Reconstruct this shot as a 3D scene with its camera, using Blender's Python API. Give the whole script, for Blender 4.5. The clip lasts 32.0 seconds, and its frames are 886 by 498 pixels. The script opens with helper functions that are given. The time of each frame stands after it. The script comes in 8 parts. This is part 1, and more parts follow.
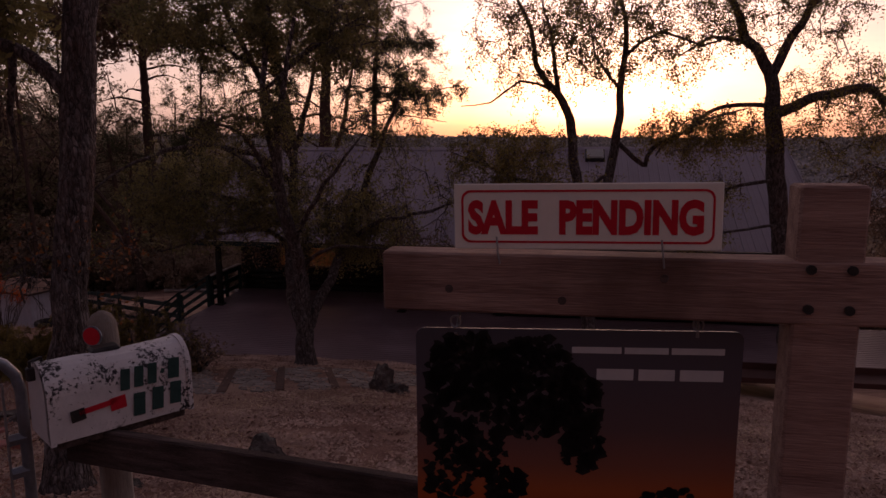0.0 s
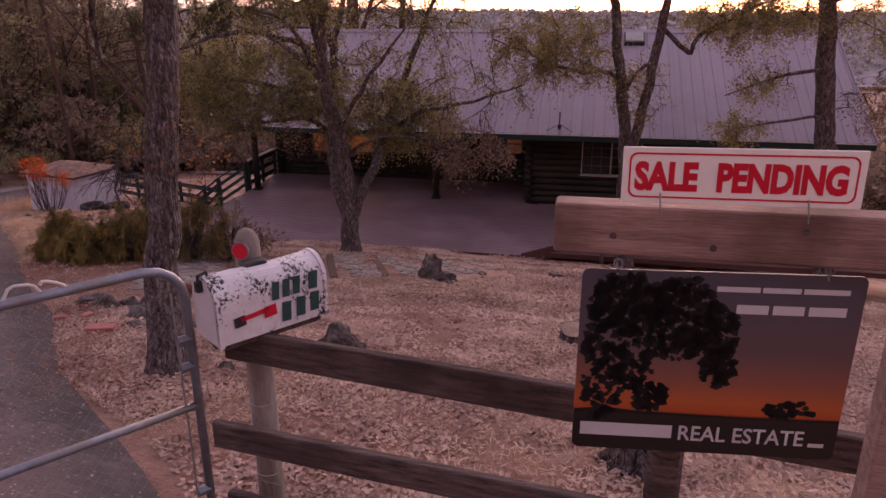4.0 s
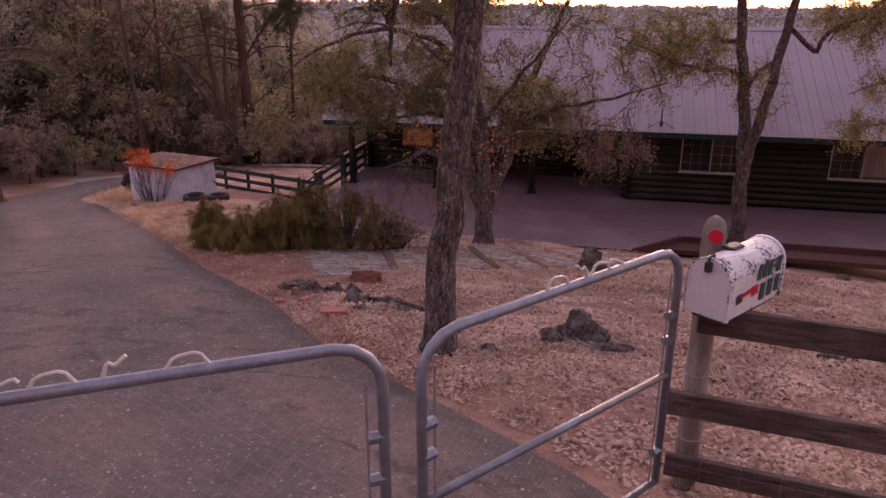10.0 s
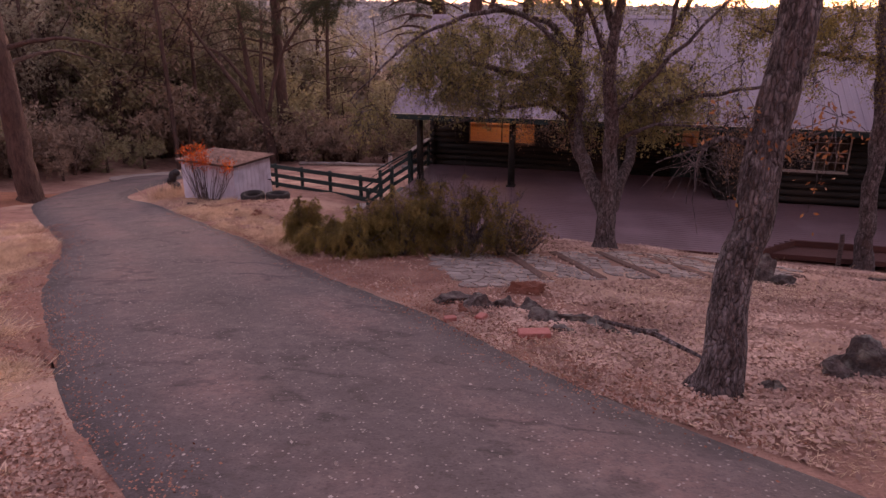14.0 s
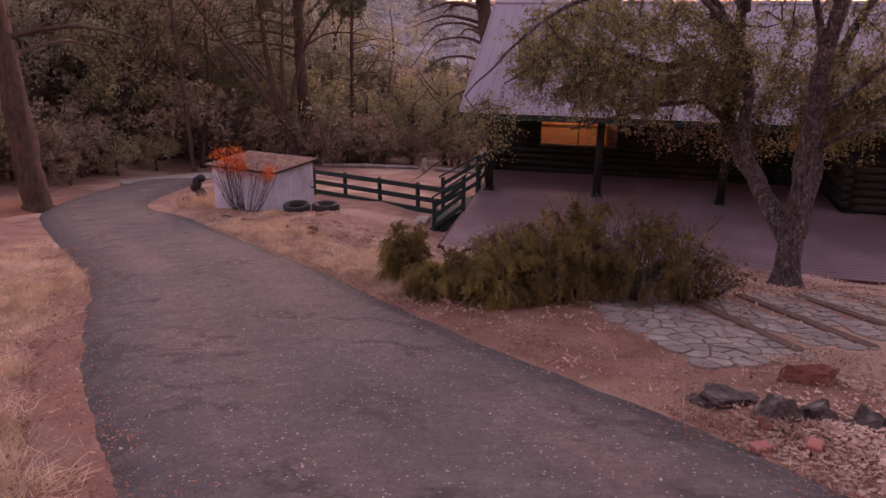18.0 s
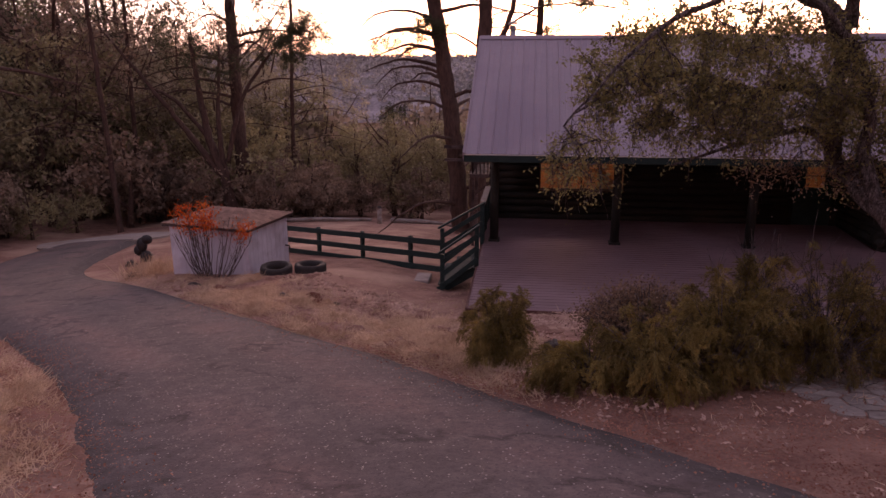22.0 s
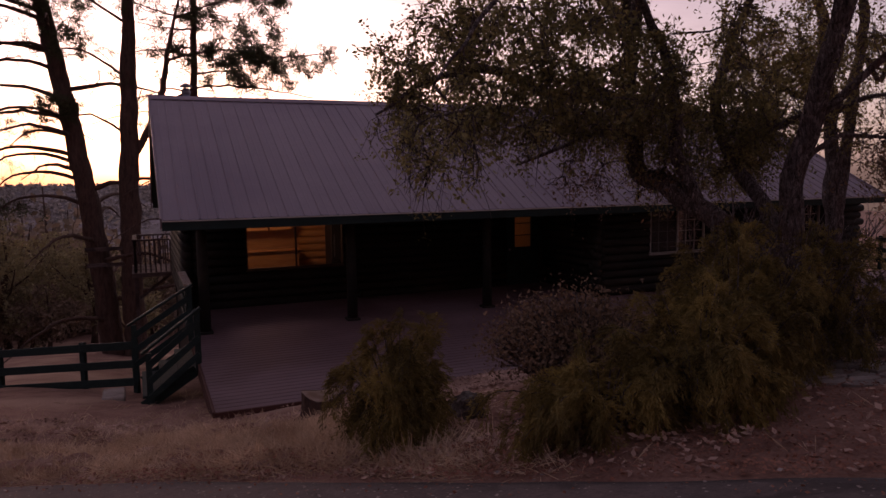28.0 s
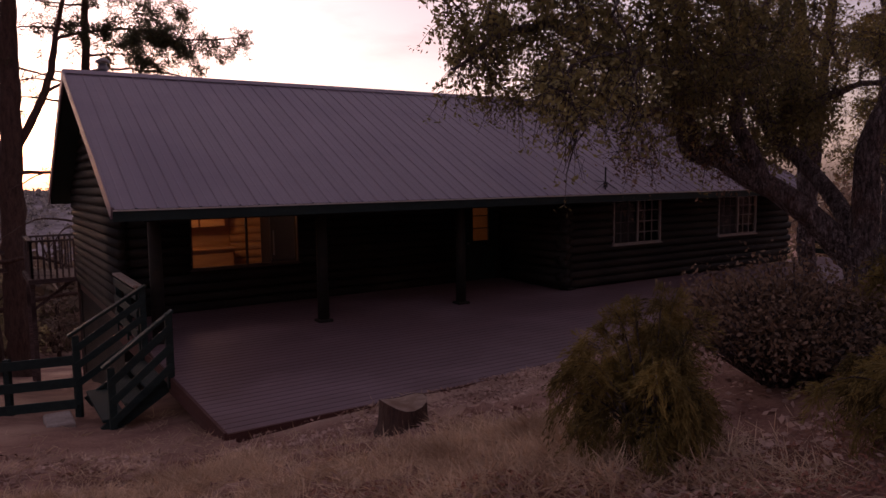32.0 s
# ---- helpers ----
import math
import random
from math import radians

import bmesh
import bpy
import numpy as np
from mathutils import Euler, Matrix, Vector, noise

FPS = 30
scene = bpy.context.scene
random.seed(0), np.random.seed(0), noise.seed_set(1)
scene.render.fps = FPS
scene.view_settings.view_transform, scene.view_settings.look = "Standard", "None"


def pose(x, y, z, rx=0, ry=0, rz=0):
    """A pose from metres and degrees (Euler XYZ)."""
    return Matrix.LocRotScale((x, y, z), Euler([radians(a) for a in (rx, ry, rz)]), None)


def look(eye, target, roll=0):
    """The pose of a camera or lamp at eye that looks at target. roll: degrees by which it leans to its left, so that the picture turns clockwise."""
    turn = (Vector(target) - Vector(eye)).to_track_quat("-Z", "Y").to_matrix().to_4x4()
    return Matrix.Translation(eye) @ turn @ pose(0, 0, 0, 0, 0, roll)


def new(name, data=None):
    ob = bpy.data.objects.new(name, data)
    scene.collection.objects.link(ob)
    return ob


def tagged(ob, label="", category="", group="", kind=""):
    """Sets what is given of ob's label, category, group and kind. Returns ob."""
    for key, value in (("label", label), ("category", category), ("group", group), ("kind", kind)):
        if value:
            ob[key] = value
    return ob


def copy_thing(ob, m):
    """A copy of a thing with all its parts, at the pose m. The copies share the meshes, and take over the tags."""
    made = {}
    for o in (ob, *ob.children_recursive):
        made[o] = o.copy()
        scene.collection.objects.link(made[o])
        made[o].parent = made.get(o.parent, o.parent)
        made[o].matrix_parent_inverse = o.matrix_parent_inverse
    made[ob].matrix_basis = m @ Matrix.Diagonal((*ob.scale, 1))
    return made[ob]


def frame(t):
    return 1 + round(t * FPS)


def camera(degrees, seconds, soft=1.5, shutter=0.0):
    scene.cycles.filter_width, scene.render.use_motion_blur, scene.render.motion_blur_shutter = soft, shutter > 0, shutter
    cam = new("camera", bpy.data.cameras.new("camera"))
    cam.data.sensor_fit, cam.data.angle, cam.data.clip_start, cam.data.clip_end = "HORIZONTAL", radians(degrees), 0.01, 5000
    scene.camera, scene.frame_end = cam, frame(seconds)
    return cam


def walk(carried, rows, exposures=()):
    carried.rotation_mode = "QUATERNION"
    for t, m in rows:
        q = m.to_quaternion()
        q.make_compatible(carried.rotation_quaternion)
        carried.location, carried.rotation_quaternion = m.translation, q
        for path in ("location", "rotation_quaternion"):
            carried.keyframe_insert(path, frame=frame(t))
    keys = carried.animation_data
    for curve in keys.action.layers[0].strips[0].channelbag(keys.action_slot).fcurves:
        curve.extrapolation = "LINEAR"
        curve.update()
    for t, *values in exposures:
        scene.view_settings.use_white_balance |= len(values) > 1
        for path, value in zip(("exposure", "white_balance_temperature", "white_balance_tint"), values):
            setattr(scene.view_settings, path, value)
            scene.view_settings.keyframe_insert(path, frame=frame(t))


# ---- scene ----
cam = camera(63.7, 32.0)
PATH = [
    (0, (-0.341, 0.247, 2.544), (-0.684, 2.191, 2.22), -0.3),
    (1, (-0.34, 0.306, 2.643), (-0.75, 2.206, 2.171), -0.3),
    (2, (-0.368, 0.27, 2.728), (-0.775, 2.153, 2.191), -0.2),
    (3, (-0.482, 0.128, 2.773), (-0.879, 1.995, 2.174), -0.3),
    (3.5, (-0.585, 0.036, 2.772), (-0.974, 1.895, 2.145), -0.3),
    (5.5, (-1.081, -0.324, 2.919), (-1.461, 1.523, 2.252), -0.2),
    (6, (-1.216, -0.41, 2.961), (-1.594, 1.437, 2.293), -0.2),
    (7, (-1.523, -0.572, 2.977), (-1.899, 1.277, 2.312), -0.2),
    (8, (-1.884, -0.699, 2.973), (-2.271, 1.147, 2.308), -0.3),
    (9, (-2.3, -0.825, 2.953), (-2.711, 1.017, 2.29), -0.1),
    (10, (-2.731, -0.888, 2.862), (-3.18, 0.946, 2.203), -0.1),
    (11, (-3.236, -0.904, 2.73), (-3.693, 0.926, 2.066), -0.1),
    (12, (-3.795, -0.819, 2.628), (-4.26, 1.01, 1.965), -0.1),
    (13, (-4.391, -0.569, 2.566), (-4.862, 1.258, 1.903), -0.1),
    (14, (-5.018, -0.097, 2.502), (-5.483, 1.732, 1.842), -0.0),
    (17, (-6.991, 1.606, 2.204), (-7.453, 3.436, 1.54), 0.0),
    (18, (-7.665, 2.209, 2.092), (-8.122, 4.038, 1.426), 0.1),
    (19, (-8.308, 2.845, 1.984), (-8.757, 4.682, 1.334), 0.0),
    (20, (-8.943, 3.352, 1.895), (-9.365, 5.208, 1.281), -0.1),
    (21, (-9.557, 3.696, 1.755), (-9.925, 5.575, 1.177), -0.2),
    (22, (-10.163, 3.967, 1.592), (-10.397, 5.881, 1.059), -0.2),
    (23, (-10.678, 4.298, 1.444), (-10.741, 6.238, 0.963), -0.3),
    (24, (-11.077, 4.675, 1.321), (-10.952, 6.624, 0.892), -0.5),
    (25, (-11.412, 5.086, 1.131), (-11.095, 7.026, 0.76), -0.5),
    (26, (-11.632, 5.506, 0.881), (-11.139, 7.417, 0.561), -0.4),
    (26.5, (-11.686, 5.902, 0.55), (-11.108, 7.797, 0.27), -0.6),
    (28.5, (-12.06, 7.004, 0.05), (-11.242, 8.819, -0.144), -0.7),
    (29, (-12.171, 7.233, -0.005), (-11.322, 9.034, -0.196), -0.6),
    (30, (-12.51, 7.745, -0.108), (-11.58, 9.508, -0.302), -0.8),
    (31, (-12.90, 8.24, -0.19), (-11.891, 9.956, -0.383), -0.9),
    (32, (-13.29, 8.704, -0.228), (-12.195, 10.366, -0.423), -0.8),
]
WB = (7100, 57)
EXPOSURES = [(t, stops, WB[0] + 150 * max(0, 1 - t / 4), WB[1] - 2 * max(0, 1 - t / 4)) for t, stops in ((0.0, 0.4), (1.0, 1.45), (2.0, 2.1), (3.0, 2.45), (5.5, 2.9), (12.0, 2.84), (19.0, 2.9), (21.0, 2.52), (23.0, 2.0), (24.0, 1.55), (26.0, 0.95), (29.0, 0.97), (32.0, 1.2))]
walk(cam, [(t, look(eye, target, roll)) for t, eye, target, roll in PATH], EXPOSURES)

# ---- sky: dusk, the sun just down behind the far ridge ----
SUN_ELEV, SUN_TURN = 4.2, -2.0
world = bpy.data.worlds.new("dusk_sky")
scene.world = world
world.use_nodes = True
wn = world.node_tree.nodes
sky = wn.new("ShaderNodeTexSky")
sky.sky_type = "NISHITA"
sky.sun_disc = False
sky.sun_elevation = radians(SUN_ELEV)
sky.sun_rotation = radians(-SUN_TURN)
sky.air_density, sky.dust_density, sky.ozone_density = 1.0, 2.2, 1.25
wn["Background"].inputs["Strength"].default_value = 0.115
tone = wn.new("ShaderNodeHueSaturation")
tone.inputs["Hue"].default_value = 0.51
tone.inputs["Saturation"].default_value = 0.45
world.node_tree.links.new(sky.outputs["Color"], tone.inputs["Color"])
wl = world.node_tree.links
way = wn.new("ShaderNodeTexCoord")
axes = wn.new("ShaderNodeSeparateXYZ")
wl.new(way.outputs["Generated"], axes.inputs["Vector"])
# afterglow: yellow to orange low over the place where the sun went down
after = wn.new("ShaderNodeValToRGB")
after.color_ramp.elements[0].color = (0.58, 0.35, 0.18, 1)
after.color_ramp.elements[1].color = (1.0, 1.0, 1.0, 1)
after.color_ramp.elements[1].position = 0.42
for at_, colour in ((0.045, (0.54, 0.40, 0.24, 1)), (0.10, (0.50, 0.44, 0.34, 1)), (0.18, (0.50, 0.485, 0.45, 1))):
    after.color_ramp.elements.new(at_).color = colour
wl.new(axes.outputs["Z"], after.inputs["Fac"])
side = wn.new("ShaderNodeVectorMath")
side.operation = "DOT_PRODUCT"
side.inputs[1].default_value = (-math.sin(radians(SUN_TURN)), math.cos(radians(SUN_TURN)), 0)
wl.new(way.outputs["Generated"], side.inputs[0])
near_sun = wn.new("ShaderNodeMapRange")
near_sun.inputs["From Min"].default_value, near_sun.inputs["From Max"].default_value = 0.8, 0.985
wl.new(side.outputs["Value"], near_sun.inputs["Value"])
warm = wn.new("ShaderNodeMix")
warm.data_type, warm.blend_type = "RGBA", "MULTIPLY"
wl.new(near_sun.outputs["Result"], warm.inputs["Factor"])
wl.new(tone.outputs["Color"], warm.inputs["A"])
wl.new(after.outputs["Color"], warm.inputs["B"])
# thin drawn-out clouds
drawn = wn.new("ShaderNodeMapping")
drawn.inputs["Scale"].default_value = (2.2, 2.2, 11.0)
wl.new(way.outputs["Generated"], drawn.inputs["Vector"])
cloud = wn.new("ShaderNodeTexNoise")
cloud.inputs["Scale"].default_value, cloud.inputs["Detail"].default_value, cloud.inputs["Roughness"].default_value = 1.7, 6, 0.6
wl.new(drawn.outputs["Vector"], cloud.inputs["Vector"])
thick = wn.new("ShaderNodeMapRange")
thick.inputs["From Min"].default_value, thick.inputs["From Max"].default_value, thick.inputs["To Max"].default_value = 0.46, 0.68, 0.62
wl.new(cloud.outputs["Fac"], thick.inputs["Value"])
veil = wn.new("ShaderNodeMix")
veil.data_type, veil.blend_type = "RGBA", "MULTIPLY"
veil.inputs["B"].default_value = (0.78, 0.74, 0.76, 1)
wl.new(thick.outputs["Result"], veil.inputs["Factor"])
wl.new(warm.outputs["Result"], veil.inputs["A"])
wl.new(veil.outputs["Result"], wn["Background"].inputs["Color"])

sun_data = bpy.data.lights.new("sun", "SUN")
sun_data.energy, sun_data.angle, sun_data.color = 0.12, radians(30), (1.0, 0.75, 0.55)
sun = new("sun", sun_data)
sun.matrix_world = look((0, 0, 0), (math.sin(radians(SUN_TURN)) * 10, -math.cos(radians(SUN_TURN)) * 10, -2.5))


# ---- small tools ----
def smooth(a, b, v):
    v = min(max((v - a) / (b - a), 0.0), 1.0)
    return v * v * (3 - 2 * v)


def ground(x, y):
    """Height of the hillside that falls away from the road towards the house, plus an unseen light-blocking rise behind
    the camera.
    """
    xc, yc = min(max(x, -30.0), 9.0), min(max(y, -6.0), 40.0)
    z = 0.8428 + 0.0155 * xc - 0.2061 * yc - 0.00411 * xc * xc - 0.004289 * xc * yc - 0.000561 * yc * yc
    z -= 0.38 * smooth(11.5, 15.6, y) * smooth(-14.5, -11.5, x) * (1 - smooth(6, 12, x))
    z -= 0.15 * min(max(y - 40, 0), 220)
    # added steep slope behind the camera, unseen, to keep low sky off the porch
    z += 0.8 * min(max(-8 - y, 0), 60)
    if x < -30:
        z += 0.05 * min(-30 - x, 60)
    if x > -11.15 and y > 16.0 and x < 8.0 and y < 29.5:
        z = min(z, -3.15)
    return z


class MB:
    """Gathers the faces of one mesh."""

    def __init__(self):
        self.v, self.f = [], []

    def add(self, verts, faces):
        n = len(self.v)
        self.v.extend(verts)
        self.f.extend([tuple(i + n for i in f) for f in faces])
        return self

    def box(self, c, s, m=None, bev=0.0):
        """A box with its edges cut off by bev, turned by the matrix m about its centre."""
        hx, hy, hz = s[0] / 2, s[1] / 2, s[2] / 2
        b = min(bev, hx * 0.9, hy * 0.9, hz * 0.9)
        cv = Vector(c)
        if b <= 0:
            pts = [Vector((sx * hx, sy * hy, sz * hz)) for sz in (-1, 1) for sy in (-1, 1) for sx in (-1, 1)]
            fs = [(0, 2, 3, 1), (4, 5, 7, 6), (0, 1, 5, 4), (2, 6, 7, 3), (0, 4, 6, 2), (1, 3, 7, 5)]
        else:
            pts, fs = [], []
            for z, k in ((-hz, b), (-hz + b, 0), (hz - b, 0), (hz, b)):
                x1, y1, q = hx - k, hy - k, b
                pts += [Vector(p + (z,)) for p in ((-x1 + q, -y1), (x1 - q, -y1), (x1, -y1 + q), (x1, y1 - q), (x1 - q, y1), (-x1 + q, y1), (-x1, y1 - q), (-x1, -y1 + q))]
            fs = [tuple(range(7, -1, -1)), tuple(range(24, 32))]
            for r in range(3):
                for i in range(8):
                    j = (i + 1) % 8
                    fs.append((r * 8 + i, r * 8 + j, r * 8 + 8 + j, r * 8 + 8 + i))
        r = m.to_3x3() if m is not None else Matrix.Identity(3)
        return self.add([tuple(cv + r @ p) for p in pts], fs)

    def bar(self, a, b, w, h, bev=0.0, up=(0, 0, 1)):
        """A beam from a to b, w wide and h high."""
        a, b = Vector(a), Vector(b)
        d = b - a
        x = d.normalized()
        y = Vector(up).cross(x)
        if y.length < 1e-4:
            y = Vector((1, 0, 0)).cross(x)
        y.normalize()
        z = x.cross(y)
        m = Matrix((x, y, z)).transposed()
        return self.box((a + b) / 2, (d.length, w, h), m, bev)

    def tube(self, pts, radii, n=6, caps=True, wobble=0.0, seed=0):
        """A round limb through the points."""
        pts = [Vector(p) for p in pts]
        rnd = random.Random(seed)
        base = len(self.v)
        k = len(pts)
        side = None
        for i, p in enumerate(pts):
            d = (pts[min(i + 1, k - 1)] - pts[max(i - 1, 0)]).normalized()
            if side is None:
                side = d.cross(Vector((0.3, 0.9, 0.1))).normalized()
            side = (side - d * side.dot(d)).normalized()
            other = d.cross(side)
            r = radii[i] if hasattr(radii, "__len__") else radii
            for j in range(n):
                a = 2 * math.pi * j / n
                q = r * (1 + wobble * (rnd.random() - 0.5))
                self.v.append(tuple(p + side * (q * math.cos(a)) + other * (q * math.sin(a))))
        for i in range(k - 1):
            for j in range(n):
                j2 = (j + 1) % n
                self.f.append((base + i * n + j, base + i * n + j2, base + i * n + n + j2, base + i * n + n + j))
        if caps:
            self.f.append(tuple(base + j for j in reversed(range(n))))
            self.f.append(tuple(base + (k - 1) * n + j for j in range(n)))
        return self

    def prism(self, outline, z0, z1, m=None):
        """A flat outline (x, y) drawn out from z0 to z1."""
        n = len(outline)
        pts = [Vector((x, y, z)) for z in (z0, z1) for x, y in outline]
        if m is not None:
            pts = [m @ p for p in pts]
        fs = [tuple(reversed(range(n))), tuple(range(n, 2 * n))]
        fs += [(i, (i + 1) % n, n + (i + 1) % n, n + i) for i in range(n)]
        return self.add([tuple(p) for p in pts], fs)


def mesh_of(name, mb, mat, soft=False):
    me = bpy.data.meshes.new(name)
    me.from_pydata(mb.v, [], mb.f)
    if mat is not None:
        me.materials.append(mat)
    if soft:
        me.polygons.foreach_set("use_smooth", [True] * len(me.polygons))
    me.update()
    return me


def thing(name, loc, label, category, group="", kind=""):
    ob = new(name)
    ob.location = loc
    ob.empty_display_size = 0.2
    return tagged(ob, label, category, group, kind)


def part(name, mb, mat, parent=None, label="", soft=False, kind=""):
    """One mesh object, built in world places, under its thing or part."""
    me = mb if isinstance(mb, bpy.types.Mesh) else mesh_of(name, mb, mat, soft)
    ob = new(name, me)
    if parent is not None:
        ob.parent = parent
        if parent.type == "EMPTY":
            ob.matrix_parent_inverse = parent.matrix_basis.inverted()
    return tagged(ob, label, kind=kind)


def single(name, mb, mat, label, category, group="", kind="", soft=False):
    return tagged(part(name, mb, mat, None, "", soft), label, category, group, kind)


# ---- materials ----
def material(name, low, high, rough=0.8, scale=8.0, stretch=(1, 1, 1), metal=0.0, bump=0.3, fine=60.0, third=None, third_scale=1.2, spread=0.0, spec=0.3, depth=0.02):
    """Two base colours mixed by a coarse and a fine noise, with relief; third: a stain; spread: each piece a little different."""
    m = bpy.data.materials.new(name)
    m.use_nodes = True
    t = m.node_tree
    n, l = t.nodes, t.links
    b = n["Principled BSDF"]
    b.inputs["Metallic"].default_value = metal
    b.inputs["Specular IOR Level"].default_value = spec
    co = n.new("ShaderNodeTexCoord")
    mp = n.new("ShaderNodeMapping")
    mp.inputs["Scale"].default_value = stretch
    l.new(co.outputs["Object"], mp.inputs["Vector"])
    a = n.new("ShaderNodeTexNoise")
    a.inputs["Scale"].default_value, a.inputs["Detail"].default_value = scale, 6
    a.inputs["Roughness"].default_value = 0.62
    c = n.new("ShaderNodeTexNoise")
    c.inputs["Scale"].default_value, c.inputs["Detail"].default_value = fine, 3
    l.new(mp.outputs["Vector"], a.inputs["Vector"])
    l.new(mp.outputs["Vector"], c.inputs["Vector"])
    ad = n.new("ShaderNodeMath")
    ad.operation = "MULTIPLY_ADD"
    ad.inputs[1].default_value = 0.45
    l.new(c.outputs["Fac"], ad.inputs[0])
    l.new(a.outputs["Fac"], ad.inputs[2])
    rg = n.new("ShaderNodeMapRange")
    rg.inputs["From Min"].default_value, rg.inputs["From Max"].default_value = 0.5, 0.95
    l.new(ad.outputs[0], rg.inputs["Value"])
    mx = n.new("ShaderNodeMix")
    mx.data_type = "RGBA"
    mx.inputs["A"].default_value, mx.inputs["B"].default_value = (*low, 1), (*high, 1)
    l.new(rg.outputs["Result"], mx.inputs["Factor"])
    col = mx.outputs["Result"]
    if third is not None:
        s = n.new("ShaderNodeTexNoise")
        s.inputs["Scale"].default_value, s.inputs["Detail"].default_value = third_scale, 5
        l.new(co.outputs["Object"], s.inputs["Vector"])
        r3 = n.new("ShaderNodeMapRange")
        r3.inputs["From Min"].default_value, r3.inputs["From Max"].default_value = 0.5, 0.66
        l.new(s.outputs["Fac"], r3.inputs["Value"])
        m3 = n.new("ShaderNodeMix")
        m3.data_type = "RGBA"
        m3.inputs["B"].default_value = (*third, 1)
        l.new(r3.outputs["Result"], m3.inputs["Factor"])
        l.new(col, m3.inputs["A"])
        col = m3.outputs["Result"]
    if spread:
        oi = n.new("ShaderNodeObjectInfo")
        rv = n.new("ShaderNodeMapRange")
        rv.inputs["To Min"].default_value, rv.inputs["To Max"].default_value = 1 - spread, 1 + spread
        l.new(oi.outputs["Random"], rv.inputs["Value"])
        hs = n.new("ShaderNodeHueSaturation")
        l.new(rv.outputs["Result"], hs.inputs["Value"])
        l.new(col, hs.inputs["Color"])
        col = hs.outputs["Color"]
    l.new(col, b.inputs["Base Color"])
    rr = n.new("ShaderNodeMapRange")
    rr.inputs["To Min"].default_value, rr.inputs["To Max"].default_value = max(rough - 0.12, 0.02), min(rough + 0.1, 1)
    l.new(a.outputs["Fac"], rr.inputs["Value"])
    l.new(rr.outputs["Result"], b.inputs["Roughness"])
    if bump:
        bp = n.new("ShaderNodeBump")
        bp.inputs["Strength"].default_value, bp.inputs["Distance"].default_value = bump, depth
        l.new(ad.outputs[0], bp.inputs["Height"])
        l.new(bp.outputs["Normal"], b.inputs["Normal"])
    return m


def leafy(name, low, high, back=0.25, rough=0.65, patch=0.0):
    """Leaves: each island its own tone, some light through the blade."""
    m = bpy.data.materials.new(name)
    m.use_nodes = True
    t = m.node_tree
    n, l = t.nodes, t.links
    b = n["Principled BSDF"]
    gi = n.new("ShaderNodeNewGeometry")
    mx = n.new("ShaderNodeMix")
    mx.data_type = "RGBA"
    mx.inputs["A"].default_value, mx.inputs["B"].default_value = (*low, 1), (*high, 1)
    if patch:
        co = n.new("ShaderNodeTexCoord")
        pn_ = n.new("ShaderNodeTexNoise")
        pn_.inputs["Scale"].default_value, pn_.inputs["Detail"].default_value = patch, 3
        l.new(co.outputs["Object"], pn_.inputs["Vector"])
        pr_ = n.new("ShaderNodeMapRange")
        pr_.inputs["From Min"].default_value, pr_.inputs["From Max"].default_value = 0.36, 0.66
        l.new(pn_.outputs["Fac"], pr_.inputs["Value"])
        av_ = n.new("ShaderNodeMix")
        av_.inputs["Factor"].default_value = 0.6
        l.new(gi.outputs["Random Per Island"], av_.inputs["A"])
        l.new(pr_.outputs["Result"], av_.inputs["B"])
        l.new(av_.outputs["Result"], mx.inputs["Factor"])
    else:
        l.new(gi.outputs["Random Per Island"], mx.inputs["Factor"])
    l.new(mx.outputs["Result"], b.inputs["Base Color"])
    b.inputs["Roughness"].default_value = rough
    b.inputs["Specular IOR Level"].default_value = 0.2
    tr = n.new("ShaderNodeBsdfTranslucent")
    l.new(mx.outputs["Result"], tr.inputs["Color"])
    ms = n.new("ShaderNodeMixShader")
    ms.inputs["Fac"].default_value = back
    l.new(b.outputs["BSDF"], ms.inputs[1])
    l.new(tr.outputs["BSDF"], ms.inputs[2])
    l.new(ms.outputs["Shader"], n["Material Output"].inputs["Surface"])
    return m


def glow(name, colour, power):
    m = bpy.data.materials.new(name)
    m.use_nodes = True
    b = m.node_tree.nodes["Principled BSDF"]
    b.inputs["Base Color"].default_value = (*colour, 1)
    b.inputs["Emission Color"].default_value = (*colour, 1)
    b.inputs["Emission Strength"].default_value = power
    return m


def glass(name):
    m = bpy.data.materials.new(name)
    m.use_nodes = True
    n, l = m.node_tree.nodes, m.node_tree.links
    g = n.new("ShaderNodeBsdfGlossy")
    g.inputs["Roughness"].default_value = 0.03
    tr = n.new("ShaderNodeBsdfTransparent")
    tr.inputs["Color"].default_value = (0.92, 0.95, 0.94, 1)
    fr = n.new("ShaderNodeFresnel")
    fr.inputs["IOR"].default_value = 1.5
    ms = n.new("ShaderNodeMixShader")
    l.new(fr.outputs["Fac"], ms.inputs["Fac"])
    l.new(tr.outputs["BSDF"], ms.inputs[1])
    l.new(g.outputs["BSDF"], ms.inputs[2])
    l.new(ms.outputs["Shader"], n["Material Output"].inputs["Surface"])
    return m


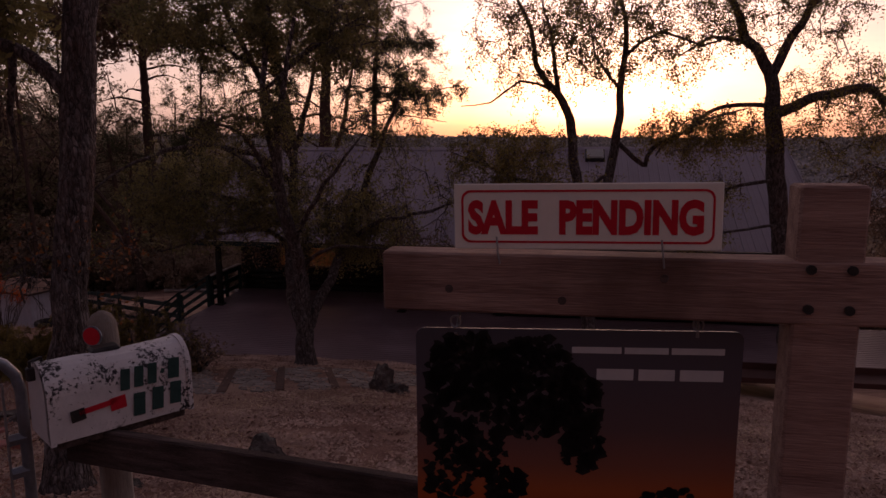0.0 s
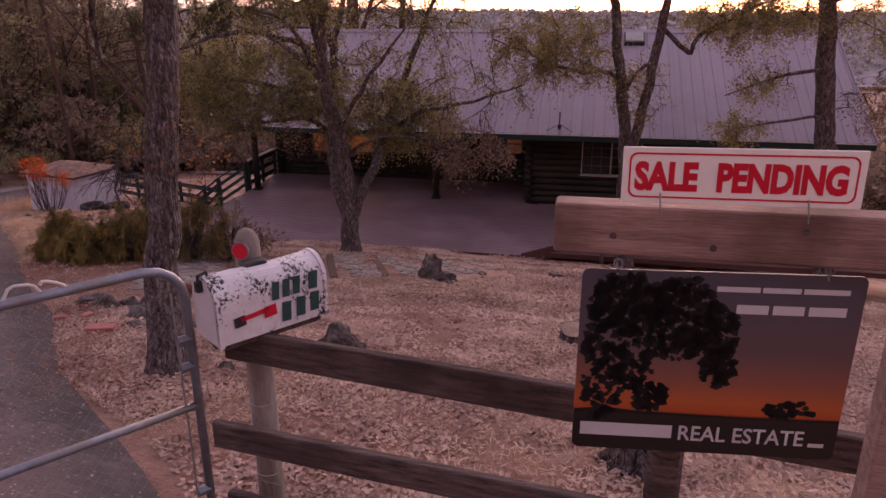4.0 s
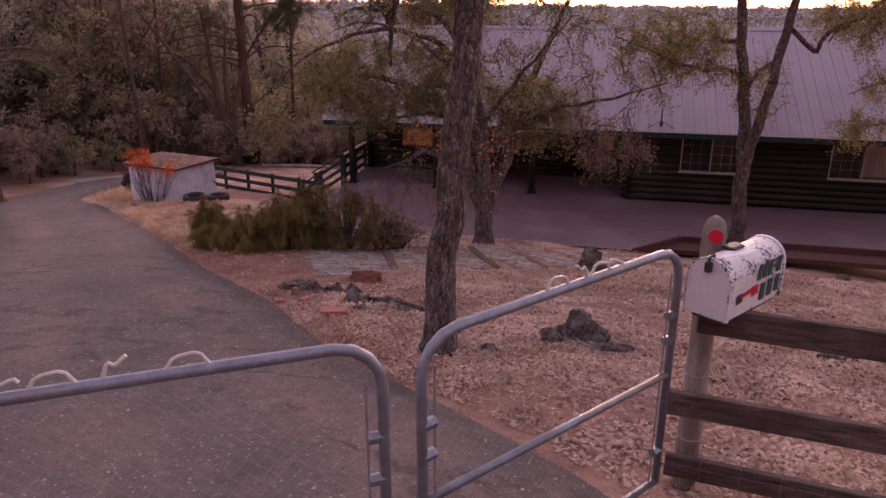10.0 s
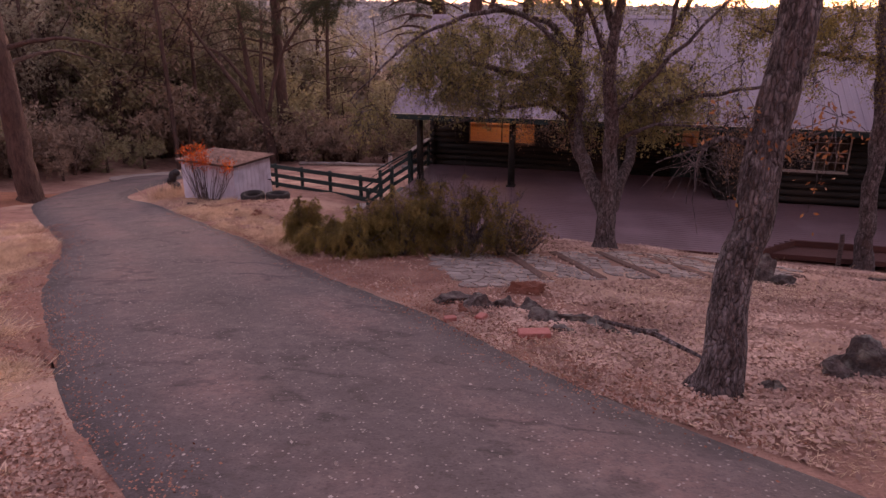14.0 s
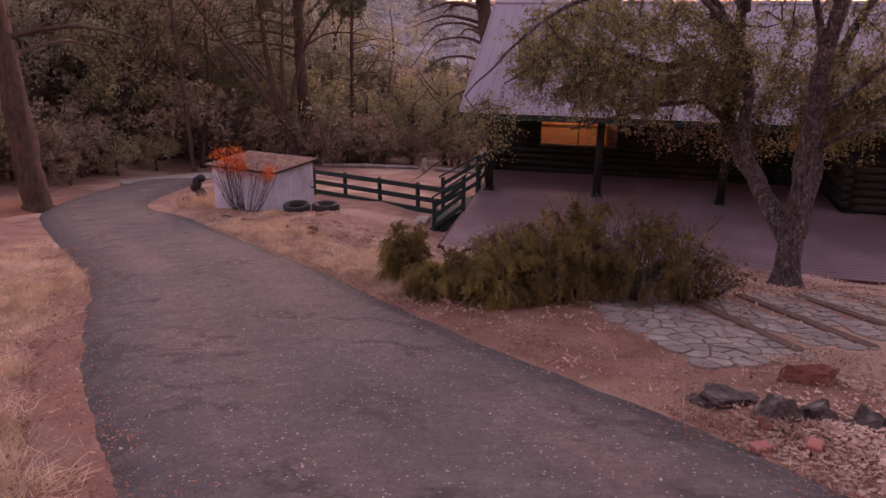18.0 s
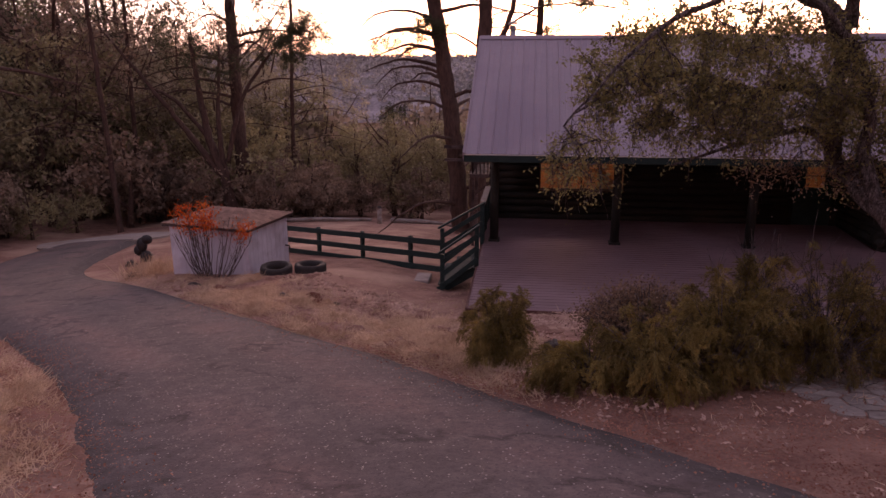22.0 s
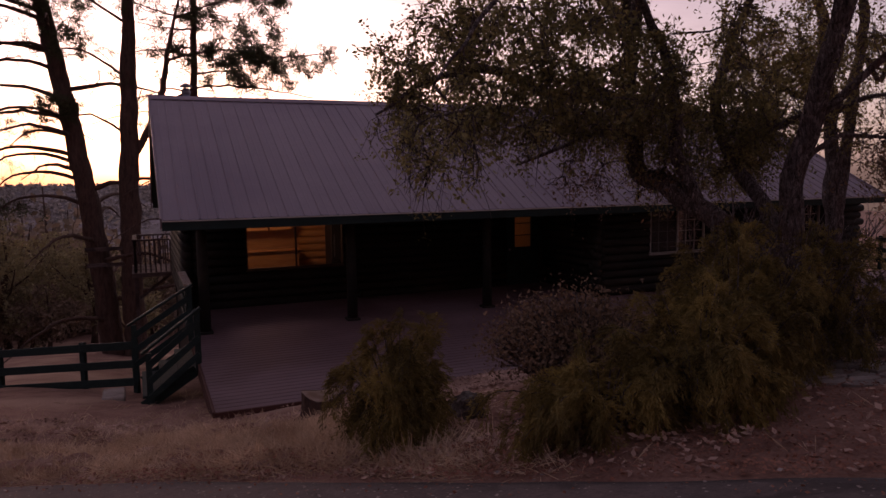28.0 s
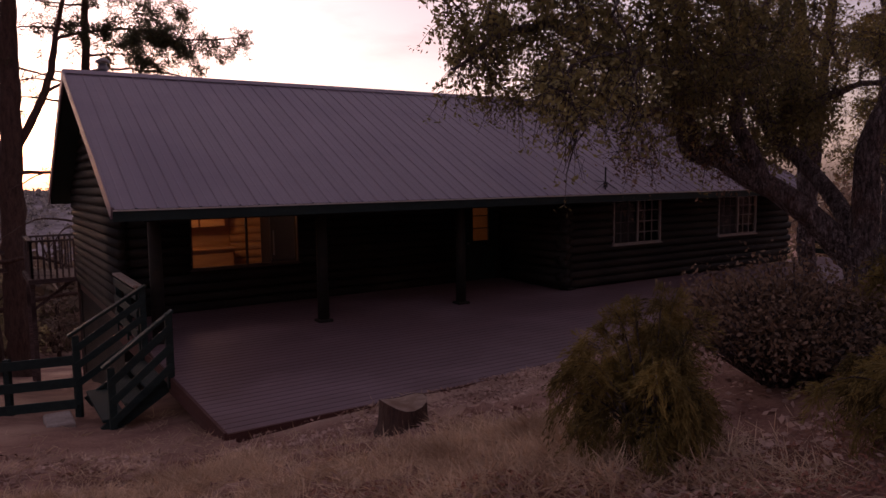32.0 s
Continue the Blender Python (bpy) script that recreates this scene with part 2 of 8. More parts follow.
def screen_material():
    """Insect screen: half dark mesh, half open."""
    m = bpy.data.materials.new("insect_screen")
    m.use_nodes = True
    n, l = m.node_tree.nodes, m.node_tree.links
    b = n["Principled BSDF"]
    b.inputs["Base Color"].default_value = (0.03, 0.03, 0.032, 1)
    b.inputs["Roughness"].default_value = 0.7
    tr = n.new("ShaderNodeBsdfTransparent")
    ms = n.new("ShaderNodeMixShader")
    ms.inputs["Fac"].default_value = 0.32
    l.new(tr.outputs["BSDF"], ms.inputs[1])
    l.new(b.outputs["BSDF"], ms.inputs[2])
    l.new(ms.outputs["Shader"], n["Material Output"].inputs["Surface"])
    return m


def asphalt_material():
    """Old asphalt: dark stone grain, dusty red wheel tracks, a bare dark edge band and faint cross seams. UV: x across (0 to 1), y metres along."""
    m = material("worn_asphalt", (0.098, 0.078, 0.076), (0.162, 0.130, 0.124), 0.92, 0.8, fine=55, bump=0.9, depth=0.02)
    n, l = m.node_tree.nodes, m.node_tree.links
    b = n["Principled BSDF"]
    base = b.inputs["Base Color"].links[0].from_socket
    uv = n.new("ShaderNodeUVMap")
    uv.uv_map = "lane"
    sp = n.new("ShaderNodeSeparateXYZ")
    l.new(uv.outputs["UV"], sp.inputs[0])
    co = n.new("ShaderNodeTexCoord")

    def noise_(scale, detail=5, stretch=None, rough=0.6):
        t = n.new("ShaderNodeTexNoise")
        t.inputs["Scale"].default_value, t.inputs["Detail"].default_value, t.inputs["Roughness"].default_value = scale, detail, rough
        if stretch:
            mp = n.new("ShaderNodeMapping")
            mp.inputs["Scale"].default_value = stretch
            l.new(uv.outputs["UV"], mp.inputs["Vector"])
            l.new(mp.outputs["Vector"], t.inputs["Vector"])
        else:
            l.new(co.outputs["Object"], t.inputs["Vector"])
        return t.outputs["Fac"]

    def ramp(v, lo, hi, a=0.0, c=1.0):
        r = n.new("ShaderNodeMapRange")
        for k, x in zip(("From Min", "From Max", "To Min", "To Max"), (lo, hi, a, c)):
            r.inputs[k].default_value = x
        l.new(v, r.inputs["Value"])
        return r.outputs["Result"]

    def times(a, c):
        q = n.new("ShaderNodeMath")
        q.operation = "MULTIPLY"
        l.new(a, q.inputs[0])
        l.new(c, q.inputs[1])
        return q.outputs[0]

    def blend(fac, a, colour):
        q = n.new("ShaderNodeMix")
        q.data_type = "RGBA"
        q.inputs["B"].default_value = (*colour, 1)
        l.new(fac, q.inputs["Factor"])
        l.new(a, q.inputs["A"])
        return q.outputs["Result"]

    # red dust along the wheel tracks
    tracks = n.new("ShaderNodeMath")
    tracks.operation = "SINE"
    ph = ramp(sp.outputs["X"], 0, 1, -1.57, 11.0)
    l.new(ph, tracks.inputs[0])
    dust = times(ramp(tracks.outputs[0], -0.7, 0.8), ramp(noise_(0.55, 6), 0.38, 0.62))
    col = blend(times(dust, ramp(noise_(9, 4), 0.3, 0.7, 0.35, 0.85)), base, (0.25, 0.155, 0.14))
    # greyer, less dusty margins
    off = n.new("ShaderNodeMath")
    off.operation = "ABSOLUTE"
    l.new(ramp(sp.outputs["X"], 0, 1, -0.5, 0.5), off.inputs[0])
    col = blend(times(ramp(off.outputs[0], 0.20, 0.40), ramp(noise_(0.8, 5), 0.32, 0.6, 0.25, 0.8)), col, (0.092, 0.080, 0.082))
    # dark fresh band on the yard's side and wavering seams across
    edge = ramp(sp.outputs["X"], 0.13, 0.07)
    col = blend(times(edge, ramp(noise_(3, 4), 0.3, 0.6, 0.4, 0.85)), col, (0.055, 0.05, 0.05))
    col = blend(times(ramp(sp.outputs["X"], 0.93, 0.975), ramp(noise_(3, 4), 0.3, 0.6, 0.3, 0.8)), col, (0.055, 0.05, 0.05))
    seam = times(ramp(noise_(1.0, 6, (2.2, 0.55, 1)), 0.47, 0.5), ramp(noise_(1.0, 6, (2.2, 0.55, 1)), 0.53, 0.5))
    col = blend(times(seam, ramp(noise_(1.2, 3), 0.42, 0.56, 0.0, 0.85)), col, (0.05, 0.042, 0.04))
    col = blend(ramp(noise_(16, 6, None, 0.75), 0.42, 0.62, 0.0, 0.42), col, (0.062, 0.05, 0.048))
    col = blend(ramp(noise_(5, 6, None, 0.7), 0.5, 0.7, 0.0, 0.35), col, (0.26, 0.20, 0.19))
    # stone grain: pale and dark grains
    vo = n.new("ShaderNodeTexVoronoi")
    vo.inputs["Scale"].default_value = 42
    l.new(co.outputs["Object"], vo.inputs["Vector"])
    vc = n.new("ShaderNodeSeparateColor")
    l.new(vo.outputs["Color"], vc.inputs[0])
    col = blend(times(ramp(vo.outputs["Distance"], 0.42, 0.25), ramp(vc.outputs[0], 0.90, 0.93, 0, 0.8)), col, (0.42, 0.36, 0.34))
    col = blend(times(ramp(vo.outputs["Distance"], 0.6, 0.3), ramp(vc.outputs[1], 0.75, 0.8, 0, 0.35)), col, (0.035, 0.03, 0.03))
    l.new(col, b.inputs["Base Color"])
    return m


def bark_material():
    """Oak bark: upright plates parted by dark furrows, scaled with pale lichen, rusty in places."""
    m = bpy.data.materials.new("oak_bark")
    m.use_nodes = True
    n, l = m.node_tree.nodes, m.node_tree.links
    b = n["Principled BSDF"]
    b.inputs["Roughness"].default_value, b.inputs["Specular IOR Level"].default_value = 0.92, 0.2
    co = n.new("ShaderNodeTexCoord")

    def scaled(v):
        q = n.new("ShaderNodeMapping")
        q.inputs["Scale"].default_value = v
        l.new(co.outputs["Object"], q.inputs["Vector"])
        return q.outputs["Vector"]

    def grain(v, scale, detail=5, rough=0.62):
        q = n.new("ShaderNodeTexNoise")
        q.inputs["Scale"].default_value, q.inputs["Detail"].default_value, q.inputs["Roughness"].default_value = scale, detail, rough
        l.new(v, q.inputs["Vector"])
        return q

    def span(v, lo, hi, c=0.0, d=1.0):
        q = n.new("ShaderNodeMapRange")
        for k, x in zip(("From Min", "From Max", "To Min", "To Max"), (lo, hi, c, d)):
            q.inputs[k].default_value = x
        l.new(v, q.inputs["Value"])
        return q.outputs["Result"]

    def mixed(fac, a, colour):
        q = n.new("ShaderNodeMix")
        q.data_type = "RGBA"
        q.inputs["B"].default_value = (*colour, 1)
        l.new(fac, q.inputs["Factor"])
        if isinstance(a, tuple):
            q.inputs["A"].default_value = (*a, 1)
        else:
            l.new(a, q.inputs["A"])
        return q.outputs["Result"]

    bent = n.new("ShaderNodeVectorMath")
    bent.operation = "MULTIPLY_ADD"
    wav = grain(scaled((6, 6, 2.4)), 1.6, 3)
    l.new(wav.outputs["Color"], bent.inputs[0])
    bent.inputs[1].default_value = (3.2, 3.2, 3.2)
    l.new(scaled((34, 34, 11.0)), bent.inputs[2])
    plate = n.new("ShaderNodeTexVoronoi")
    plate.feature = "DISTANCE_TO_EDGE"
    plate.inputs["Scale"].default_value = 1.0
    l.new(bent.outputs[0], plate.inputs["Vector"])
    cell = n.new("ShaderNodeTexVoronoi")
    cell.inputs["Scale"].default_value = 1.0
    l.new(bent.outputs[0], cell.inputs["Vector"])
    tone_ = n.new("ShaderNodeSeparateColor")
    l.new(cell.outputs["Color"], tone_.inputs[0])
    fine = grain(scaled((40, 40, 18)), 1.3, 5)
    streak = grain(scaled((26, 26, 6.5)), 1.0, 6, 0.7)
    col = mixed(span(streak.outputs["Fac"], 0.42, 0.60), (0.040, 0.029, 0.027), (0.165, 0.128, 0.124))
    col = mixed(span(fine.outputs["Fac"], 0.45, 0.75, 0.0, 0.5), col, (0.27, 0.235, 0.24))
    col = mixed(span(tone_.outputs[0], 0.45, 0.95, 0.0, 0.45), col, (0.30, 0.262, 0.268))
    lich = grain(scaled((5, 5, 3.4)), 2.0, 6, 0.72)
    col = mixed(span(lich.outputs["Fac"], 0.54, 0.63, 0.0, 0.62), col, (0.37, 0.33, 0.335))
    rust = grain(scaled((1, 1, 0.8)), 1.7, 4)
    col = mixed(span(rust.outputs["Fac"], 0.56, 0.72, 0.0, 0.6), col, (0.13, 0.062, 0.045))
    col = mixed(span(plate.outputs["Distance"], 0.14, 0.02, 0.0, 0.5), col, (0.024, 0.019, 0.019))
    l.new(col, b.inputs["Base Color"])
    hgt = n.new("ShaderNodeMath")
    hgt.operation = "MULTIPLY_ADD"
    hgt.inputs[1].default_value = 0.35
    l.new(fine.outputs["Fac"], hgt.inputs[0])
    l.new(span(plate.outputs["Distance"], 0.0, 0.25), hgt.inputs[2])
    bp = n.new("ShaderNodeBump")
    bp.inputs["Strength"].default_value, bp.inputs["Distance"].default_value = 0.9, 0.02
    l.new(hgt.outputs[0], bp.inputs["Height"])
    l.new(bp.outputs["Normal"], b.inputs["Normal"])
    return m


MAT = {
    "ground": material("dry_ground", (0.165, 0.077, 0.057), (0.36, 0.205, 0.155), 0.95, 2.4, fine=34, bump=0.9, third=(0.46, 0.30, 0.22), third_scale=0.35, depth=0.05),
    # the ridge's pale grey is distance haze painted into the base colour
    "ridge": material("hazed_ridge", (0.13, 0.11, 0.115), (0.40, 0.345, 0.36), 1.0, 0.03, bump=0.0, fine=0.16, third=(0.14, 0.13, 0.12), third_scale=0.01),
    "asphalt": asphalt_material(),
    "red_dirt": material("red_dirt", (0.20, 0.075, 0.04), (0.33, 0.14, 0.08), 0.95, 2.2, fine=40, bump=0.6, depth=0.03),
    "shoulder": material("washed_red_dirt", (0.15, 0.068, 0.05), (0.275, 0.145, 0.105), 0.95, 2.6, fine=38, bump=0.8, third=(0.21, 0.13, 0.105), third_scale=0.9, depth=0.03),
    "concrete": material("pale_concrete", (0.30, 0.25, 0.22), (0.44, 0.38, 0.34), 0.9, 2.0, fine=60, bump=0.3, third=(0.34, 0.27, 0.22)),
    "roof": material("mauve_metal_roof", (0.265, 0.215, 0.25), (0.325, 0.265, 0.305), 0.5, 0.5, metal=0.0, bump=0.05, fine=14, third=(0.25, 0.20, 0.245), third_scale=0.4, spread=0.05, spec=0.4, depth=0.004),
    "log": material("dark_green_log", (0.008, 0.009, 0.008), (0.026, 0.025, 0.021), 0.75, 2.5, (1, 8, 8), bump=0.5, fine=30, third=(0.034, 0.028, 0.022), third_scale=0.8, spread=0.25),
    "deck": material("mauve_deck_paint", (0.135, 0.083, 0.09), (0.18, 0.114, 0.122), 0.62, 0.8, (1, 2, 2), bump=0.15, fine=24, third=(0.215, 0.143, 0.158), third_scale=0.5, spread=0.04, depth=0.004),
    "fascia": material("red_brown_board", (0.07, 0.028, 0.024), (0.12, 0.05, 0.04), 0.8, 3, (1, 8, 8), bump=0.4),
    "green_wood": material("green_painted_wood", (0.009, 0.024, 0.024), (0.022, 0.047, 0.045), 0.7, 3, (1, 6, 6), bump=0.3, spread=0.15),
    "cedar": material("cut_timber", (0.19, 0.105, 0.09), (0.43, 0.285, 0.245), 0.85, 2.0, (1.0, 16, 16), bump=0.8, fine=16, third=(0.14, 0.08, 0.065), third_scale=2.2, depth=0.006),
    "rail": material("weathered_rail", (0.022, 0.016, 0.016), (0.20, 0.145, 0.136), 0.9, 1.8, (0.6, 26, 26), bump=0.9, fine=26, third=(0.05, 0.033, 0.031), third_scale=1.6, spread=0.15, depth=0.01),
    "pole": material("grey_round_pole", (0.20, 0.17, 0.155), (0.38, 0.34, 0.31), 0.88, 3.0, (9, 9, 1), bump=0.6, fine=24, third=(0.16, 0.12, 0.1), depth=0.008),
    "pale_post": material("pale_split_post", (0.22, 0.18, 0.165), (0.46, 0.40, 0.37), 0.88, 3.0, (9, 9, 1), bump=0.6, fine=24, third=(0.2, 0.11, 0.07), third_scale=5, depth=0.01),
    "white_paint": material("sign_white", (0.78, 0.76, 0.71), (0.86, 0.84, 0.79), 0.45, 4, bump=0.03),
    "red_paint": material("sign_red", (0.58, 0.012, 0.026), (0.66, 0.022, 0.04), 0.5, 6, bump=0.03),
    "steel": material("galvanised_pipe", (0.17, 0.19, 0.23), (0.29, 0.315, 0.365), 0.45, 14, metal=0.55, bump=0.1, third=(0.22, 0.2, 0.2), third_scale=5, spec=0.5),
    "wire": material("dull_wire", (0.22, 0.21, 0.22), (0.36, 0.35, 0.36), 0.55, 14, metal=0.4, bump=0.0),
    "strap": material("pale_bent_strap", (0.5, 0.47, 0.43), (0.7, 0.66, 0.62), 0.5, 12, bump=0.1),
    "dark_metal": material("dark_metal", (0.02, 0.02, 0.022), (0.06, 0.055, 0.055), 0.55, 20, metal=0.3, bump=0.1),
    "black": material("black_print", (0.008, 0.008, 0.009), (0.02, 0.018, 0.018), 0.5, 8, bump=0.02),
    "letter": material("dark_green_letter", (0.012, 0.05, 0.05), (0.03, 0.085, 0.08), 0.6, 20, bump=0.1),
    "print_white": material("print_white", (0.48, 0.48, 0.5), (0.56, 0.56, 0.58), 0.5, 8, bump=0.0),
    "mailbox_door": material("white_door_paint", (0.56, 0.54, 0.565), (0.68, 0.66, 0.69), 0.5, 6, bump=0.08),
    "window_white": material("window_frame_white", (0.28, 0.27, 0.25), (0.37, 0.355, 0.335), 0.5, 8, bump=0.05),
    "shed": material("pale_shed_boards", (0.56, 0.575, 0.66), (0.72, 0.735, 0.83), 0.7, 2.5, (9, 9, 1), bump=0.25, third=(0.52, 0.52, 0.60), third_scale=2.5, spread=0.05),
    "shingle": material("brown_shingle", (0.20, 0.115, 0.085), (0.36, 0.22, 0.165), 0.9, 6, bump=0.5, spread=0.25),
    "rock": material("grey_lichen_rock", (0.035, 0.026, 0.024), (0.13, 0.10, 0.092), 0.92, 7, fine=40, bump=1.0, third=(0.20, 0.19, 0.165), third_scale=9, spread=0.25, depth=0.03),
    "red_rock": material("red_rock", (0.17, 0.065, 0.045), (0.29, 0.125, 0.085), 0.9, 5, fine=30, bump=0.9, spread=0.2, depth=0.03),
    "brick": material("pink_brick", (0.36, 0.12, 0.10), (0.46, 0.19, 0.16), 0.9, 9, bump=0.4, spread=0.1),
    "flag": material("grey_flagstone", (0.19, 0.155, 0.14), (0.37, 0.32, 0.29), 0.85, 4, bump=0.5, fine=30, spread=0.2, depth=0.01),
    "sleeper": material("brown_sleeper", (0.10, 0.06, 0.048), (0.20, 0.12, 0.095), 0.9, 3, (1, 8, 8), bump=0.6, spread=0.15),
    "rubber": material("old_tyre_rubber", (0.02, 0.019, 0.019), (0.055, 0.05, 0.048), 0.8, 9, bump=0.4),
    "bark": bark_material(),
    "pine_bark": material("pine_bark", (0.05, 0.028, 0.022), (0.14, 0.085, 0.068), 0.92, 4.0, (2.6, 2.6, 0.7), bump=1.0, fine=18, depth=0.06),
    "cut_wood": material("cut_stump_face", (0.2, 0.135, 0.10), (0.36, 0.26, 0.20), 0.85, 9, bump=0.3, third=(0.2, 0.12, 0.08), third_scale=5),
    "inside": material("inside_knotty_pine", (0.42, 0.20, 0.075), (0.62, 0.34, 0.14), 0.6, 2.2, (1, 6, 6), bump=0.2),
    # dimness of the unlit rooms put into a dark wall and floor colour
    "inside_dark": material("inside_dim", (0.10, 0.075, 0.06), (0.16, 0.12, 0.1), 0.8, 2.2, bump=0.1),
    "curtain": material("pale_curtain", (0.45, 0.38, 0.33), (0.58, 0.5, 0.44), 0.9, 5, (14, 14, 1), bump=0.3),
    "screen": screen_material(),
    "kitchen_frame": material("brown_window_frame", (0.05, 0.035, 0.028), (0.10, 0.07, 0.055), 0.6, 8, bump=0.1),
    "glass": glass("window_glass"),
    "leaf_oak": leafy("oak_leaf", (0.12, 0.115, 0.052), (0.42, 0.37, 0.16), 0.3, patch=1.3),
    "leaf_gold": leafy("turning_oak_leaf", (0.15, 0.135, 0.05), (0.40, 0.32, 0.11), patch=1.6),
    "leaf_brown": leafy("brown_oak_leaf", (0.14, 0.095, 0.065), (0.30, 0.20, 0.135)),
    "leaf_rust": leafy("rust_leaf", (0.22, 0.075, 0.03), (0.42, 0.19, 0.08)),
    "leaf_red": leafy("orange_red_leaf", (0.5, 0.06, 0.015), (0.75, 0.2, 0.03)),
    "needle": leafy("pine_needle", (0.045, 0.055, 0.028), (0.10, 0.105, 0.05), 0.15),
    "juniper": leafy("juniper_spray", (0.055, 0.044, 0.02), (0.42, 0.315, 0.10), 0.3, patch=3.0),
    "wood_leaf": leafy("woodland_leaf", (0.155, 0.112, 0.086), (0.40, 0.29, 0.21), patch=0.35),
    "wood_green": leafy("woodland_green_leaf", (0.155, 0.142, 0.084), (0.43, 0.37, 0.205), patch=0.35),
    # paler copy of the woodland leaf, with aerial haze put into the colour
    "hazed_leaf": leafy("hazed_woodland_leaf", (0.24, 0.205, 0.14), (0.50, 0.43, 0.30), 0.35, patch=0.3),
    # valley leaves lightened, the haze of distance painted in
    "far_haze_leaf": leafy("hazed_far_wood_leaf", (0.16, 0.13, 0.10), (0.36, 0.275, 0.205)),
    # leaves greyed and paled: haze over the ridge woods put into the colour
    "ridge_haze_leaf": leafy("hazed_ridge_wood_leaf", (0.20, 0.175, 0.165), (0.46, 0.40, 0.37), 0.1),
    "litter": leafy("fallen_leaf", (0.17, 0.084, 0.066), (0.72, 0.50, 0.40), 0.05, 0.85, patch=1.1),
    "dirt_bit": leafy("red_dirt_crumb", (0.15, 0.058, 0.04), (0.44, 0.21, 0.145), 0.0, 0.95, patch=1.5),
    "straw": leafy("dry_grass", (0.37, 0.24, 0.155), (0.84, 0.64, 0.455), 0.2, 0.85, patch=2.2),
    "pebble": leafy("loose_chip", (0.10, 0.08, 0.075), (0.42, 0.36, 0.33), 0.0, 0.9),
}


# ---- ground, driveway, far ridge ----
def axis_steps(lo, hi, near_lo, near_hi, fine, grow):
    out, v, s = [], near_lo, fine
    while v > lo:
        out.append(v)
        s *= grow
        v -= s
    out = [lo] + out[::-1]
    v = near_lo + fine
    while v < near_hi:
        out.append(v)
        v += fine
    s = fine
    while v < hi:
        out.append(v)
        s *= grow
        v += s
    return out + [hi]


def relief(x, y):
    bank = (1 - smooth(-11.2, -10.2, x)) * smooth(9, 11, y) * (1 - smooth(17, 19, y))
    return (0.05 + 0.09 * bank) * noise.noise((x * 0.8, y * 0.8, 3)) + (0.022 + 0.03 * bank) * noise.noise((x * 2.1, y * 2.1, 7))


DRIVE_R = [(6.0, -7.0), (2.2, -2.2), (-1.2, 1.2), (-3.1, 3.05), (-5.2, 4.85), (-6.9, 6.7), (-8.6, 8.2), (-10.6, 10.2), (-12.6, 12.3), (-15.1, 14.6), (-18.6, 18.0), (-21.9, 20.9), (-24.0, 25.5), (-25.5, 30.0)]
DRIVE_L = [(0.5, -10.0), (-3.2, -4.5), (-5.3, -0.6), (-6.8, 1.9), (-8.8, 3.6), (-10.6, 5.3), (-12.4, 7.15), (-13.8, 8.8), (-15.1, 10.4), (-17.3, 12.5), (-20.6, 15.5), (-25.5, 20.4), (-28.5, 25.5), (-30.0, 31.0)]


def along(line, f):
    k = f * (len(line) - 1)
    i = min(int(k), len(line) - 2)
    u = k - i
    p0, p1, p2, p3 = (line[min(max(i + d, 0), len(line) - 1)] for d in (-1, 0, 1, 2))
    return tuple(0.5 * (2 * p1[a] + (p2[a] - p0[a]) * u + (2 * p0[a] - 5 * p1[a] + 4 * p2[a] - p3[a]) * u * u + (3 * p1[a] - p0[a] - 3 * p2[a] + p3[a]) * u ** 3) for a in (0, 1))


def drive_mid(f):
    """Middle of the drive and its half width, square to the way it runs."""
    a, b = along(DRIVE_R, f), along(DRIVE_L, f)
    a2, b2 = along(DRIVE_R, min(f + 0.01, 1.0)), along(DRIVE_L, min(f + 0.01, 1.0))
    a1, b1 = along(DRIVE_R, max(f - 0.01, 0.0)), along(DRIVE_L, max(f - 0.01, 0.0))
    run = (Vector(a2) + Vector(b2) - Vector(a1) - Vector(b1)).normalized()
    wide = Vector(b) - Vector(a)
    return ((a[0] + b[0]) / 2, (a[1] + b[1]) / 2, abs(run.x * wide.y - run.y * wide.x) / 2)


MID_X, MID_Y, MID_W = np.array([drive_mid(f / 120) for f in range(121)]).T


def off_drive(x, y):
    """Metres from the edge of the driveway; below 0 on it."""
    return float((np.hypot(x - MID_X, y - MID_Y) - MID_W).min())


PATH_A, PATH_D = Vector((-7.32, 9.22, 0)), Vector((0.885, 0.465, 0)).normalized()


def on_path(x, y):
    """On the stone path."""
    d = Vector((x, y, 0)) - PATH_A
    s, u = d.dot(PATH_D), PATH_D.x * d.y - PATH_D.y * d.x
    return -0.1 < s < 5.7 and -1.1 < u < 1.25


def terrain(x, y):
    """The ground as it lies, with its unevenness and the driveway's bed."""
    z = ground(x, y)
    near = -16 < y < 45 and -45 < x < 25
    if near:
        d = off_drive(x, y)
        z += relief(x, y) * smooth(-0.2, 0.8, d) * (0.0 if on_path(x, y) else 1.0) + 0.05 * smooth(0.0, 0.5, d) - 0.06
    r = math.hypot(x, y)
    if r > 60:
        z += 1.5 * noise.noise((x * 0.02, y * 0.02, 1)) * smooth(60, 200, r)
    if y > 120:
        far = smooth(250, 900, y)
        z = z * (1 - far) + far * (-120 + 60 * smooth(900, 2500, y))
    return z


gx = axis_steps(-1800, 1800, -26, 12, 0.28, 1.12)
gy = axis_steps(-300, 2600, -3.5, 32, 0.28, 1.12)
mb = MB()
mb.v = [(x, y, terrain(x, y)) for y in gy for x in gx]
nx = len(gx)
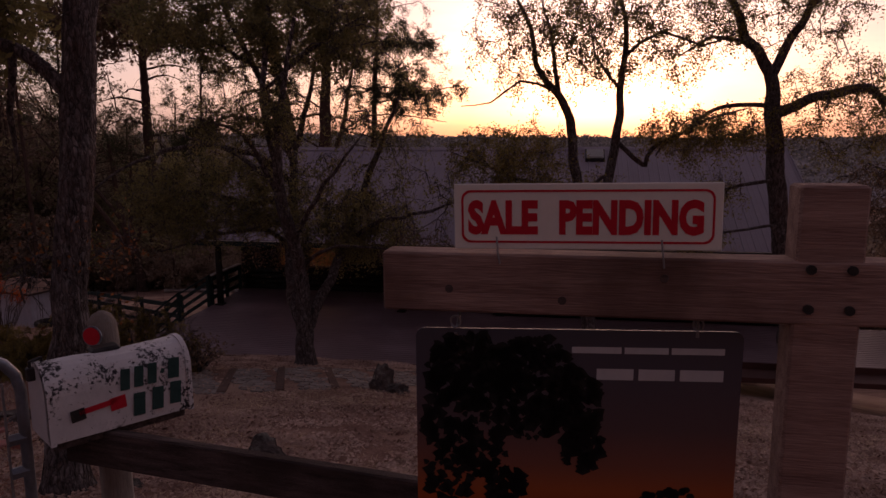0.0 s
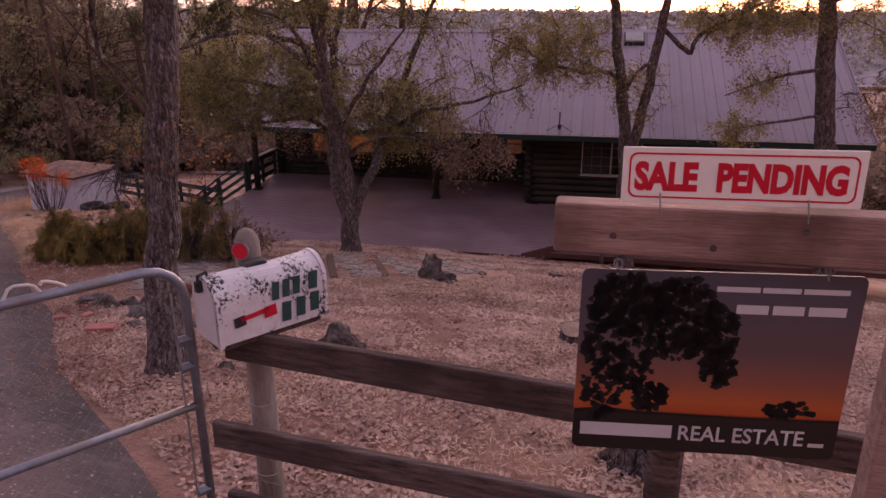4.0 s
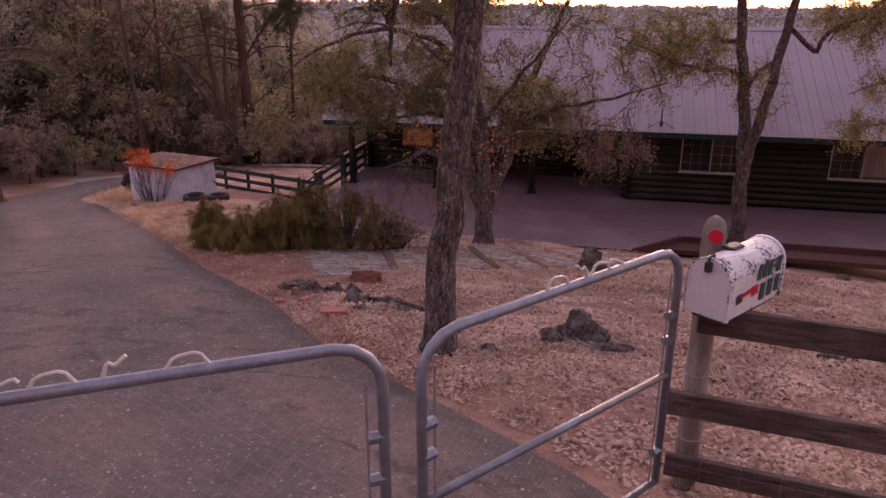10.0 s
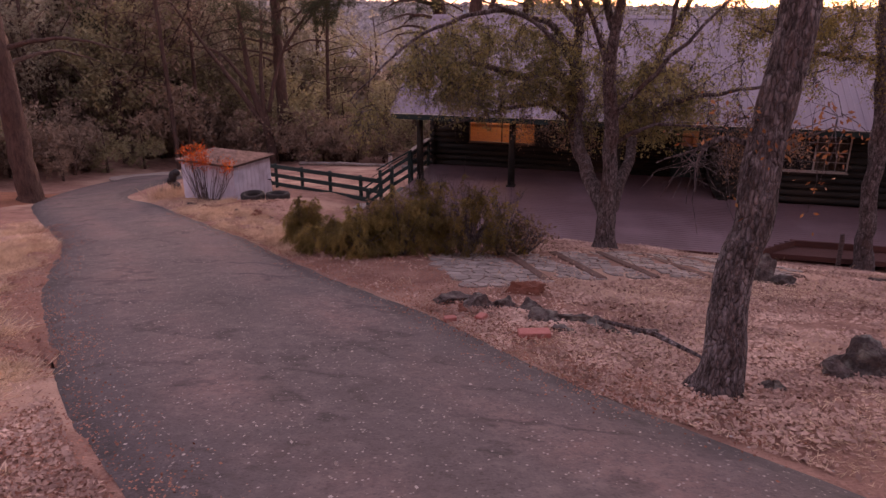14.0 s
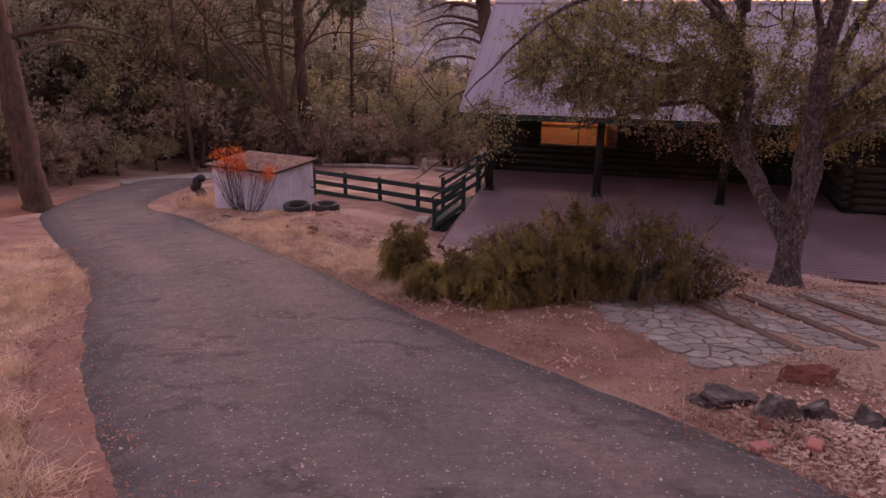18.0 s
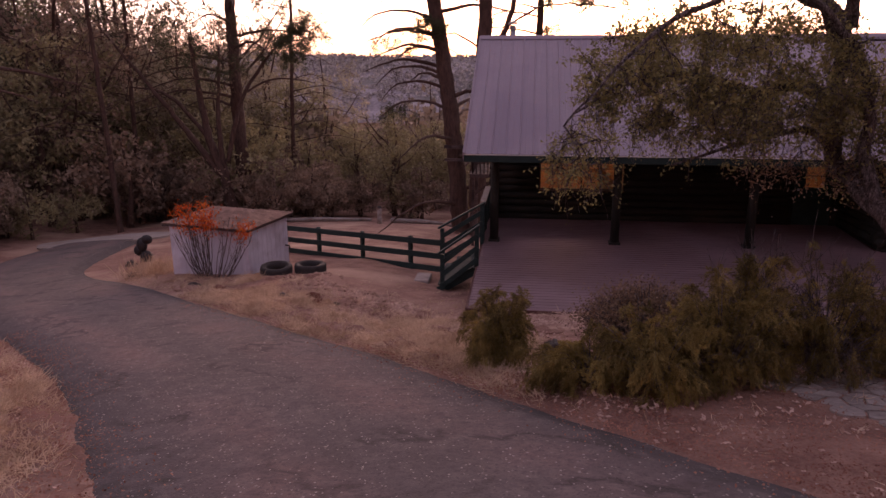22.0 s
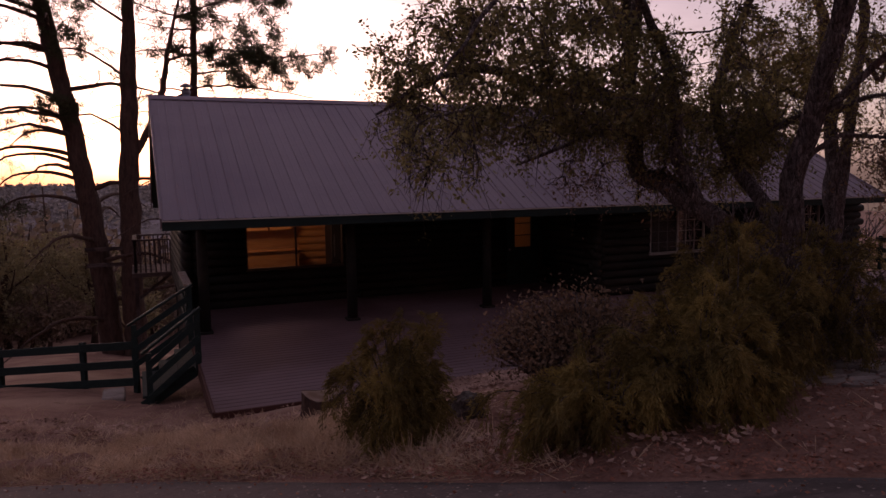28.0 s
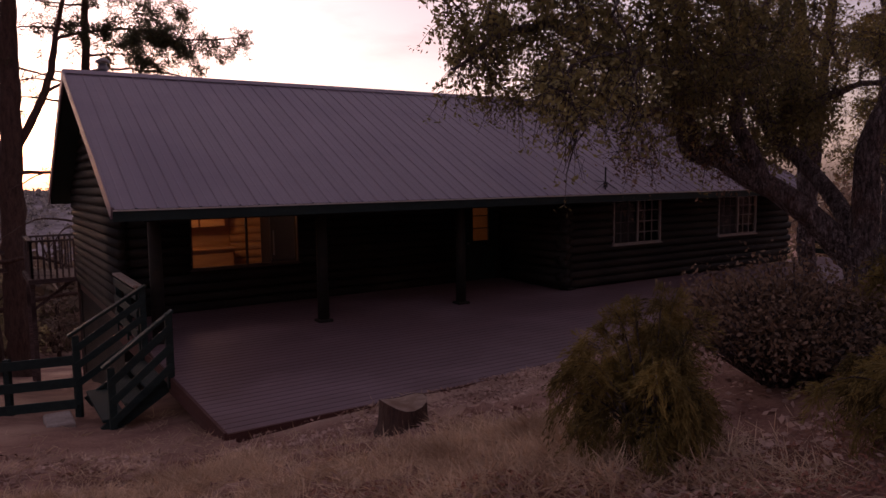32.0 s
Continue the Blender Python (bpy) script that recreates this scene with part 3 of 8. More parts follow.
mb.f = [(j * nx + i, j * nx + i + 1, (j + 1) * nx + i + 1, (j + 1) * nx + i) for j in range(len(gy) - 1) for i in range(nx - 1)]
single("ground", mb, MAT["ground"], "dry red-brown hillside with leaf litter and straw", "ground", kind="structure", soft=True)

mb = MB()
N, K = 160, 10
for i in range(N + 1):
    a, b = along(DRIVE_R, i / N), along(DRIVE_L, i / N)
    for j in range(K + 1):
        f = j / K
        w = 0.014 * noise.noise((i * 0.35, j, 2)) if j in (0, K) else 0
        f2 = f + (w if j == 0 else w * 0.8)
        x, y = a[0] + (b[0] - a[0]) * f2, a[1] + (b[1] - a[1]) * f2
        mb.v.append((x, y, ground(x, y) + 0.015 + 0.05 * math.sin(math.pi * f) ** 0.6 - (0.07 if j in (0, K) else 0) + 0.008 * noise.noise((x * 0.8, y * 0.8, 1))))
mb.f = [(i * (K + 1) + j, (i + 1) * (K + 1) + j, (i + 1) * (K + 1) + j + 1, i * (K + 1) + j + 1) for i in range(N) for j in range(K)]
drive = single("driveway", mb, MAT["asphalt"], "worn grey asphalt driveway with dusty red patches", "driveway", kind="structure", soft=True)
lane = drive.data.uv_layers.new(name="lane")
run = [0.0]
for i in range(N):
    run.append(run[-1] + (Vector(mb.v[(i + 1) * (K + 1) + K // 2]) - Vector(mb.v[i * (K + 1) + K // 2])).length)
for lp in drive.data.loops:
    lane.data[lp.index].uv = ((lp.vertex_index % (K + 1)) / K, run[lp.vertex_index // (K + 1)])


def drive_z(x, y):
    """Height of the asphalt's crown."""
    gap = np.hypot(x - MID_X, y - MID_Y) - MID_W
    k = int(gap.argmin())
    d, hw = float(gap[k]), float(MID_W[k])
    return ground(x, y) + 0.015 + 0.05 * math.sin(math.pi * min(max(-d / (2 * hw), 0.0), 0.5)) ** 0.6


# red dirt washed over the outer edge of the drive
mb = MB()
SN = 110
for i in range(SN + 1):
    f = 0.34 + 0.29 * i / SN
    a, b = Vector(along(DRIVE_R, f)), Vector(along(DRIVE_L, f))
    e = Vector(along(DRIVE_L, f + 0.01)) - Vector(along(DRIVE_L, f - 0.01))
    out = Vector((-e.y, e.x)).normalized()
    if out.dot(b - a) < 0:
        out = -out
    w0 = -0.02 + 0.12 * noise.noise((i * 0.12, 1, 7)) + 0.07 * noise.noise((i * 0.7, 2, 7))
    w1 = 0.5 + 0.4 * noise.noise((i * 0.09, 3, 7)) + 0.12 * noise.noise((i * 0.6, 4, 7))
    w1 = w0 + (w1 - w0) * min(1.0, 0.05 + i / 14, 0.05 + (SN - i) / 14)
    for j in range(9):
        p = b + out * (w0 + (w1 - w0) * j / 8)
        d = off_drive(p.x, p.y)
        zz = max(min(drive_z(p.x, p.y), terrain(p.x, p.y) + 0.05) if d < 0.02 else -99, terrain(p.x, p.y) + 0.012)
        mb.v.append((p.x, p.y, zz + (0.012 + 0.012 * noise.noise((p.x * 4, p.y * 4, 8)) if 0 < j < 8 else -0.05)))
mb.f = [(i * 9 + j, (i + 1) * 9 + j, (i + 1) * 9 + j + 1, i * 9 + j + 1) for i in range(SN) for j in range(8)]
single("dirt_shoulder", mb, MAT["shoulder"], "strip of bare red dirt along the outer edge of the drive", "dirt", kind="structure", soft=True)

mb = MB()
ring = [(-27.6 + 2.9 * math.cos(a) * (1 + 0.12 * noise.noise((math.cos(a), math.sin(a), 4))), 31.0 + 2.0 * math.sin(a)) for a in [i * math.pi / 12 for i in range(24)]]
mb.v = [(x, y, ground(x, y) + 0.05) for x, y in ring] + [(x, y, ground(x, y) - 0.2) for x, y in ring]
mb.f = [tuple(range(24))] + [(i, i + 24, (i + 1) % 24 + 24, (i + 1) % 24) for i in range(24)]
single("concrete_pad", mb, MAT["concrete"], "pale concrete parking pad at the end of the drive", "pavement", kind="structure")

# wooded ridge across the valley, with the haze of distance painted into its grey
def ridge_top(x):
    return -9 + 7 * noise.noise((x * 0.003, 1, 5)) + 3.5 * noise.noise((x * 0.013, 4, 9)) + 1.2 * noise.noise((x * 0.05, 4, 9)) - 6 * smooth(-300, 500, x) + 9 * (1 - smooth(-700, -250, x))


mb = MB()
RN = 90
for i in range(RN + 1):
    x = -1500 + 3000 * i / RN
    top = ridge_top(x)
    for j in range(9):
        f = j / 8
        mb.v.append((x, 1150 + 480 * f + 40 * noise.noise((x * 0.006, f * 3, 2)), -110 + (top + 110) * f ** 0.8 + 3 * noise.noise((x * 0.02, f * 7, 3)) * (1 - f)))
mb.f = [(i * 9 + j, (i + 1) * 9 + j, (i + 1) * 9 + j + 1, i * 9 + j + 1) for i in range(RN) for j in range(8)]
single("far_ridge", mb, MAT["ridge"], "distant wooded ridge, haze painted into its grey", "hill", kind="structure", soft=True)

# bare red bank left of the driveway's far bend
mb = MB()
for i in range(13):
    for j in range(13):
        u, v = i / 12, j / 12
        x, y = -33 + 9.0 * u, 16.5 + 8.5 * v
        x += (y - 16.5) * -0.35
        mb.v.append((x, y, ground(x, y) - 0.12 + 0.75 * math.sin(math.pi * u) * math.sin(math.pi * v) + 0.1 * noise.noise((x, y, 2))))
mb.f = [(i * 13 + j, (i + 1) * 13 + j, (i + 1) * 13 + j + 1, i * 13 + j + 1) for i in range(12) for j in range(12)]
single("earth_bank", mb, MAT["red_dirt"], "bare mound of red earth beside the drive", "earth bank", kind="structure", soft=True)


# ---- the house ----
XL, XR, YF, YP, YB = -11.1, 6.2, 20.36, 22.56, 29.0
FLOOR = -2.72
EAVE_Z, RIDGE_Z, EAVE_Y, RIDGE_Y = -0.60, 1.98, 19.78, 24.67
RX0, RX1 = -11.62, 6.45
PITCH = (RIDGE_Z - EAVE_Z) / (RIDGE_Y - EAVE_Y)


def roof_z(y):
    return RIDGE_Z - PITCH * abs(y - RIDGE_Y)


house = thing("log_house", (-2.5, 24.6, FLOOR), "long single-storey dark green log house with a mauve metal roof", "house")
WINDOWS = {"kitchen": (-9.89, -7.74, -1.875, -0.883, YP), "bed_a": (-0.90, 0.745, -1.81, -0.78, YF), "bed_b": (3.01, 4.675, -1.81, -0.78, YF)}
DOOR = (-3.55, -2.62, FLOOR, FLOOR + 2.05, YP)
LOG = 0.185


def log_mesh(a, b, r, n=8, seed=0):
    mb = MB()
    k = max(2, int((Vector(b) - Vector(a)).length / 1.5) + 1)
    pts = [Vector(a).lerp(Vector(b), i / (k - 1)) for i in range(k)]
    rnd = random.Random(seed)
    return mb.tube(pts, [r * (1 + 0.05 * (rnd.random() - 0.5)) for _ in pts], n)


def wall_logs(wall, axis, fixed, lo, hi, z0, z1, gaps, ends=0.0):
    """A wall of round logs, one on another, cut where an opening stands."""
    z, k = z0 + LOG / 2, 0
    while z - LOG / 2 < z1:
        spans = [(lo - (ends if k % 2 else ends * 0.3), hi + (ends if k % 2 else ends * 0.3))]
        for g0, g1, gz0, gz1 in gaps:
            if gz0 - LOG * 0.3 < z < gz1 + LOG * 0.3:
                spans = [s for a, b in spans for s in ((a, min(b, g0)), (max(a, g1), b)) if s[1] - s[0] > 0.05]
        for a, b in spans:
            if axis == "x":
                pa, pb = (a, fixed, z), (b, fixed, z)
            else:
                top = z
                if z > -0.75:
                    half = (RIDGE_Z - 0.12 - top) / PITCH
                    a, b = max(a, RIDGE_Y - half), min(b, RIDGE_Y + half)
                    if b - a < 0.2:
                        continue
                pa, pb = (fixed, a, z), (fixed, b, z)
            part("log", log_mesh(pa, pb, LOG * 0.56, 8, k), MAT["log"], wall, soft=True)
        z += LOG
        k += 1


wall_f = part("front_wall", MB().box(((XR - 2.35) / 2, YF + 0.06, (FLOOR + EAVE_Z) / 2 - 0.35), (0.02, 0.02, 0.02)), MAT["log"], house, "rounded dark green log wall")


def backing(name, x0, x1, y, z0, z1, gaps, parent):
    """The wall's core behind the logs, with the openings left free."""
    xs = sorted({x0, x1, *(g[0] for g in gaps), *(g[1] for g in gaps)})
    for a, b in zip(xs, xs[1:]):
        g = [g for g in gaps if g[0] <= a and b <= g[1]]
        if g:
            if g[0][2] > z0 + 0.01:
                part(name, MB().box(((a + b) / 2, y, (z0 + g[0][2]) / 2), (b - a, 0.12, g[0][2] - z0)), MAT["log"], parent)
            part(name, MB().box(((a + b) / 2, y, (z1 + g[0][3]) / 2), (b - a, 0.12, z1 - g[0][3])), MAT["log"], parent)
        else:
            part(name, MB().box(((a + b) / 2, y, (z0 + z1) / 2), (b - a, 0.12, z1 - z0)), MAT["log"], parent)


GAP_F = [WINDOWS["bed_a"][:4], WINDOWS["bed_b"][:4]]
GAP_P = [WINDOWS["kitchen"][:4], DOOR[:4]]
backing("wall_core", -2.35, XR, YF + 0.12, FLOOR, -0.35, GAP_F, house)
backing("wall_core", XL, -2.35, YP + 0.12, FLOOR, 0.55, GAP_P, house)
wall_logs(wall_f, "x", YF + 0.04, -2.35, XR, FLOOR + 0.02, -0.52, GAP_F, 0.18)
wall_p = part("porch_wall", MB().box((-6, YP + 0.12, 0.3), (0.02, 0.02, 0.02)), MAT["log"], house)
wall_logs(wall_p, "x", YP + 0.04, XL, -2.4, FLOOR + 0.02, -0.1, GAP_P)
mb = MB().box((-2.33, (YF + YP) / 2 + 0.1, (FLOOR - 0.3) / 2), (0.12, YP - YF, -0.3 - FLOOR))
part("wall_core", mb, MAT["log"], house)
wall_r = part("porch_return_wall", MB().box((-2.33, 22.0, -1.5), (0.02, 0.02, 0.02)), MAT["log"], house)
wall_logs(wall_r, "y", -2.40, YF - 0.1, YP, FLOOR + 0.02 + LOG / 2, -0.8, [])
wall_g = part("gable_wall", MB().box((XL + 0.1, 25, -1.5), (0.02, 0.02, 0.02)), MAT["log"], house, "log gable wall with tall windows")
wall_logs(wall_g, "y", XL, YP - 0.1, YB, FLOOR + 0.02, 1.75, [])
mb = MB()
mb.prism([(y, z) for y, z in ((YP, FLOOR), (YB, FLOOR), (YB, roof_z(YB) - 0.15), (RIDGE_Y, RIDGE_Z - 0.15), (YP, roof_z(YP) - 0.15))], XL + 0.06, XL + 0.2, Matrix(((0, 0, 1, 0), (1, 0, 0, 0), (0, 1, 0, 0), (0, 0, 0, 1))))
part("wall_core", mb, MAT["log"], house)
mb = MB()
mb.prism([(y, z) for y, z in ((YF, FLOOR), (YB, FLOOR), (YB, roof_z(YB) - 0.15), (RIDGE_Y, RIDGE_Z - 0.15), (YF, roof_z(YF) - 0.15))], XR - 0.2, XR, Matrix(((0, 0, 1, 0), (1, 0, 0, 0), (0, 1, 0, 0), (0, 0, 0, 1))))
part("wall_core", mb, MAT["log"], house)
part("back_wall", MB().box(((XL + XR) / 2, YB, -1.6), (XR - XL, 0.2, 2.4)), MAT["log"], house)
part("house_floor", MB().box(((XL + XR) / 2, (YP + YB) / 2, FLOOR - 0.1), (XR - XL, YB - YP, 0.16)), MAT["inside_dark"], house)
part("foundation", MB().box((XL + 0.15, 26.0, FLOOR - 1.2), (0.25, 6.0, 2.3)).box(((XL + XR) / 2, YB, FLOOR - 1.2), (XR - XL, 0.25, 2.3)), MAT["log"], house)

# roof: deck boards, metal panels with raised ribs, ridge cap, fascia and soffit
roof = part("roof", MB().prism([(EAVE_Y + 0.03, EAVE_Z - 0.03), (RIDGE_Y, RIDGE_Z - 0.03), (2 * RIDGE_Y - EAVE_Y - 0.03, EAVE_Z - 0.03), (2 * RIDGE_Y - EAVE_Y - 0.03, EAVE_Z - 0.13), (RIDGE_Y, RIDGE_Z - 0.13), (EAVE_Y + 0.03, EAVE_Z - 0.13)], RX0 + 0.03, RX1 - 0.03, Matrix(((0, 0, 1, 0), (1, 0, 0, 0), (0, 1, 0, 0), (0, 0, 0, 1)))), MAT["green_wood"], house, "mauve ribbed metal roof")
RIB = 0.305
k, x = 0, RX0
while x < RX1 - 0.02:
    w = min(RIB, RX1 - x)
    mb = MB()
    for s in (1, -1):
        ey, ry = (EAVE_Y, RIDGE_Y) if s == 1 else (2 * RIDGE_Y - EAVE_Y, RIDGE_Y)
        n = Vector((0, -PITCH * s, 1)).normalized()
        prof = [(0, 0.026), (0.018, 0.026), (0.03, 0.004), (w * 0.5 - 0.02, 0.004), (w * 0.5, 0.010), (w * 0.5 + 0.02, 0.004), (w - 0.012, 0.004), (w, 0.026)]
        lo = [Vector((x + px, ey, EAVE_Z)) + n * h for px, h in prof]
        hi = [Vector((x + px, ry, RIDGE_Z)) + n * h for px, h in prof]
        mb.add([tuple(p) for p in lo + hi], [(i, i + 1, i + 9, i + 8) if s == 1 else (i, i + 8, i + 9, i + 1) for i in range(7)])
    part("roof_panel", mb, MAT["roof"], roof)
    x += RIB
part("ridge_cap", MB().prism([(RIDGE_Y - 0.16, RIDGE_Z - 0.05), (RIDGE_Y, RIDGE_Z + 0.05), (RIDGE_Y + 0.16, RIDGE_Z - 0.05), (RIDGE_Y, RIDGE_Z + 0.035)], RX0, RX1, Matrix(((0, 0, 1, 0), (1, 0, 0, 0), (0, 1, 0, 0), (0, 0, 0, 1)))), MAT["roof"], roof)
for x in (RX0 - 0.012, RX1 + 0.012):
    for y1 in (EAVE_Y, 2 * RIDGE_Y - EAVE_Y):
        part("rake_trim", MB().bar((x, y1, EAVE_Z - 0.05), (x, RIDGE_Y, RIDGE_Z - 0.05), 0.03, 0.2, 0.004), MAT["roof"], roof, "pale metal edge trim")
part("fascia_board", MB().box(((RX0 + RX1) / 2, EAVE_Y + 0.012, EAVE_Z - 0.10), (RX1 - RX0, 0.03, 0.15)), MAT["green_wood"], roof)
part("drip_edge", MB().box(((RX0 + RX1) / 2, EAVE_Y - 0.012, EAVE_Z - 0.012), (RX1 - RX0, 0.02, 0.022)), MAT["strap"], roof, "bright metal drip edge")

# openings
def window(name, x0, x1, z0, z1, y, mullions, label, finish="window_white"):
    w = tagged(part(name, MB().box(((x0 + x1) / 2, y - 0.045, z0 - 0.02), (x1 - x0 + 0.06, 0.1, 0.028), bev=0.005), MAT[finish], house, label))
    f = 0.028
    for a, b, c, d in ((x0, x1, z0, z0 + f), (x0, x1, z1 - f, z1), (x0, x0 + f, z0 + f, z1 - f), (x1 - f, x1, z0 + f, z1 - f)):
        part("window_frame", MB().box(((a + b) / 2, y - 0.03, (c + d) / 2), (b - a, 0.06, d - c)), MAT[finish], w)
    xm = (x0 + x1) / 2
    part("meeting_rail", MB().box((xm, y - 0.035, (z0 + z1) / 2), (0.04, 0.05, z1 - z0 - 2 * f)), MAT[finish], w)
    for half in (0, 1):
        a, b = (x0 + f, xm - 0.022) if half == 0 else (xm + 0.022, x1 - f)
        g = part("pane", MB().box(((a + b) / 2, y + 0.012 * half, (z0 + z1) / 2), (b - a, 0.006, z1 - z0 - 2 * f)), MAT["glass"], w)
        g.visible_shadow = False
        if mullions and half == 0:
            sc = part("insect_screen", MB().box(((a + b) / 2, y - 0.03, (z0 + z1) / 2), (b - a, 0.003, z1 - z0 - 2 * f)), MAT["screen"], w, "dark insect screen")
            sc.visible_shadow = False
        if mullions:
            for i in (1, 2):
                part("glazing_bar", MB().box((a + (b - a) * i / 3, y - 0.012, (z0 + z1) / 2), (0.014, 0.012, z1 - z0 - 2 * f)), MAT["window_white"], w)
            for i in (1, 2, 3):
                part("glazing_bar", MB().box(((a + b) / 2, y - 0.012, z0 + (z1 - z0) * i / 4), (b - a, 0.010, 0.014)), MAT["window_white"], w)
    return w


window("kitchen_window", *WINDOWS["kitchen"], False, "wide kitchen window lit warm from inside", "kitchen_frame")
window("bedroom_window", *WINDOWS["bed_a"], True, "white slider window with glazing bars")
window("bedroom_window", *WINDOWS["bed_b"], True, "white slider window with glazing bars, pale curtain behind")
door = part("front_door", MB().box(((DOOR[0] + DOOR[1]) / 2, YP + 0.03, FLOOR + 0.5), (DOOR[1] - DOOR[0], 0.05, 1.0)).box((DOOR[0] + 0.13, YP + 0.03, FLOOR + 1.52), (0.26, 0.05, 1.05)).box((DOOR[1] - 0.1, YP + 0.03, FLOOR + 1.52), (0.2, 0.05, 1.05)).box(((DOOR[0] + DOOR[1]) / 2, YP + 0.03, FLOOR + 1.97), (DOOR[1] - DOOR[0], 0.05, 0.15)), MAT["green_wood"], house, "dark door with a lit glass pane")
g = part("pane", MB().box(((DOOR[0] + DOOR[1]) / 2 + 0.03, YP + 0.03, FLOOR + 1.45), (0.47, 0.006, 0.9)), MAT["glass"], door)
g.visible_shadow = False
for i in (1, 2):
    part("glazing_bar", MB().box(((DOOR[0] + DOOR[1]) / 2 + 0.03, YP + 0.015, FLOOR + 1.0 + 0.3 * i), (0.47, 0.015, 0.02)), MAT["green_wood"], door)
part("door_handle", MB().tube([(DOOR[0] + 0.1, YP - 0.04, FLOOR + 0.95), (DOOR[0] + 0.1, YP + 0.0, FLOOR + 0.95)], 0.028, 8), MAT["steel"], door, "round metal knob")

# inside: kitchen lined with pine, bedrooms dimmed by their wall colour, and the lamps that show in the windows
def room(x0, x1, y0, y1, mat):
    for c, s in ((((x0 + x1) / 2, y1, -1.5), (x1 - x0, 0.05, 2.4)), ((x0, (y0 + y1) / 2, -1.5), (0.05, y1 - y0, 2.4)), ((x1, (y0 + y1) / 2, -1.5), (0.05, y1 - y0, 2.4)), (((x0 + x1) / 2, (y0 + y1) / 2, -0.3), (x1 - x0, y1 - y0, 0.05))):
        part("inner_wall", MB().box(c, s), MAT[mat], house)


room(-10.8, -2.6, YP + 0.25, 26.4, "inside")
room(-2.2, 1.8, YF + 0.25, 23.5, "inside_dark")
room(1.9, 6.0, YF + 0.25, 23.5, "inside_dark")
for x, y, p in ((-9.2, 24.8, 25.0), (-6.0, 24.8, 7.0), (-3.9, 24.8, 6.0)):
    ld = bpy.data.lights.new("ceiling_bulb", "POINT")
    ld.energy, ld.color, ld.shadow_soft_size = p * 0.25, (1.0, 0.66, 0.33), 0.12
    lo = new("ceiling_bulb", ld)
    lo.location = (x, y, -0.75)
    lamp = thing("ceiling_lamp", (x, y, -0.33), "small warm ceiling lamp in the kitchen", "lamp", "ceiling lamps")
    part("stem", MB().tube([(x, y, -0.33), (x, y, -0.5)], 0.01, 6), MAT["dark_metal"], lamp)
    part("shade", MB().tube([(x, y, -0.48), (x, y, -0.56)], [0.05, 0.12], 10, caps=False), MAT["window_white"], lamp)
mb = MB()
for i in range(14):
    a = 3.85 + i * 0.055
    mb.tube([(a, YF + 0.12 + 0.02 * (i % 2), -1.75), (a, YF + 0.12 + 0.02 * (i % 2), -0.8)], 0.03, 6)
single("curtain", mb, MAT["curtain"], "pale gathered curtain hanging behind the bedroom window", "curtain")
# log courses of the kitchen's inner wall, and a bright hatch through to the stove
for i in range(11):
    z = FLOOR + 0.1 + 0.2 * i
    part("inner_log", MB().tube([(-8.0, 26.3, z), (-2.7, 26.3, z)], 0.105, 8), MAT["inside"], house, soft=True)
fr = thing("refrigerator", (-6.9, 25.9, FLOOR), "tall dark refrigerator against the log wall", "refrigerator")
part("body", MB().box((-6.9, 25.85, FLOOR + 0.85), (0.75, 0.65, 1.7), bev=0.02), MAT["dark_metal"], fr)
part("door", MB().box((-6.9, 25.5, FLOOR + 1.15), (0.73, 0.04, 1.08), bev=0.01), MAT["dark_metal"], fr)
part("handle", MB().bar((-7.2, 25.45, FLOOR + 0.7), (-7.2, 25.45, FLOOR + 1.3), 0.02, 0.03), MAT["steel"], fr)
cab = thing("kitchen_cabinet", (-8.0, 26.2, FLOOR), "pine kitchen cabinets along the inner wall", "cabinet")
part("body", MB().box((-9.4, 26.0, FLOOR + 0.45), (2.6, 0.55, 0.9), bev=0.01), MAT["inside"], cab)
part("worktop", MB().box((-9.4, 25.96, FLOOR + 0.92), (2.66, 0.64, 0.04), bev=0.006), MAT["inside"], cab)
for i in range(4):
    part("door", MB().box((-10.4 + 0.62 * i, 26.0, -0.9), (0.58, 0.35, 0.75), bev=0.01), MAT["inside"], cab, "honey-coloured pine cabinet door")

# porch posts
post_proto = None
for x in (-10.95, -8.15, -5.15, -2.22):
    if post_proto is None:
        post_proto = thing("porch_post", (x, 20.42, FLOOR - 0.05), "dark green round log porch post", "post", "porch posts")
        part("shaft", MB().tube([(x, 20.42, FLOOR - 0.05), (x, 20.42, -1.5), (x, 20.42, -0.62)], [0.105, 0.1, 0.095], 12), MAT["log"], post_proto, soft=True)
        part("base_block", MB().box((x, 20.42, FLOOR - 0.02), (0.26, 0.26, 0.1), bev=0.01), MAT["log"], post_proto)
    else:
        copy_thing(post_proto, pose(x, 20.42, FLOOR - 0.05))
single("porch_beam", MB().bar((XL, 20.42, -0.72), (-2.1, 20.42, -0.72), 0.16, 0.2, 0.01), MAT["log"], "dark timber beam carrying the porch roof", "beam")
single("porch_ceiling", MB().box(((XL - 2.3) / 2, 21.4, -0.52), (8.8, 2.3, 0.03)), MAT["log"], "dark boarded porch ceiling", "ceiling", kind="structure")

# ---- the deck: boards, fascia, steps with rails ----
DY0, DY1 = 16.05, 20.36
DZ0, DZ1 = -2.865, -2.735


def deck_z(y):
    return DZ0 + (DZ1 - DZ0) * (y - DY0) / (DY1 - DY0)


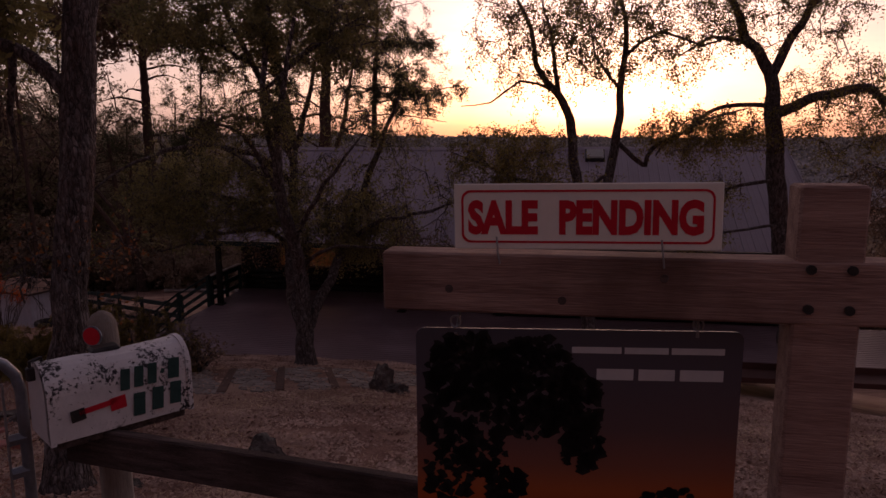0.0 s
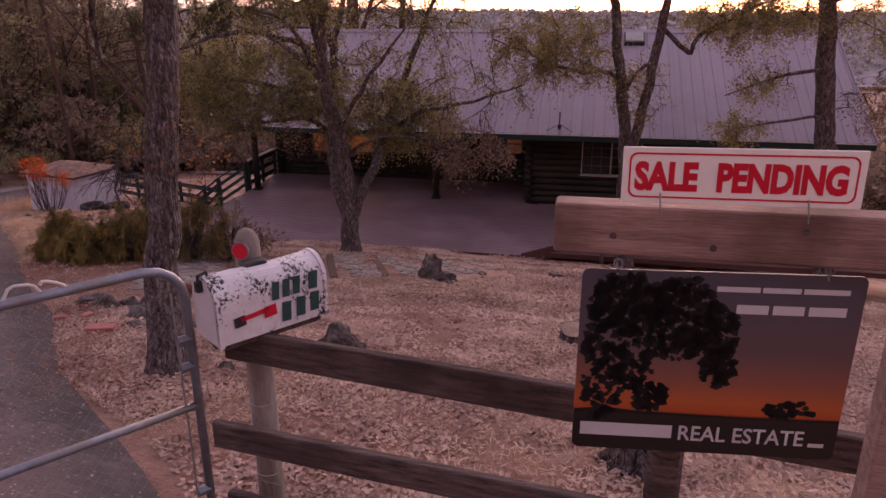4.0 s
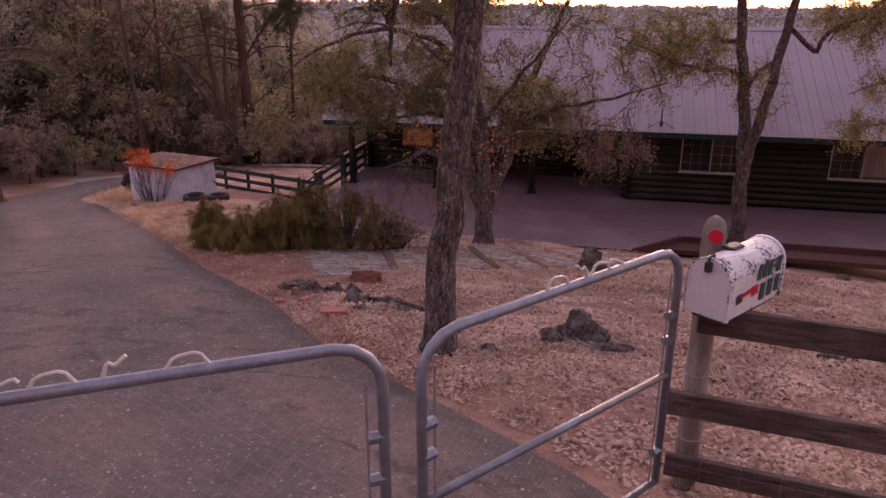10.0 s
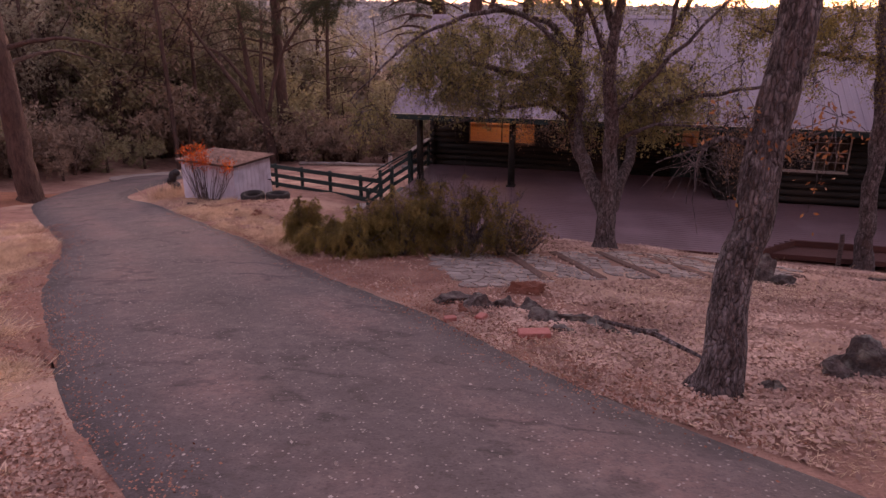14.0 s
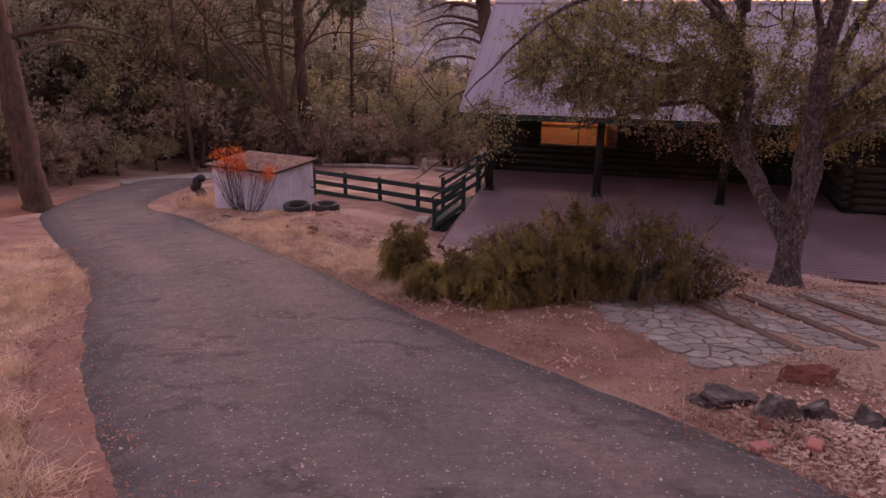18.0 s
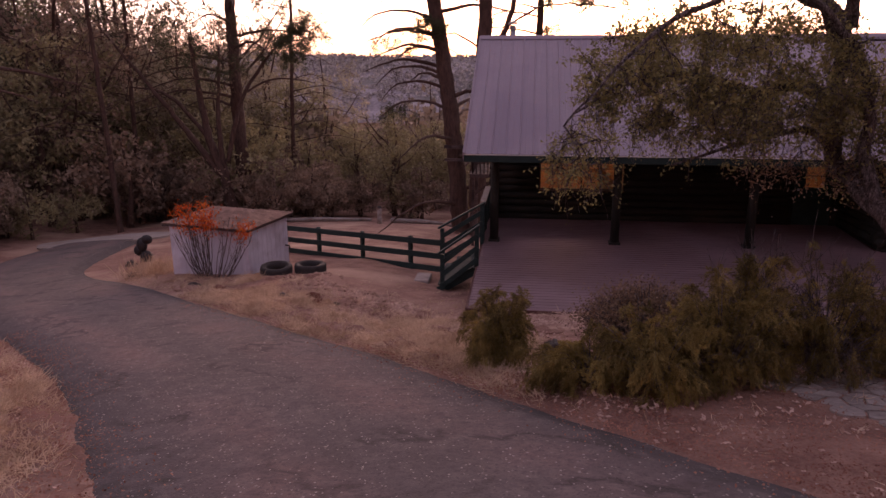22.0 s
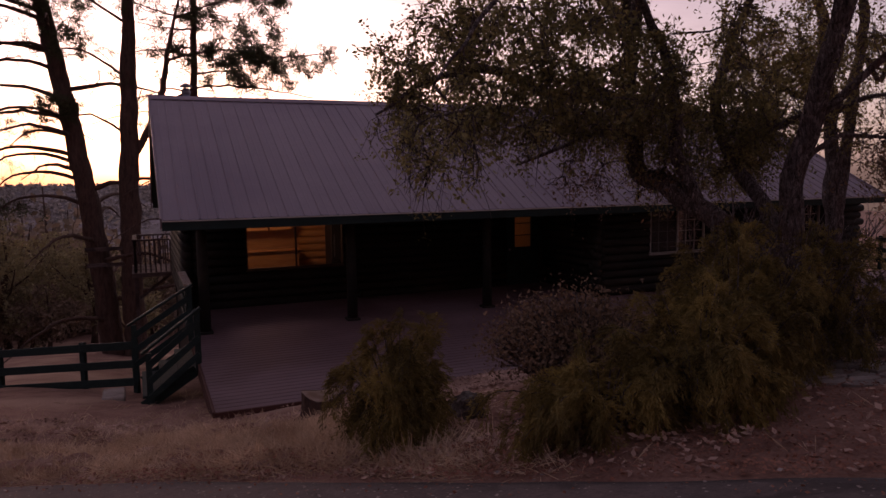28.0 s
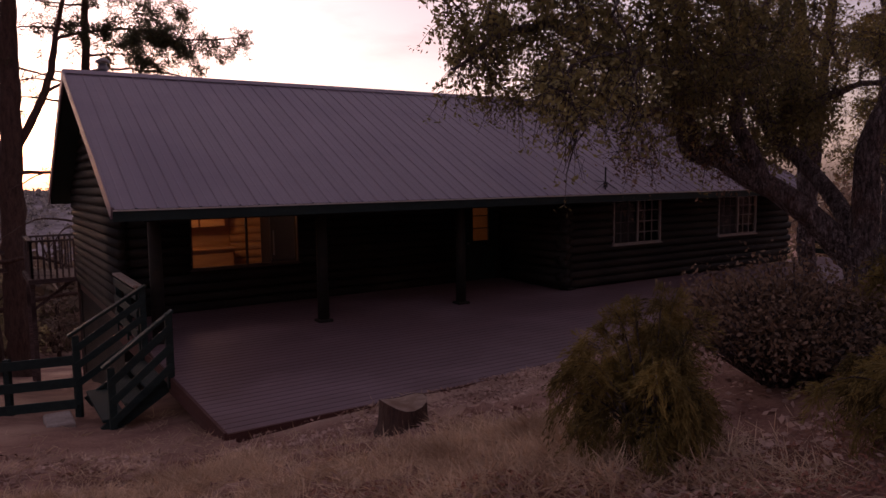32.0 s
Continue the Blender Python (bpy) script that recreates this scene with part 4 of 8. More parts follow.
deck = tagged(part("deck", MB().box((-2.0, 19.6, -3.02), (18.4, 6.0, 0.12)), MAT["fascia"], None), "broad mauve painted timber deck along the house", "deck", kind="structure")
BW = 0.145
y, k = DY0, 0
while y < YP - 0.05:
    x0 = -11.2
    x1 = -2.15 if y < 17.2 else 8.2
    if 16.05 <= y < 17.3:
        x1 = -2.15 + max(0.0, (y - 16.05) / 1.25) * 1.2
    if y > 20.3:
        x1 = -2.45
    cuts = [x0]
    while cuts[-1] < x1 - 3.0:
        cuts.append(cuts[-1] + 4.2 + 0.7 * ((k * 7 + len(cuts) * 3) % 5 - 2) / 2)
    cuts = [c for c in cuts if c < x1 - 0.6] + [x1]
    for a, b in zip(cuts, cuts[1:]):
        yc = y + BW / 2
        part("deck_board", MB().box(((a + b) / 2, yc, deck_z(yc) - 0.02), (b - a - 0.004, BW - 0.003, 0.038), bev=0.002), MAT["deck"], deck)
    y += BW
    k += 1


def board(name, a, b, w, h, mat, parent, label=""):
    return part(name, MB().bar(a, b, w, h, 0.004), MAT[mat], parent, label)


board("deck_fascia", (-11.22, 16.03, -2.985), (-2.15, 16.03, -2.985), 0.04, 0.25, "fascia", deck, "dark red-brown edge board")
board("deck_fascia", (-2.13, 16.03, -2.95), (-0.93, 17.27, -2.95), 0.04, 0.27, "fascia", deck)
board("deck_fascia", (-0.95, 17.27, -2.95), (8.2, 17.27, -2.95), 0.04, 0.27, "fascia", deck)
board("deck_fascia", (-11.22, 16.03, -2.96), (-11.22, 22.4, -2.84), 0.04, 0.22, "fascia", deck)

steps = thing("deck_steps", (-11.6, 19.35, -3.4), "dark green wooden steps with railings beside the deck", "steps")
for i in range(3):
    z = -2.86 - 0.17 * (i + 1) + 0.1
    part("tread", MB().box((-11.38 - 0.27 * i, 19.35, z), (0.29, 1.6, 0.04), bev=0.005), MAT["green_wood"], steps)
for y in (18.56, 20.12):
    part("stringer", MB().bar((-11.25, y, -2.92), (-12.05, y, -3.42), 0.04, 0.18), MAT["green_wood"], steps)
part("landing", MB().box((-12.5, 19.3, ground(-12.5, 19.3) + 0.02), (0.34, 0.6, 0.14), bev=0.02), MAT["flag"], steps, "small concrete landing slab")
for y, zt, zb, xb in ((18.48, -1.94, -3.42, -11.95), (20.18, -1.80, -3.45, -12.16)):
    part("rail_post", MB().box((-11.22, y, (zt - 2.95) / 2), (0.09, 0.09, zt + 2.95), bev=0.006), MAT["green_wood"], steps)
    part("rail_post", MB().box((xb, y, (zt - 0.62 + zb) / 2), (0.09, 0.09, zt - 0.62 - zb), bev=0.006), MAT["green_wood"], steps)
    part("handrail", MB().bar((-11.16, y, zt + 0.03), (xb - 0.1, y, zt - 0.62), 0.13, 0.04, 0.006), MAT["green_wood"], steps)
    for d in (0.18, 0.44, 0.70):
        part("rail_board", MB().bar((-11.2, y - 0.055, zt - d), (xb, y - 0.055, zt - 0.62 - d), 0.025, 0.10, 0.004), MAT["green_wood"], steps)

# railing between the steps and the house, and the far end of the deck
rail = thing("deck_railing", (-11.22, 21.3, -2.8), "dark green board railing on the deck's end", "railing")
for y in (20.4, 21.4, 22.35):
    part("post", MB().box((-11.22, y, -2.33), (0.09, 0.09, 1.0), bev=0.006), MAT["green_wood"], rail)
for z in (-2.55, -2.25, -1.95):
    part("board", MB().bar((-11.27, 20.35, z), (-11.27, 22.4, z), 0.025, 0.14, 0.004), MAT["green_wood"], rail)
# pale material on the cap stands in for the light on its top
part("cap", MB().bar((-11.22, 20.3, -1.82), (-11.22, 22.4, -1.82), 0.14, 0.04, 0.005), MAT["pale_post"], rail, "cap board, its lit top put into a pale colour")
rail = thing("deck_railing", (8.1, 19.0, -2.8), "dark board railing at the far end of the deck", "railing")
for y in (17.4, 18.6, 19.8, 21.0):
    part("post", MB().box((8.1, y, -2.33), (0.09, 0.09, 1.0), bev=0.006), MAT["green_wood"], rail)
for z in (-2.55, -2.25, -1.95):
    part("board", MB().bar((8.05, 17.3, z), (8.05, 21.1, z), 0.025, 0.14, 0.004), MAT["green_wood"], rail)

# balcony at the back corner
bal = thing("balcony", (-11.6, 30.2, -6.0), "raised wooden balcony with slatted rail behind the house", "balcony")
part("floor", MB().box((-11.5, 30.0, -2.62), (1.5, 2.4, 0.12)), MAT["rail"], bal)
for x, y in ((-12.15, 30.9), (-12.15, 29.2), (-10.9, 30.9)):
    part("post", MB().box((x, y, -3.7), (0.1, 0.1, 4.2)), MAT["rail"], bal)
part("brace", MB().bar((-12.15, 29.9, -3.5), (-11.2, 29.4, -2.7), 0.06, 0.08), MAT["rail"], bal)
for a, b in (((-12.15, 28.9), (-12.15, 31.0)), ((-12.15, 30.95), (-10.8, 30.95)), ((-12.15, 28.9), (-11.2, 28.9))):
    part("top_rail", MB().bar((a[0], a[1], -1.62), (b[0], b[1], -1.62), 0.12, 0.05), MAT["rail"], bal)
    n = int(math.hypot(b[0] - a[0], b[1] - a[1]) / 0.13)
    for i in range(n + 1):
        x, y = a[0] + (b[0] - a[0]) * i / n, a[1] + (b[1] - a[1]) * i / n
        part("slat", MB().box((x, y, -2.1), (0.04, 0.04, 0.92)), MAT["rail"], bal)

# on the roof
flue = thing("flue_pipe", (-10.75, 25.7, roof_z(25.7)), "galvanised stove flue with a rain cap", "chimney")
part("pipe", MB().tube([(-10.75, 25.7, roof_z(25.7) - 0.1), (-10.75, 25.7, 2.33)], 0.085, 14), MAT["steel"], flue, soft=True)
part("cap", MB().tube([(-10.75, 25.7, 2.36), (-10.75, 25.7, 2.39), (-10.75, 25.7, 2.46)], [0.15, 0.15, 0.02], 14), MAT["steel"], flue)
part("collar", MB().tube([(-10.75, 25.7, 2.2), (-10.75, 25.7, 2.26)], 0.11, 14), MAT["steel"], flue)
ant = thing("roof_antenna", (-1.55, 19.95, roof_z(19.95)), "short dark mast on splayed wire legs above the eave", "antenna")
z0 = roof_z(19.95)
part("mast", MB().tube([(-1.55, 19.95, z0), (-1.55, 19.95, z0 + 0.5)], 0.02, 8), MAT["dark_metal"], ant)
part("clamp", MB().tube([(-1.55, 19.95, z0 + 0.05), (-1.55, 19.95, z0 + 0.17)], 0.05, 8), MAT["dark_metal"], ant)
for dx, dy in ((-0.36, -0.05), (0.36, -0.05), (0, 0.35)):
    part("leg", MB().tube([(-1.55, 19.95, z0 + 0.18), (-1.55 + dx, 19.95 + dy, roof_z(19.95 + dy) + 0.01)], 0.008, 5), MAT["dark_metal"], ant)
for i, (x, y) in enumerate(((0.48, 24.15),)):
    sk = thing("skylight", (x, y, roof_z(y)), "small bright skylight in a raised metal curb near the ridge", "skylight")
    n = Vector((0, -PITCH, 1)).normalized()
    m = Matrix((Vector((1, 0, 0)), n.cross(Vector((1, 0, 0))), n)).transposed()
    part("curb", MB().box(Vector((x, y, roof_z(y))) + n * 0.06, (0.62, 0.62, 0.14), m, 0.01), MAT["dark_metal"], sk)
    part("dome", MB().box(Vector((x, y, roof_z(y))) + n * 0.14, (0.54, 0.54, 0.06), m, 0.025), MAT["window_white"], sk, "white domed pane")


# ---- gate, fence, mailbox and sign by the road ----
def rot_box(mb, c, s, yaw, bev=0.0):
    return mb.box(c, s, Matrix.Rotation(yaw, 3, "Z"), bev)


def gate(hinge, tip, top, bottom, mid, label, deco, tip_top=None):
    """A bent-pipe gate leaf with a middle bar and woven wire."""
    h, e = Vector((*hinge, 0)), Vector((*tip, 0))
    d = (e - h).normalized()
    ln = (e - h).length
    tt = top if tip_top is None else tip_top
    g = thing("gate_leaf", (hinge[0], hinge[1], bottom), label, "gate", "driveway gate")

    def at(s, z):
        p = h + d * s
        return (p.x, p.y, z)

    r = 0.16
    arc = [at(0.0, bottom)] + [at(0.0, top - r)] + [at(r - r * math.cos(a), top - r + r * math.sin(a)) for a in (0.4, 0.8, 1.2)] + [at(r, top), at(ln - r, tt)]
    arc += [at(ln - r + r * math.sin(a), tt - r + r * math.cos(a)) for a in (0.4, 0.8, 1.2)] + [at(ln, tt - r), at(ln, bottom)]
    part("frame_pipe", MB().tube(arc, 0.021, 10), MAT["steel"], g, soft=True)
    part("bottom_pipe", MB().tube([at(0, bottom), at(ln, bottom)], 0.021, 10), MAT["steel"], g, soft=True)
    part("middle_pipe", MB().tube([at(0, mid), at(ln, mid)], 0.019, 10), MAT["steel"], g, soft=True)
    for s in (0.06, ln - 0.06):
        part("tension_bar", MB().tube([at(s, bottom), at(s, top - 0.12)], 0.005, 5), MAT["wire"], g)
        for z in (bottom + 0.2, mid + 0.2, top - 0.35):
            q = 0.0 if s < 0.1 else ln
            part("clip", MB().tube([at(q - 0.0, z), at(s, z)], 0.024, 6), MAT["steel"], g)
    mb = MB()
    cell = 0.062
    n = int((ln + (top - bottom)) / cell)
    for i in range(-n, n):
        for sgn in (1, -1):
            s0, z0 = i * cell, bottom
            pts = []
            lo, hi = 0.03, ln - 0.03
            for s, z in ((s0, bottom), (s0 + sgn * (top - bottom), top - 0.03)):
                pts.append((s, z))
            (sa, za), (sb, zb) = pts
            if sgn < 0:
                sa, sb = sa + ln, sb + ln
            t0, t1 = 0.0, 1.0
            ds = sb - sa
            for lim, side in ((lo, 1), (hi, -1)):
                t = (lim - sa) / ds
                if ds * side > 0:
                    t0 = max(t0, t)
                else:
                    t1 = min(t1, t)
            if t1 - t0 > 0.02:
                mb.tube([at(sa + ds * t0, za + (zb - za) * t0), at(sa + ds * t1, za + (zb - za) * t1)], 0.00045, 3, caps=False)
    part("wire_mesh", mb, MAT["wire"], g, "thin diamond wire mesh", kind="stuff")
    for s, shape in deco:  # small bits of strap
        pts = [at(s + ds, (top + (tt - top) * (s / ln)) + dz) for ds, dz in shape]
        soft_pts = [pts[0]]
        for p, q in zip(pts, pts[1:]):
            p, q = Vector(p), Vector(q)
            soft_pts += [tuple(p.lerp(q, 0.2)), tuple(p.lerp(q, 0.8))]
        part("bent_strap", MB().tube(soft_pts + [pts[-1]], 0.0065, 8), MAT["strap"], g, "pale bent metal strap welded on the top pipe")
    return g


BEND = [(0.0, 0.015), (0.025, 0.055), (0.10, 0.065), (0.13, 0.015)]
ZIG = [(0.0, 0.015), (0.02, 0.07), (0.04, 0.055), (0.075, 0.085)]
HOOK = [(0.0, 0.0), (0.03, 0.035), (0.09, 0.06), (0.1, 0.045)]
gate((-2.386, 2.53), (-3.342, 1.278), 1.739, 0.40, 1.055, "galvanised pipe gate leaf with wire mesh, hung by the mailbox post", [(0.44, HOOK), (0.54, BEND), (0.69, ZIG), (0.81, BEND)], 1.744)
gate((-4.98, 0.22), (-3.445, 1.153), 1.765, 0.36, 1.04, "galvanised pipe gate leaf with wire mesh and bent straps", [(0.62, HOOK), (0.74, BEND), (0.94, ZIG), (1.12, BEND)], 1.778)

pg = thing("gate_post", (-5.10, 0.20, ground(-5.1, 0.2)), "pale weathered split-wood gate post", "post")
part("shaft", MB().tube([(-5.07, 0.22, ground(-5.1, 0.2) - 0.1), (-5.05, 0.222, 1.0), (-5.035, 0.224, 1.6), (-5.02, 0.226, 1.855), (-5.018, 0.226, 1.868)], [0.09, 0.086, 0.08, 0.075, 0.066], 13, wobble=0.16, seed=4), MAT["pale_post"], pg)
part("reflector", MB().tube([(-5.02, 0.143, 1.60), (-5.013, 0.130, 1.60)], 0.04, 14), MAT["red_paint"], pg, "round red reflector")

# mailbox post with its round reflector
mp = thing("mailbox_post", (-2.20, 2.80, ground(-2.2, 2.8)), "grey round-topped wooden post with a red reflector", "post")
z0 = ground(-2.2, 2.8) - 0.1
part("shaft", MB().tube([(-2.205, 2.80, z0), (-2.205, 2.80, 0.9), (-2.21, 2.795, 1.72), (-2.21, 2.795, 1.78), (-2.21, 2.795, 1.815), (-2.21, 2.795, 1.83)], [0.066, 0.063, 0.06, 0.055, 0.038, 0.012], 14, wobble=0.04), MAT["pole"], mp, soft=True)
d = Vector((0.05, -0.999, 0)).normalized()
c = Vector((-2.212, 2.732, 1.742))
part("reflector", MB().tube([c, c + d * 0.008], 0.036, 20), MAT["red_paint"], mp, "round red reflector")
part("reflector_rim", MB().tube([c + Vector((0, 0.003, 0)), c + d * 0.004], 0.042, 20), MAT["steel"], mp)
for z in (1.35, 0.95, 0.55):
    part("wire_tie", MB().tube([(-2.205 + 0.067 * math.cos(a), 2.80 + 0.067 * math.sin(a), z + 0.01 * math.sin(a)) for a in [i * 0.6 for i in range(11)]], 0.003, 4), MAT["wire"], mp)

# mailbox: arched sheet-metal box, door, flag, painted letters
AX = Vector((0.59, 0.808, 0)).normalized()
SIDE = Vector((AX.y, -AX.x, 0))
BOX_C, BOX_W, BOX_L, BOX_H, BOX_Z = Vector((-2.254, 2.466, 0)), 0.22, 0.53, 0.285, 1.427


def box_at(s, u, z):
    """s along the box from its door, u to its road side, z above its floor."""
    p = BOX_C + AX * s + SIDE * u
    return (p.x, p.y, BOX_Z + z)


def arch(k=12, grow=0.0):
    h0 = BOX_H - BOX_W / 2
    r = BOX_W / 2 + grow
    return [(-r, -grow)] + [(-r * math.cos(i * math.pi / k), h0 + r * math.sin(i * math.pi / k)) for i in range(k + 1)] + [(r, -grow)]


mbx = thing("mailbox", (BOX_C.x, BOX_C.y, BOX_Z), "dented white metal mailbox with flaking paint and a red flag", "mailbox")
def blotched():
    m = material("flaking_white_paint", (0.58, 0.56, 0.58), (0.72, 0.70, 0.72), 0.5, 5, bump=0.25, fine=30)
    t = m.node_tree
    n, l = t.nodes, t.links
    co = n.new("ShaderNodeTexCoord")
    v = n.new("ShaderNodeTexNoise")
    v.inputs["Scale"].default_value, v.inputs["Detail"].default_value, v.inputs["Roughness"].default_value = 58, 6, 0.75
    w = n.new("ShaderNodeTexNoise")
    w.inputs["Scale"].default_value, w.inputs["Detail"].default_value = 7, 2
    l.new(co.outputs["Object"], v.inputs["Vector"])
    l.new(co.outputs["Object"], w.inputs["Vector"])
    a = n.new("ShaderNodeMath")
    a.operation = "MULTIPLY_ADD"
    a.inputs[1].default_value = 0.75
    l.new(w.outputs["Fac"], a.inputs[0])
    l.new(v.outputs["Fac"], a.inputs[2])
    r = n.new("ShaderNodeMapRange")
    r.inputs["From Min"].default_value, r.inputs["From Max"].default_value = 0.953, 0.99
    l.new(a.outputs[0], r.inputs["Value"])
    mx = n.new("ShaderNodeMix")
    mx.data_type = "RGBA"
    mx.inputs["B"].default_value = (0.03, 0.028, 0.035, 1)
    old = [k for k in l if k.to_socket == n["Principled BSDF"].inputs["Base Color"]][0].from_socket
    l.new(old, mx.inputs["A"])
    l.new(r.outputs["Result"], mx.inputs["Factor"])
    l.new(mx.outputs["Result"], n["Principled BSDF"].inputs["Base Color"])
    return m


MAT["mailbox"] = blotched()
mb = MB()
prof = arch()
n = len(prof)
stations = (0.012, 0.13, 0.26, 0.39, BOX_L)
for s in stations:
    for i, (u, z) in enumerate(prof):
        dent = 1 - 0.035 * max(0, 1 - abs(s - 0.3) / 0.16) * (1 if 4 < i < 9 else 0)
        mb.v.append(box_at(s, u * dent, z * dent))
for k in range(len(stations) - 1):
    mb.f += [(k * n + i, k * n + i + 1, (k + 1) * n + i + 1, (k + 1) * n + i) for i in range(n - 1)]
    mb.f.append((k * n + n - 1, k * n, (k + 1) * n, (k + 1) * n + n - 1))
mb.f.append(tuple((len(stations) - 1) * n + i for i in range(n)))
part("body", mb, MAT["mailbox"], mbx, soft=False)
rim = arch(12, 0.006)
for s0, s1, nm in ((-0.004, 0.016, "door_rim"), (BOX_L - 0.016, BOX_L + 0.004, "back_rim")):
    mb = MB()
    pts = [box_at(s, u, z) for s in (s0, s1) for u, z in rim]
    q = len(rim)
    mb.add(pts, [(i, i + 1, q + i + 1, q + i) for i in range(q - 1)] + [tuple(range(q)), tuple(range(2 * q - 1, q - 1, -1))])
    part(nm, mb, MAT["mailbox"], mbx)
dr = part("door", MB().add([box_at(-0.008, u * 0.97, z * 0.98 + 0.004) for u, z in prof], [tuple(range(n))]), MAT["mailbox_door"], mbx, "plain white arched door")
part("catch", MB().box(box_at(-0.02, 0.0, BOX_H - 0.035), (0.03, 0.03, 0.05), Matrix.Rotation(math.atan2(AX.y, AX.x), 3, "Z"), 0.004), MAT["dark_metal"], dr, "dark bent metal catch")
part("top_latch", MB().tube([box_at(0.02, 0, BOX_H + 0.005), box_at(0.02, 0, BOX_H + 0.02), box_at(-0.02, 0, BOX_H + 0.012), box_at(-0.022, 0, BOX_H - 0.03)], 0.007, 6), MAT["dark_metal"], mbx)
part("top_dent", MB().box(box_at(0.25, -0.03, BOX_H - 0.002), (0.11, 0.07, 0.022), Matrix.Rotation(math.atan2(AX.y, AX.x), 3, "Z"), 0.008), MAT["dark_metal"], mbx, "torn dark patch of bare metal")
U = BOX_W / 2 + 0.004


def on_side(name, mat, s0, z0, s1, z1, w, label=""):
    """A flat stroke on the road side of the box."""
    a, b = Vector((s0, z0)), Vector((s1, z1))
    dd = (b - a).normalized()
    nn = Vector((-dd.y, dd.x)) * w / 2
    quad = [a - nn, b - nn, b + nn, a + nn]
    mb = MB().add([box_at(p.x, U, p.y) for p in quad] + [box_at(p.x, U + 0.003, p.y) for p in quad], [(4, 5, 6, 7), (0, 1, 5, 4), (1, 2, 6, 5), (2, 3, 7, 6), (3, 0, 4, 7)])
    return part(name, mb, MAT[mat], mbx, label)


on_side("flag", "red_paint", 0.10, 0.098, 0.24, 0.112, 0.02, "red metal signal flag lying flat")
on_side("flag", "red_paint", 0.21, 0.098, 0.268, 0.103, 0.05)
on_side("flag_pivot", "dark_metal", 0.07, 0.088, 0.12, 0.094, 0.045)
# two rows of plain bars for the hand-painted marks
for k, (s, z, w2, h2) in enumerate(((0.268, 0.185, 0.036, 0.082), (0.320, 0.186, 0.036, 0.082), (0.372, 0.186, 0.036, 0.082), (0.412, 0.186, 0.014, 0.018), (0.458, 0.188, 0.046, 0.082), (0.315, 0.075, 0.046, 0.09), (0.388, 0.08, 0.046, 0.09), (0.460, 0.085, 0.046, 0.09))):
    on_side("painted_bar", "letter", s, z - h2 * 0.5, s + 0.006, z + h2 * 0.5, w2 * 0.95)
part("mount_board", MB().bar(box_at(0.03, 0, -0.022), box_at(BOX_L - 0.02, 0, -0.022), 0.17, 0.03, 0.004), MAT["rail"], mbx, "dark board under the box")

# board fence from the mailbox post to the right
fence = thing("board_fence", (-1.2, 2.55, 0.3), "weathered dark two-rail board fence beside the road", "fence")
E0, E1 = Vector((-2.36, 2.62, 0)), Vector((-0.22, 2.38, 0))
dirn = (E1 - E0).normalized()
far_end = E0 + dirn * 4.6


def fence_rail(z0, slope, h, e0):
    a = E0 + dirn * e0
    la, lb = Vector((a.x, a.y, z0)), Vector((far_end.x, far_end.y, z0 + slope * 4.6))
    part("rail", MB().bar(la, lb, 0.045, h, 0.006), MAT["rail"], fence, "cracked weathered rail board")


fence_rail(1.345, -0.02, 0.15, 0.10)
fence_rail(0.845, -0.01, 0.14, -0.02)
fence_rail(0.46, -0.01, 0.13, 0.02)
for s in (2.04, 4.5):
    p = E0 + dirn * s
    part("post", MB().tube([(p.x, p.y + 0.09, ground(p.x, p.y) - 0.1), (p.x, p.y + 0.09, 0.9), (p.x, p.y + 0.09, 1.4)], 0.07, 12, wobble=0.08), MAT["rail"], fence)
mb = MB()
for z in (0.95, 0.78, 0.66, 0.54):
    mb.tube([(E0.x, E0.y - 0.03, z - 0.3), (far_end.x, far_end.y - 0.03, z - 0.32)], 0.0009, 4)
for s in range(0, 24):
    p = E0 + dirn * (s * 0.2)
    mb.tube([(p.x, p.y - 0.03, 0.24), (p.x, p.y - 0.03, 0.65)], 0.0008, 4)
part("stock_wire", mb, MAT["wire"], fence, "thin stock wire", kind="stuff")

# sale sign: timber post and arm, rider board, hanging panel
sp = thing("sign_post", (0.24, 2.0, ground(0.24, 2.0)), "squared cedar sign post with a bolted cross arm", "sign post")
part("post", MB().box((0.231, 1.96, (ground(0.24, 2) - 0.2 + 2.425) / 2), (0.143, 0.092, 2.425 - ground(0.24, 2) + 0.2), bev=0.006), MAT["cedar"], sp)
part("arm", MB().bar((-0.785, 1.955, 2.185), (0.62, 1.955, 2.185), 0.088, 0.145, 0.005), MAT["cedar"], sp, "knotty cedar cross arm with dark bolt stains")
for x in (0.19, 0.275):
    for z in (2.15, 2.24):
        part("bolt", MB().tube([(x, 1.913, z), (x, 1.902, z)], 0.011, 8), MAT["dark_metal"], sp)
for x, z in ((-0.35, 2.15), (-0.12, 2.21), (-0.62, 2.17)):
    part("knot", MB().tube([(x, 1.9115, z), (x, 1.9095, z)], [0.011, 0.009], 10), MAT["rail"], sp)
rider = thing("rider_sign", (-0.305, 1.912, 2.26), "white sign board with red lettering reading SALE PENDING", "sign")
TILT_R = Matrix.Rotation(radians(0.8), 3, "Y").inverted()
RC = Vector((-0.303, 1.922, 2.349))
part("board", MB().box(RC, (0.61, 0.006, 0.155), TILT_R, 0.002), MAT["white_paint"], rider)


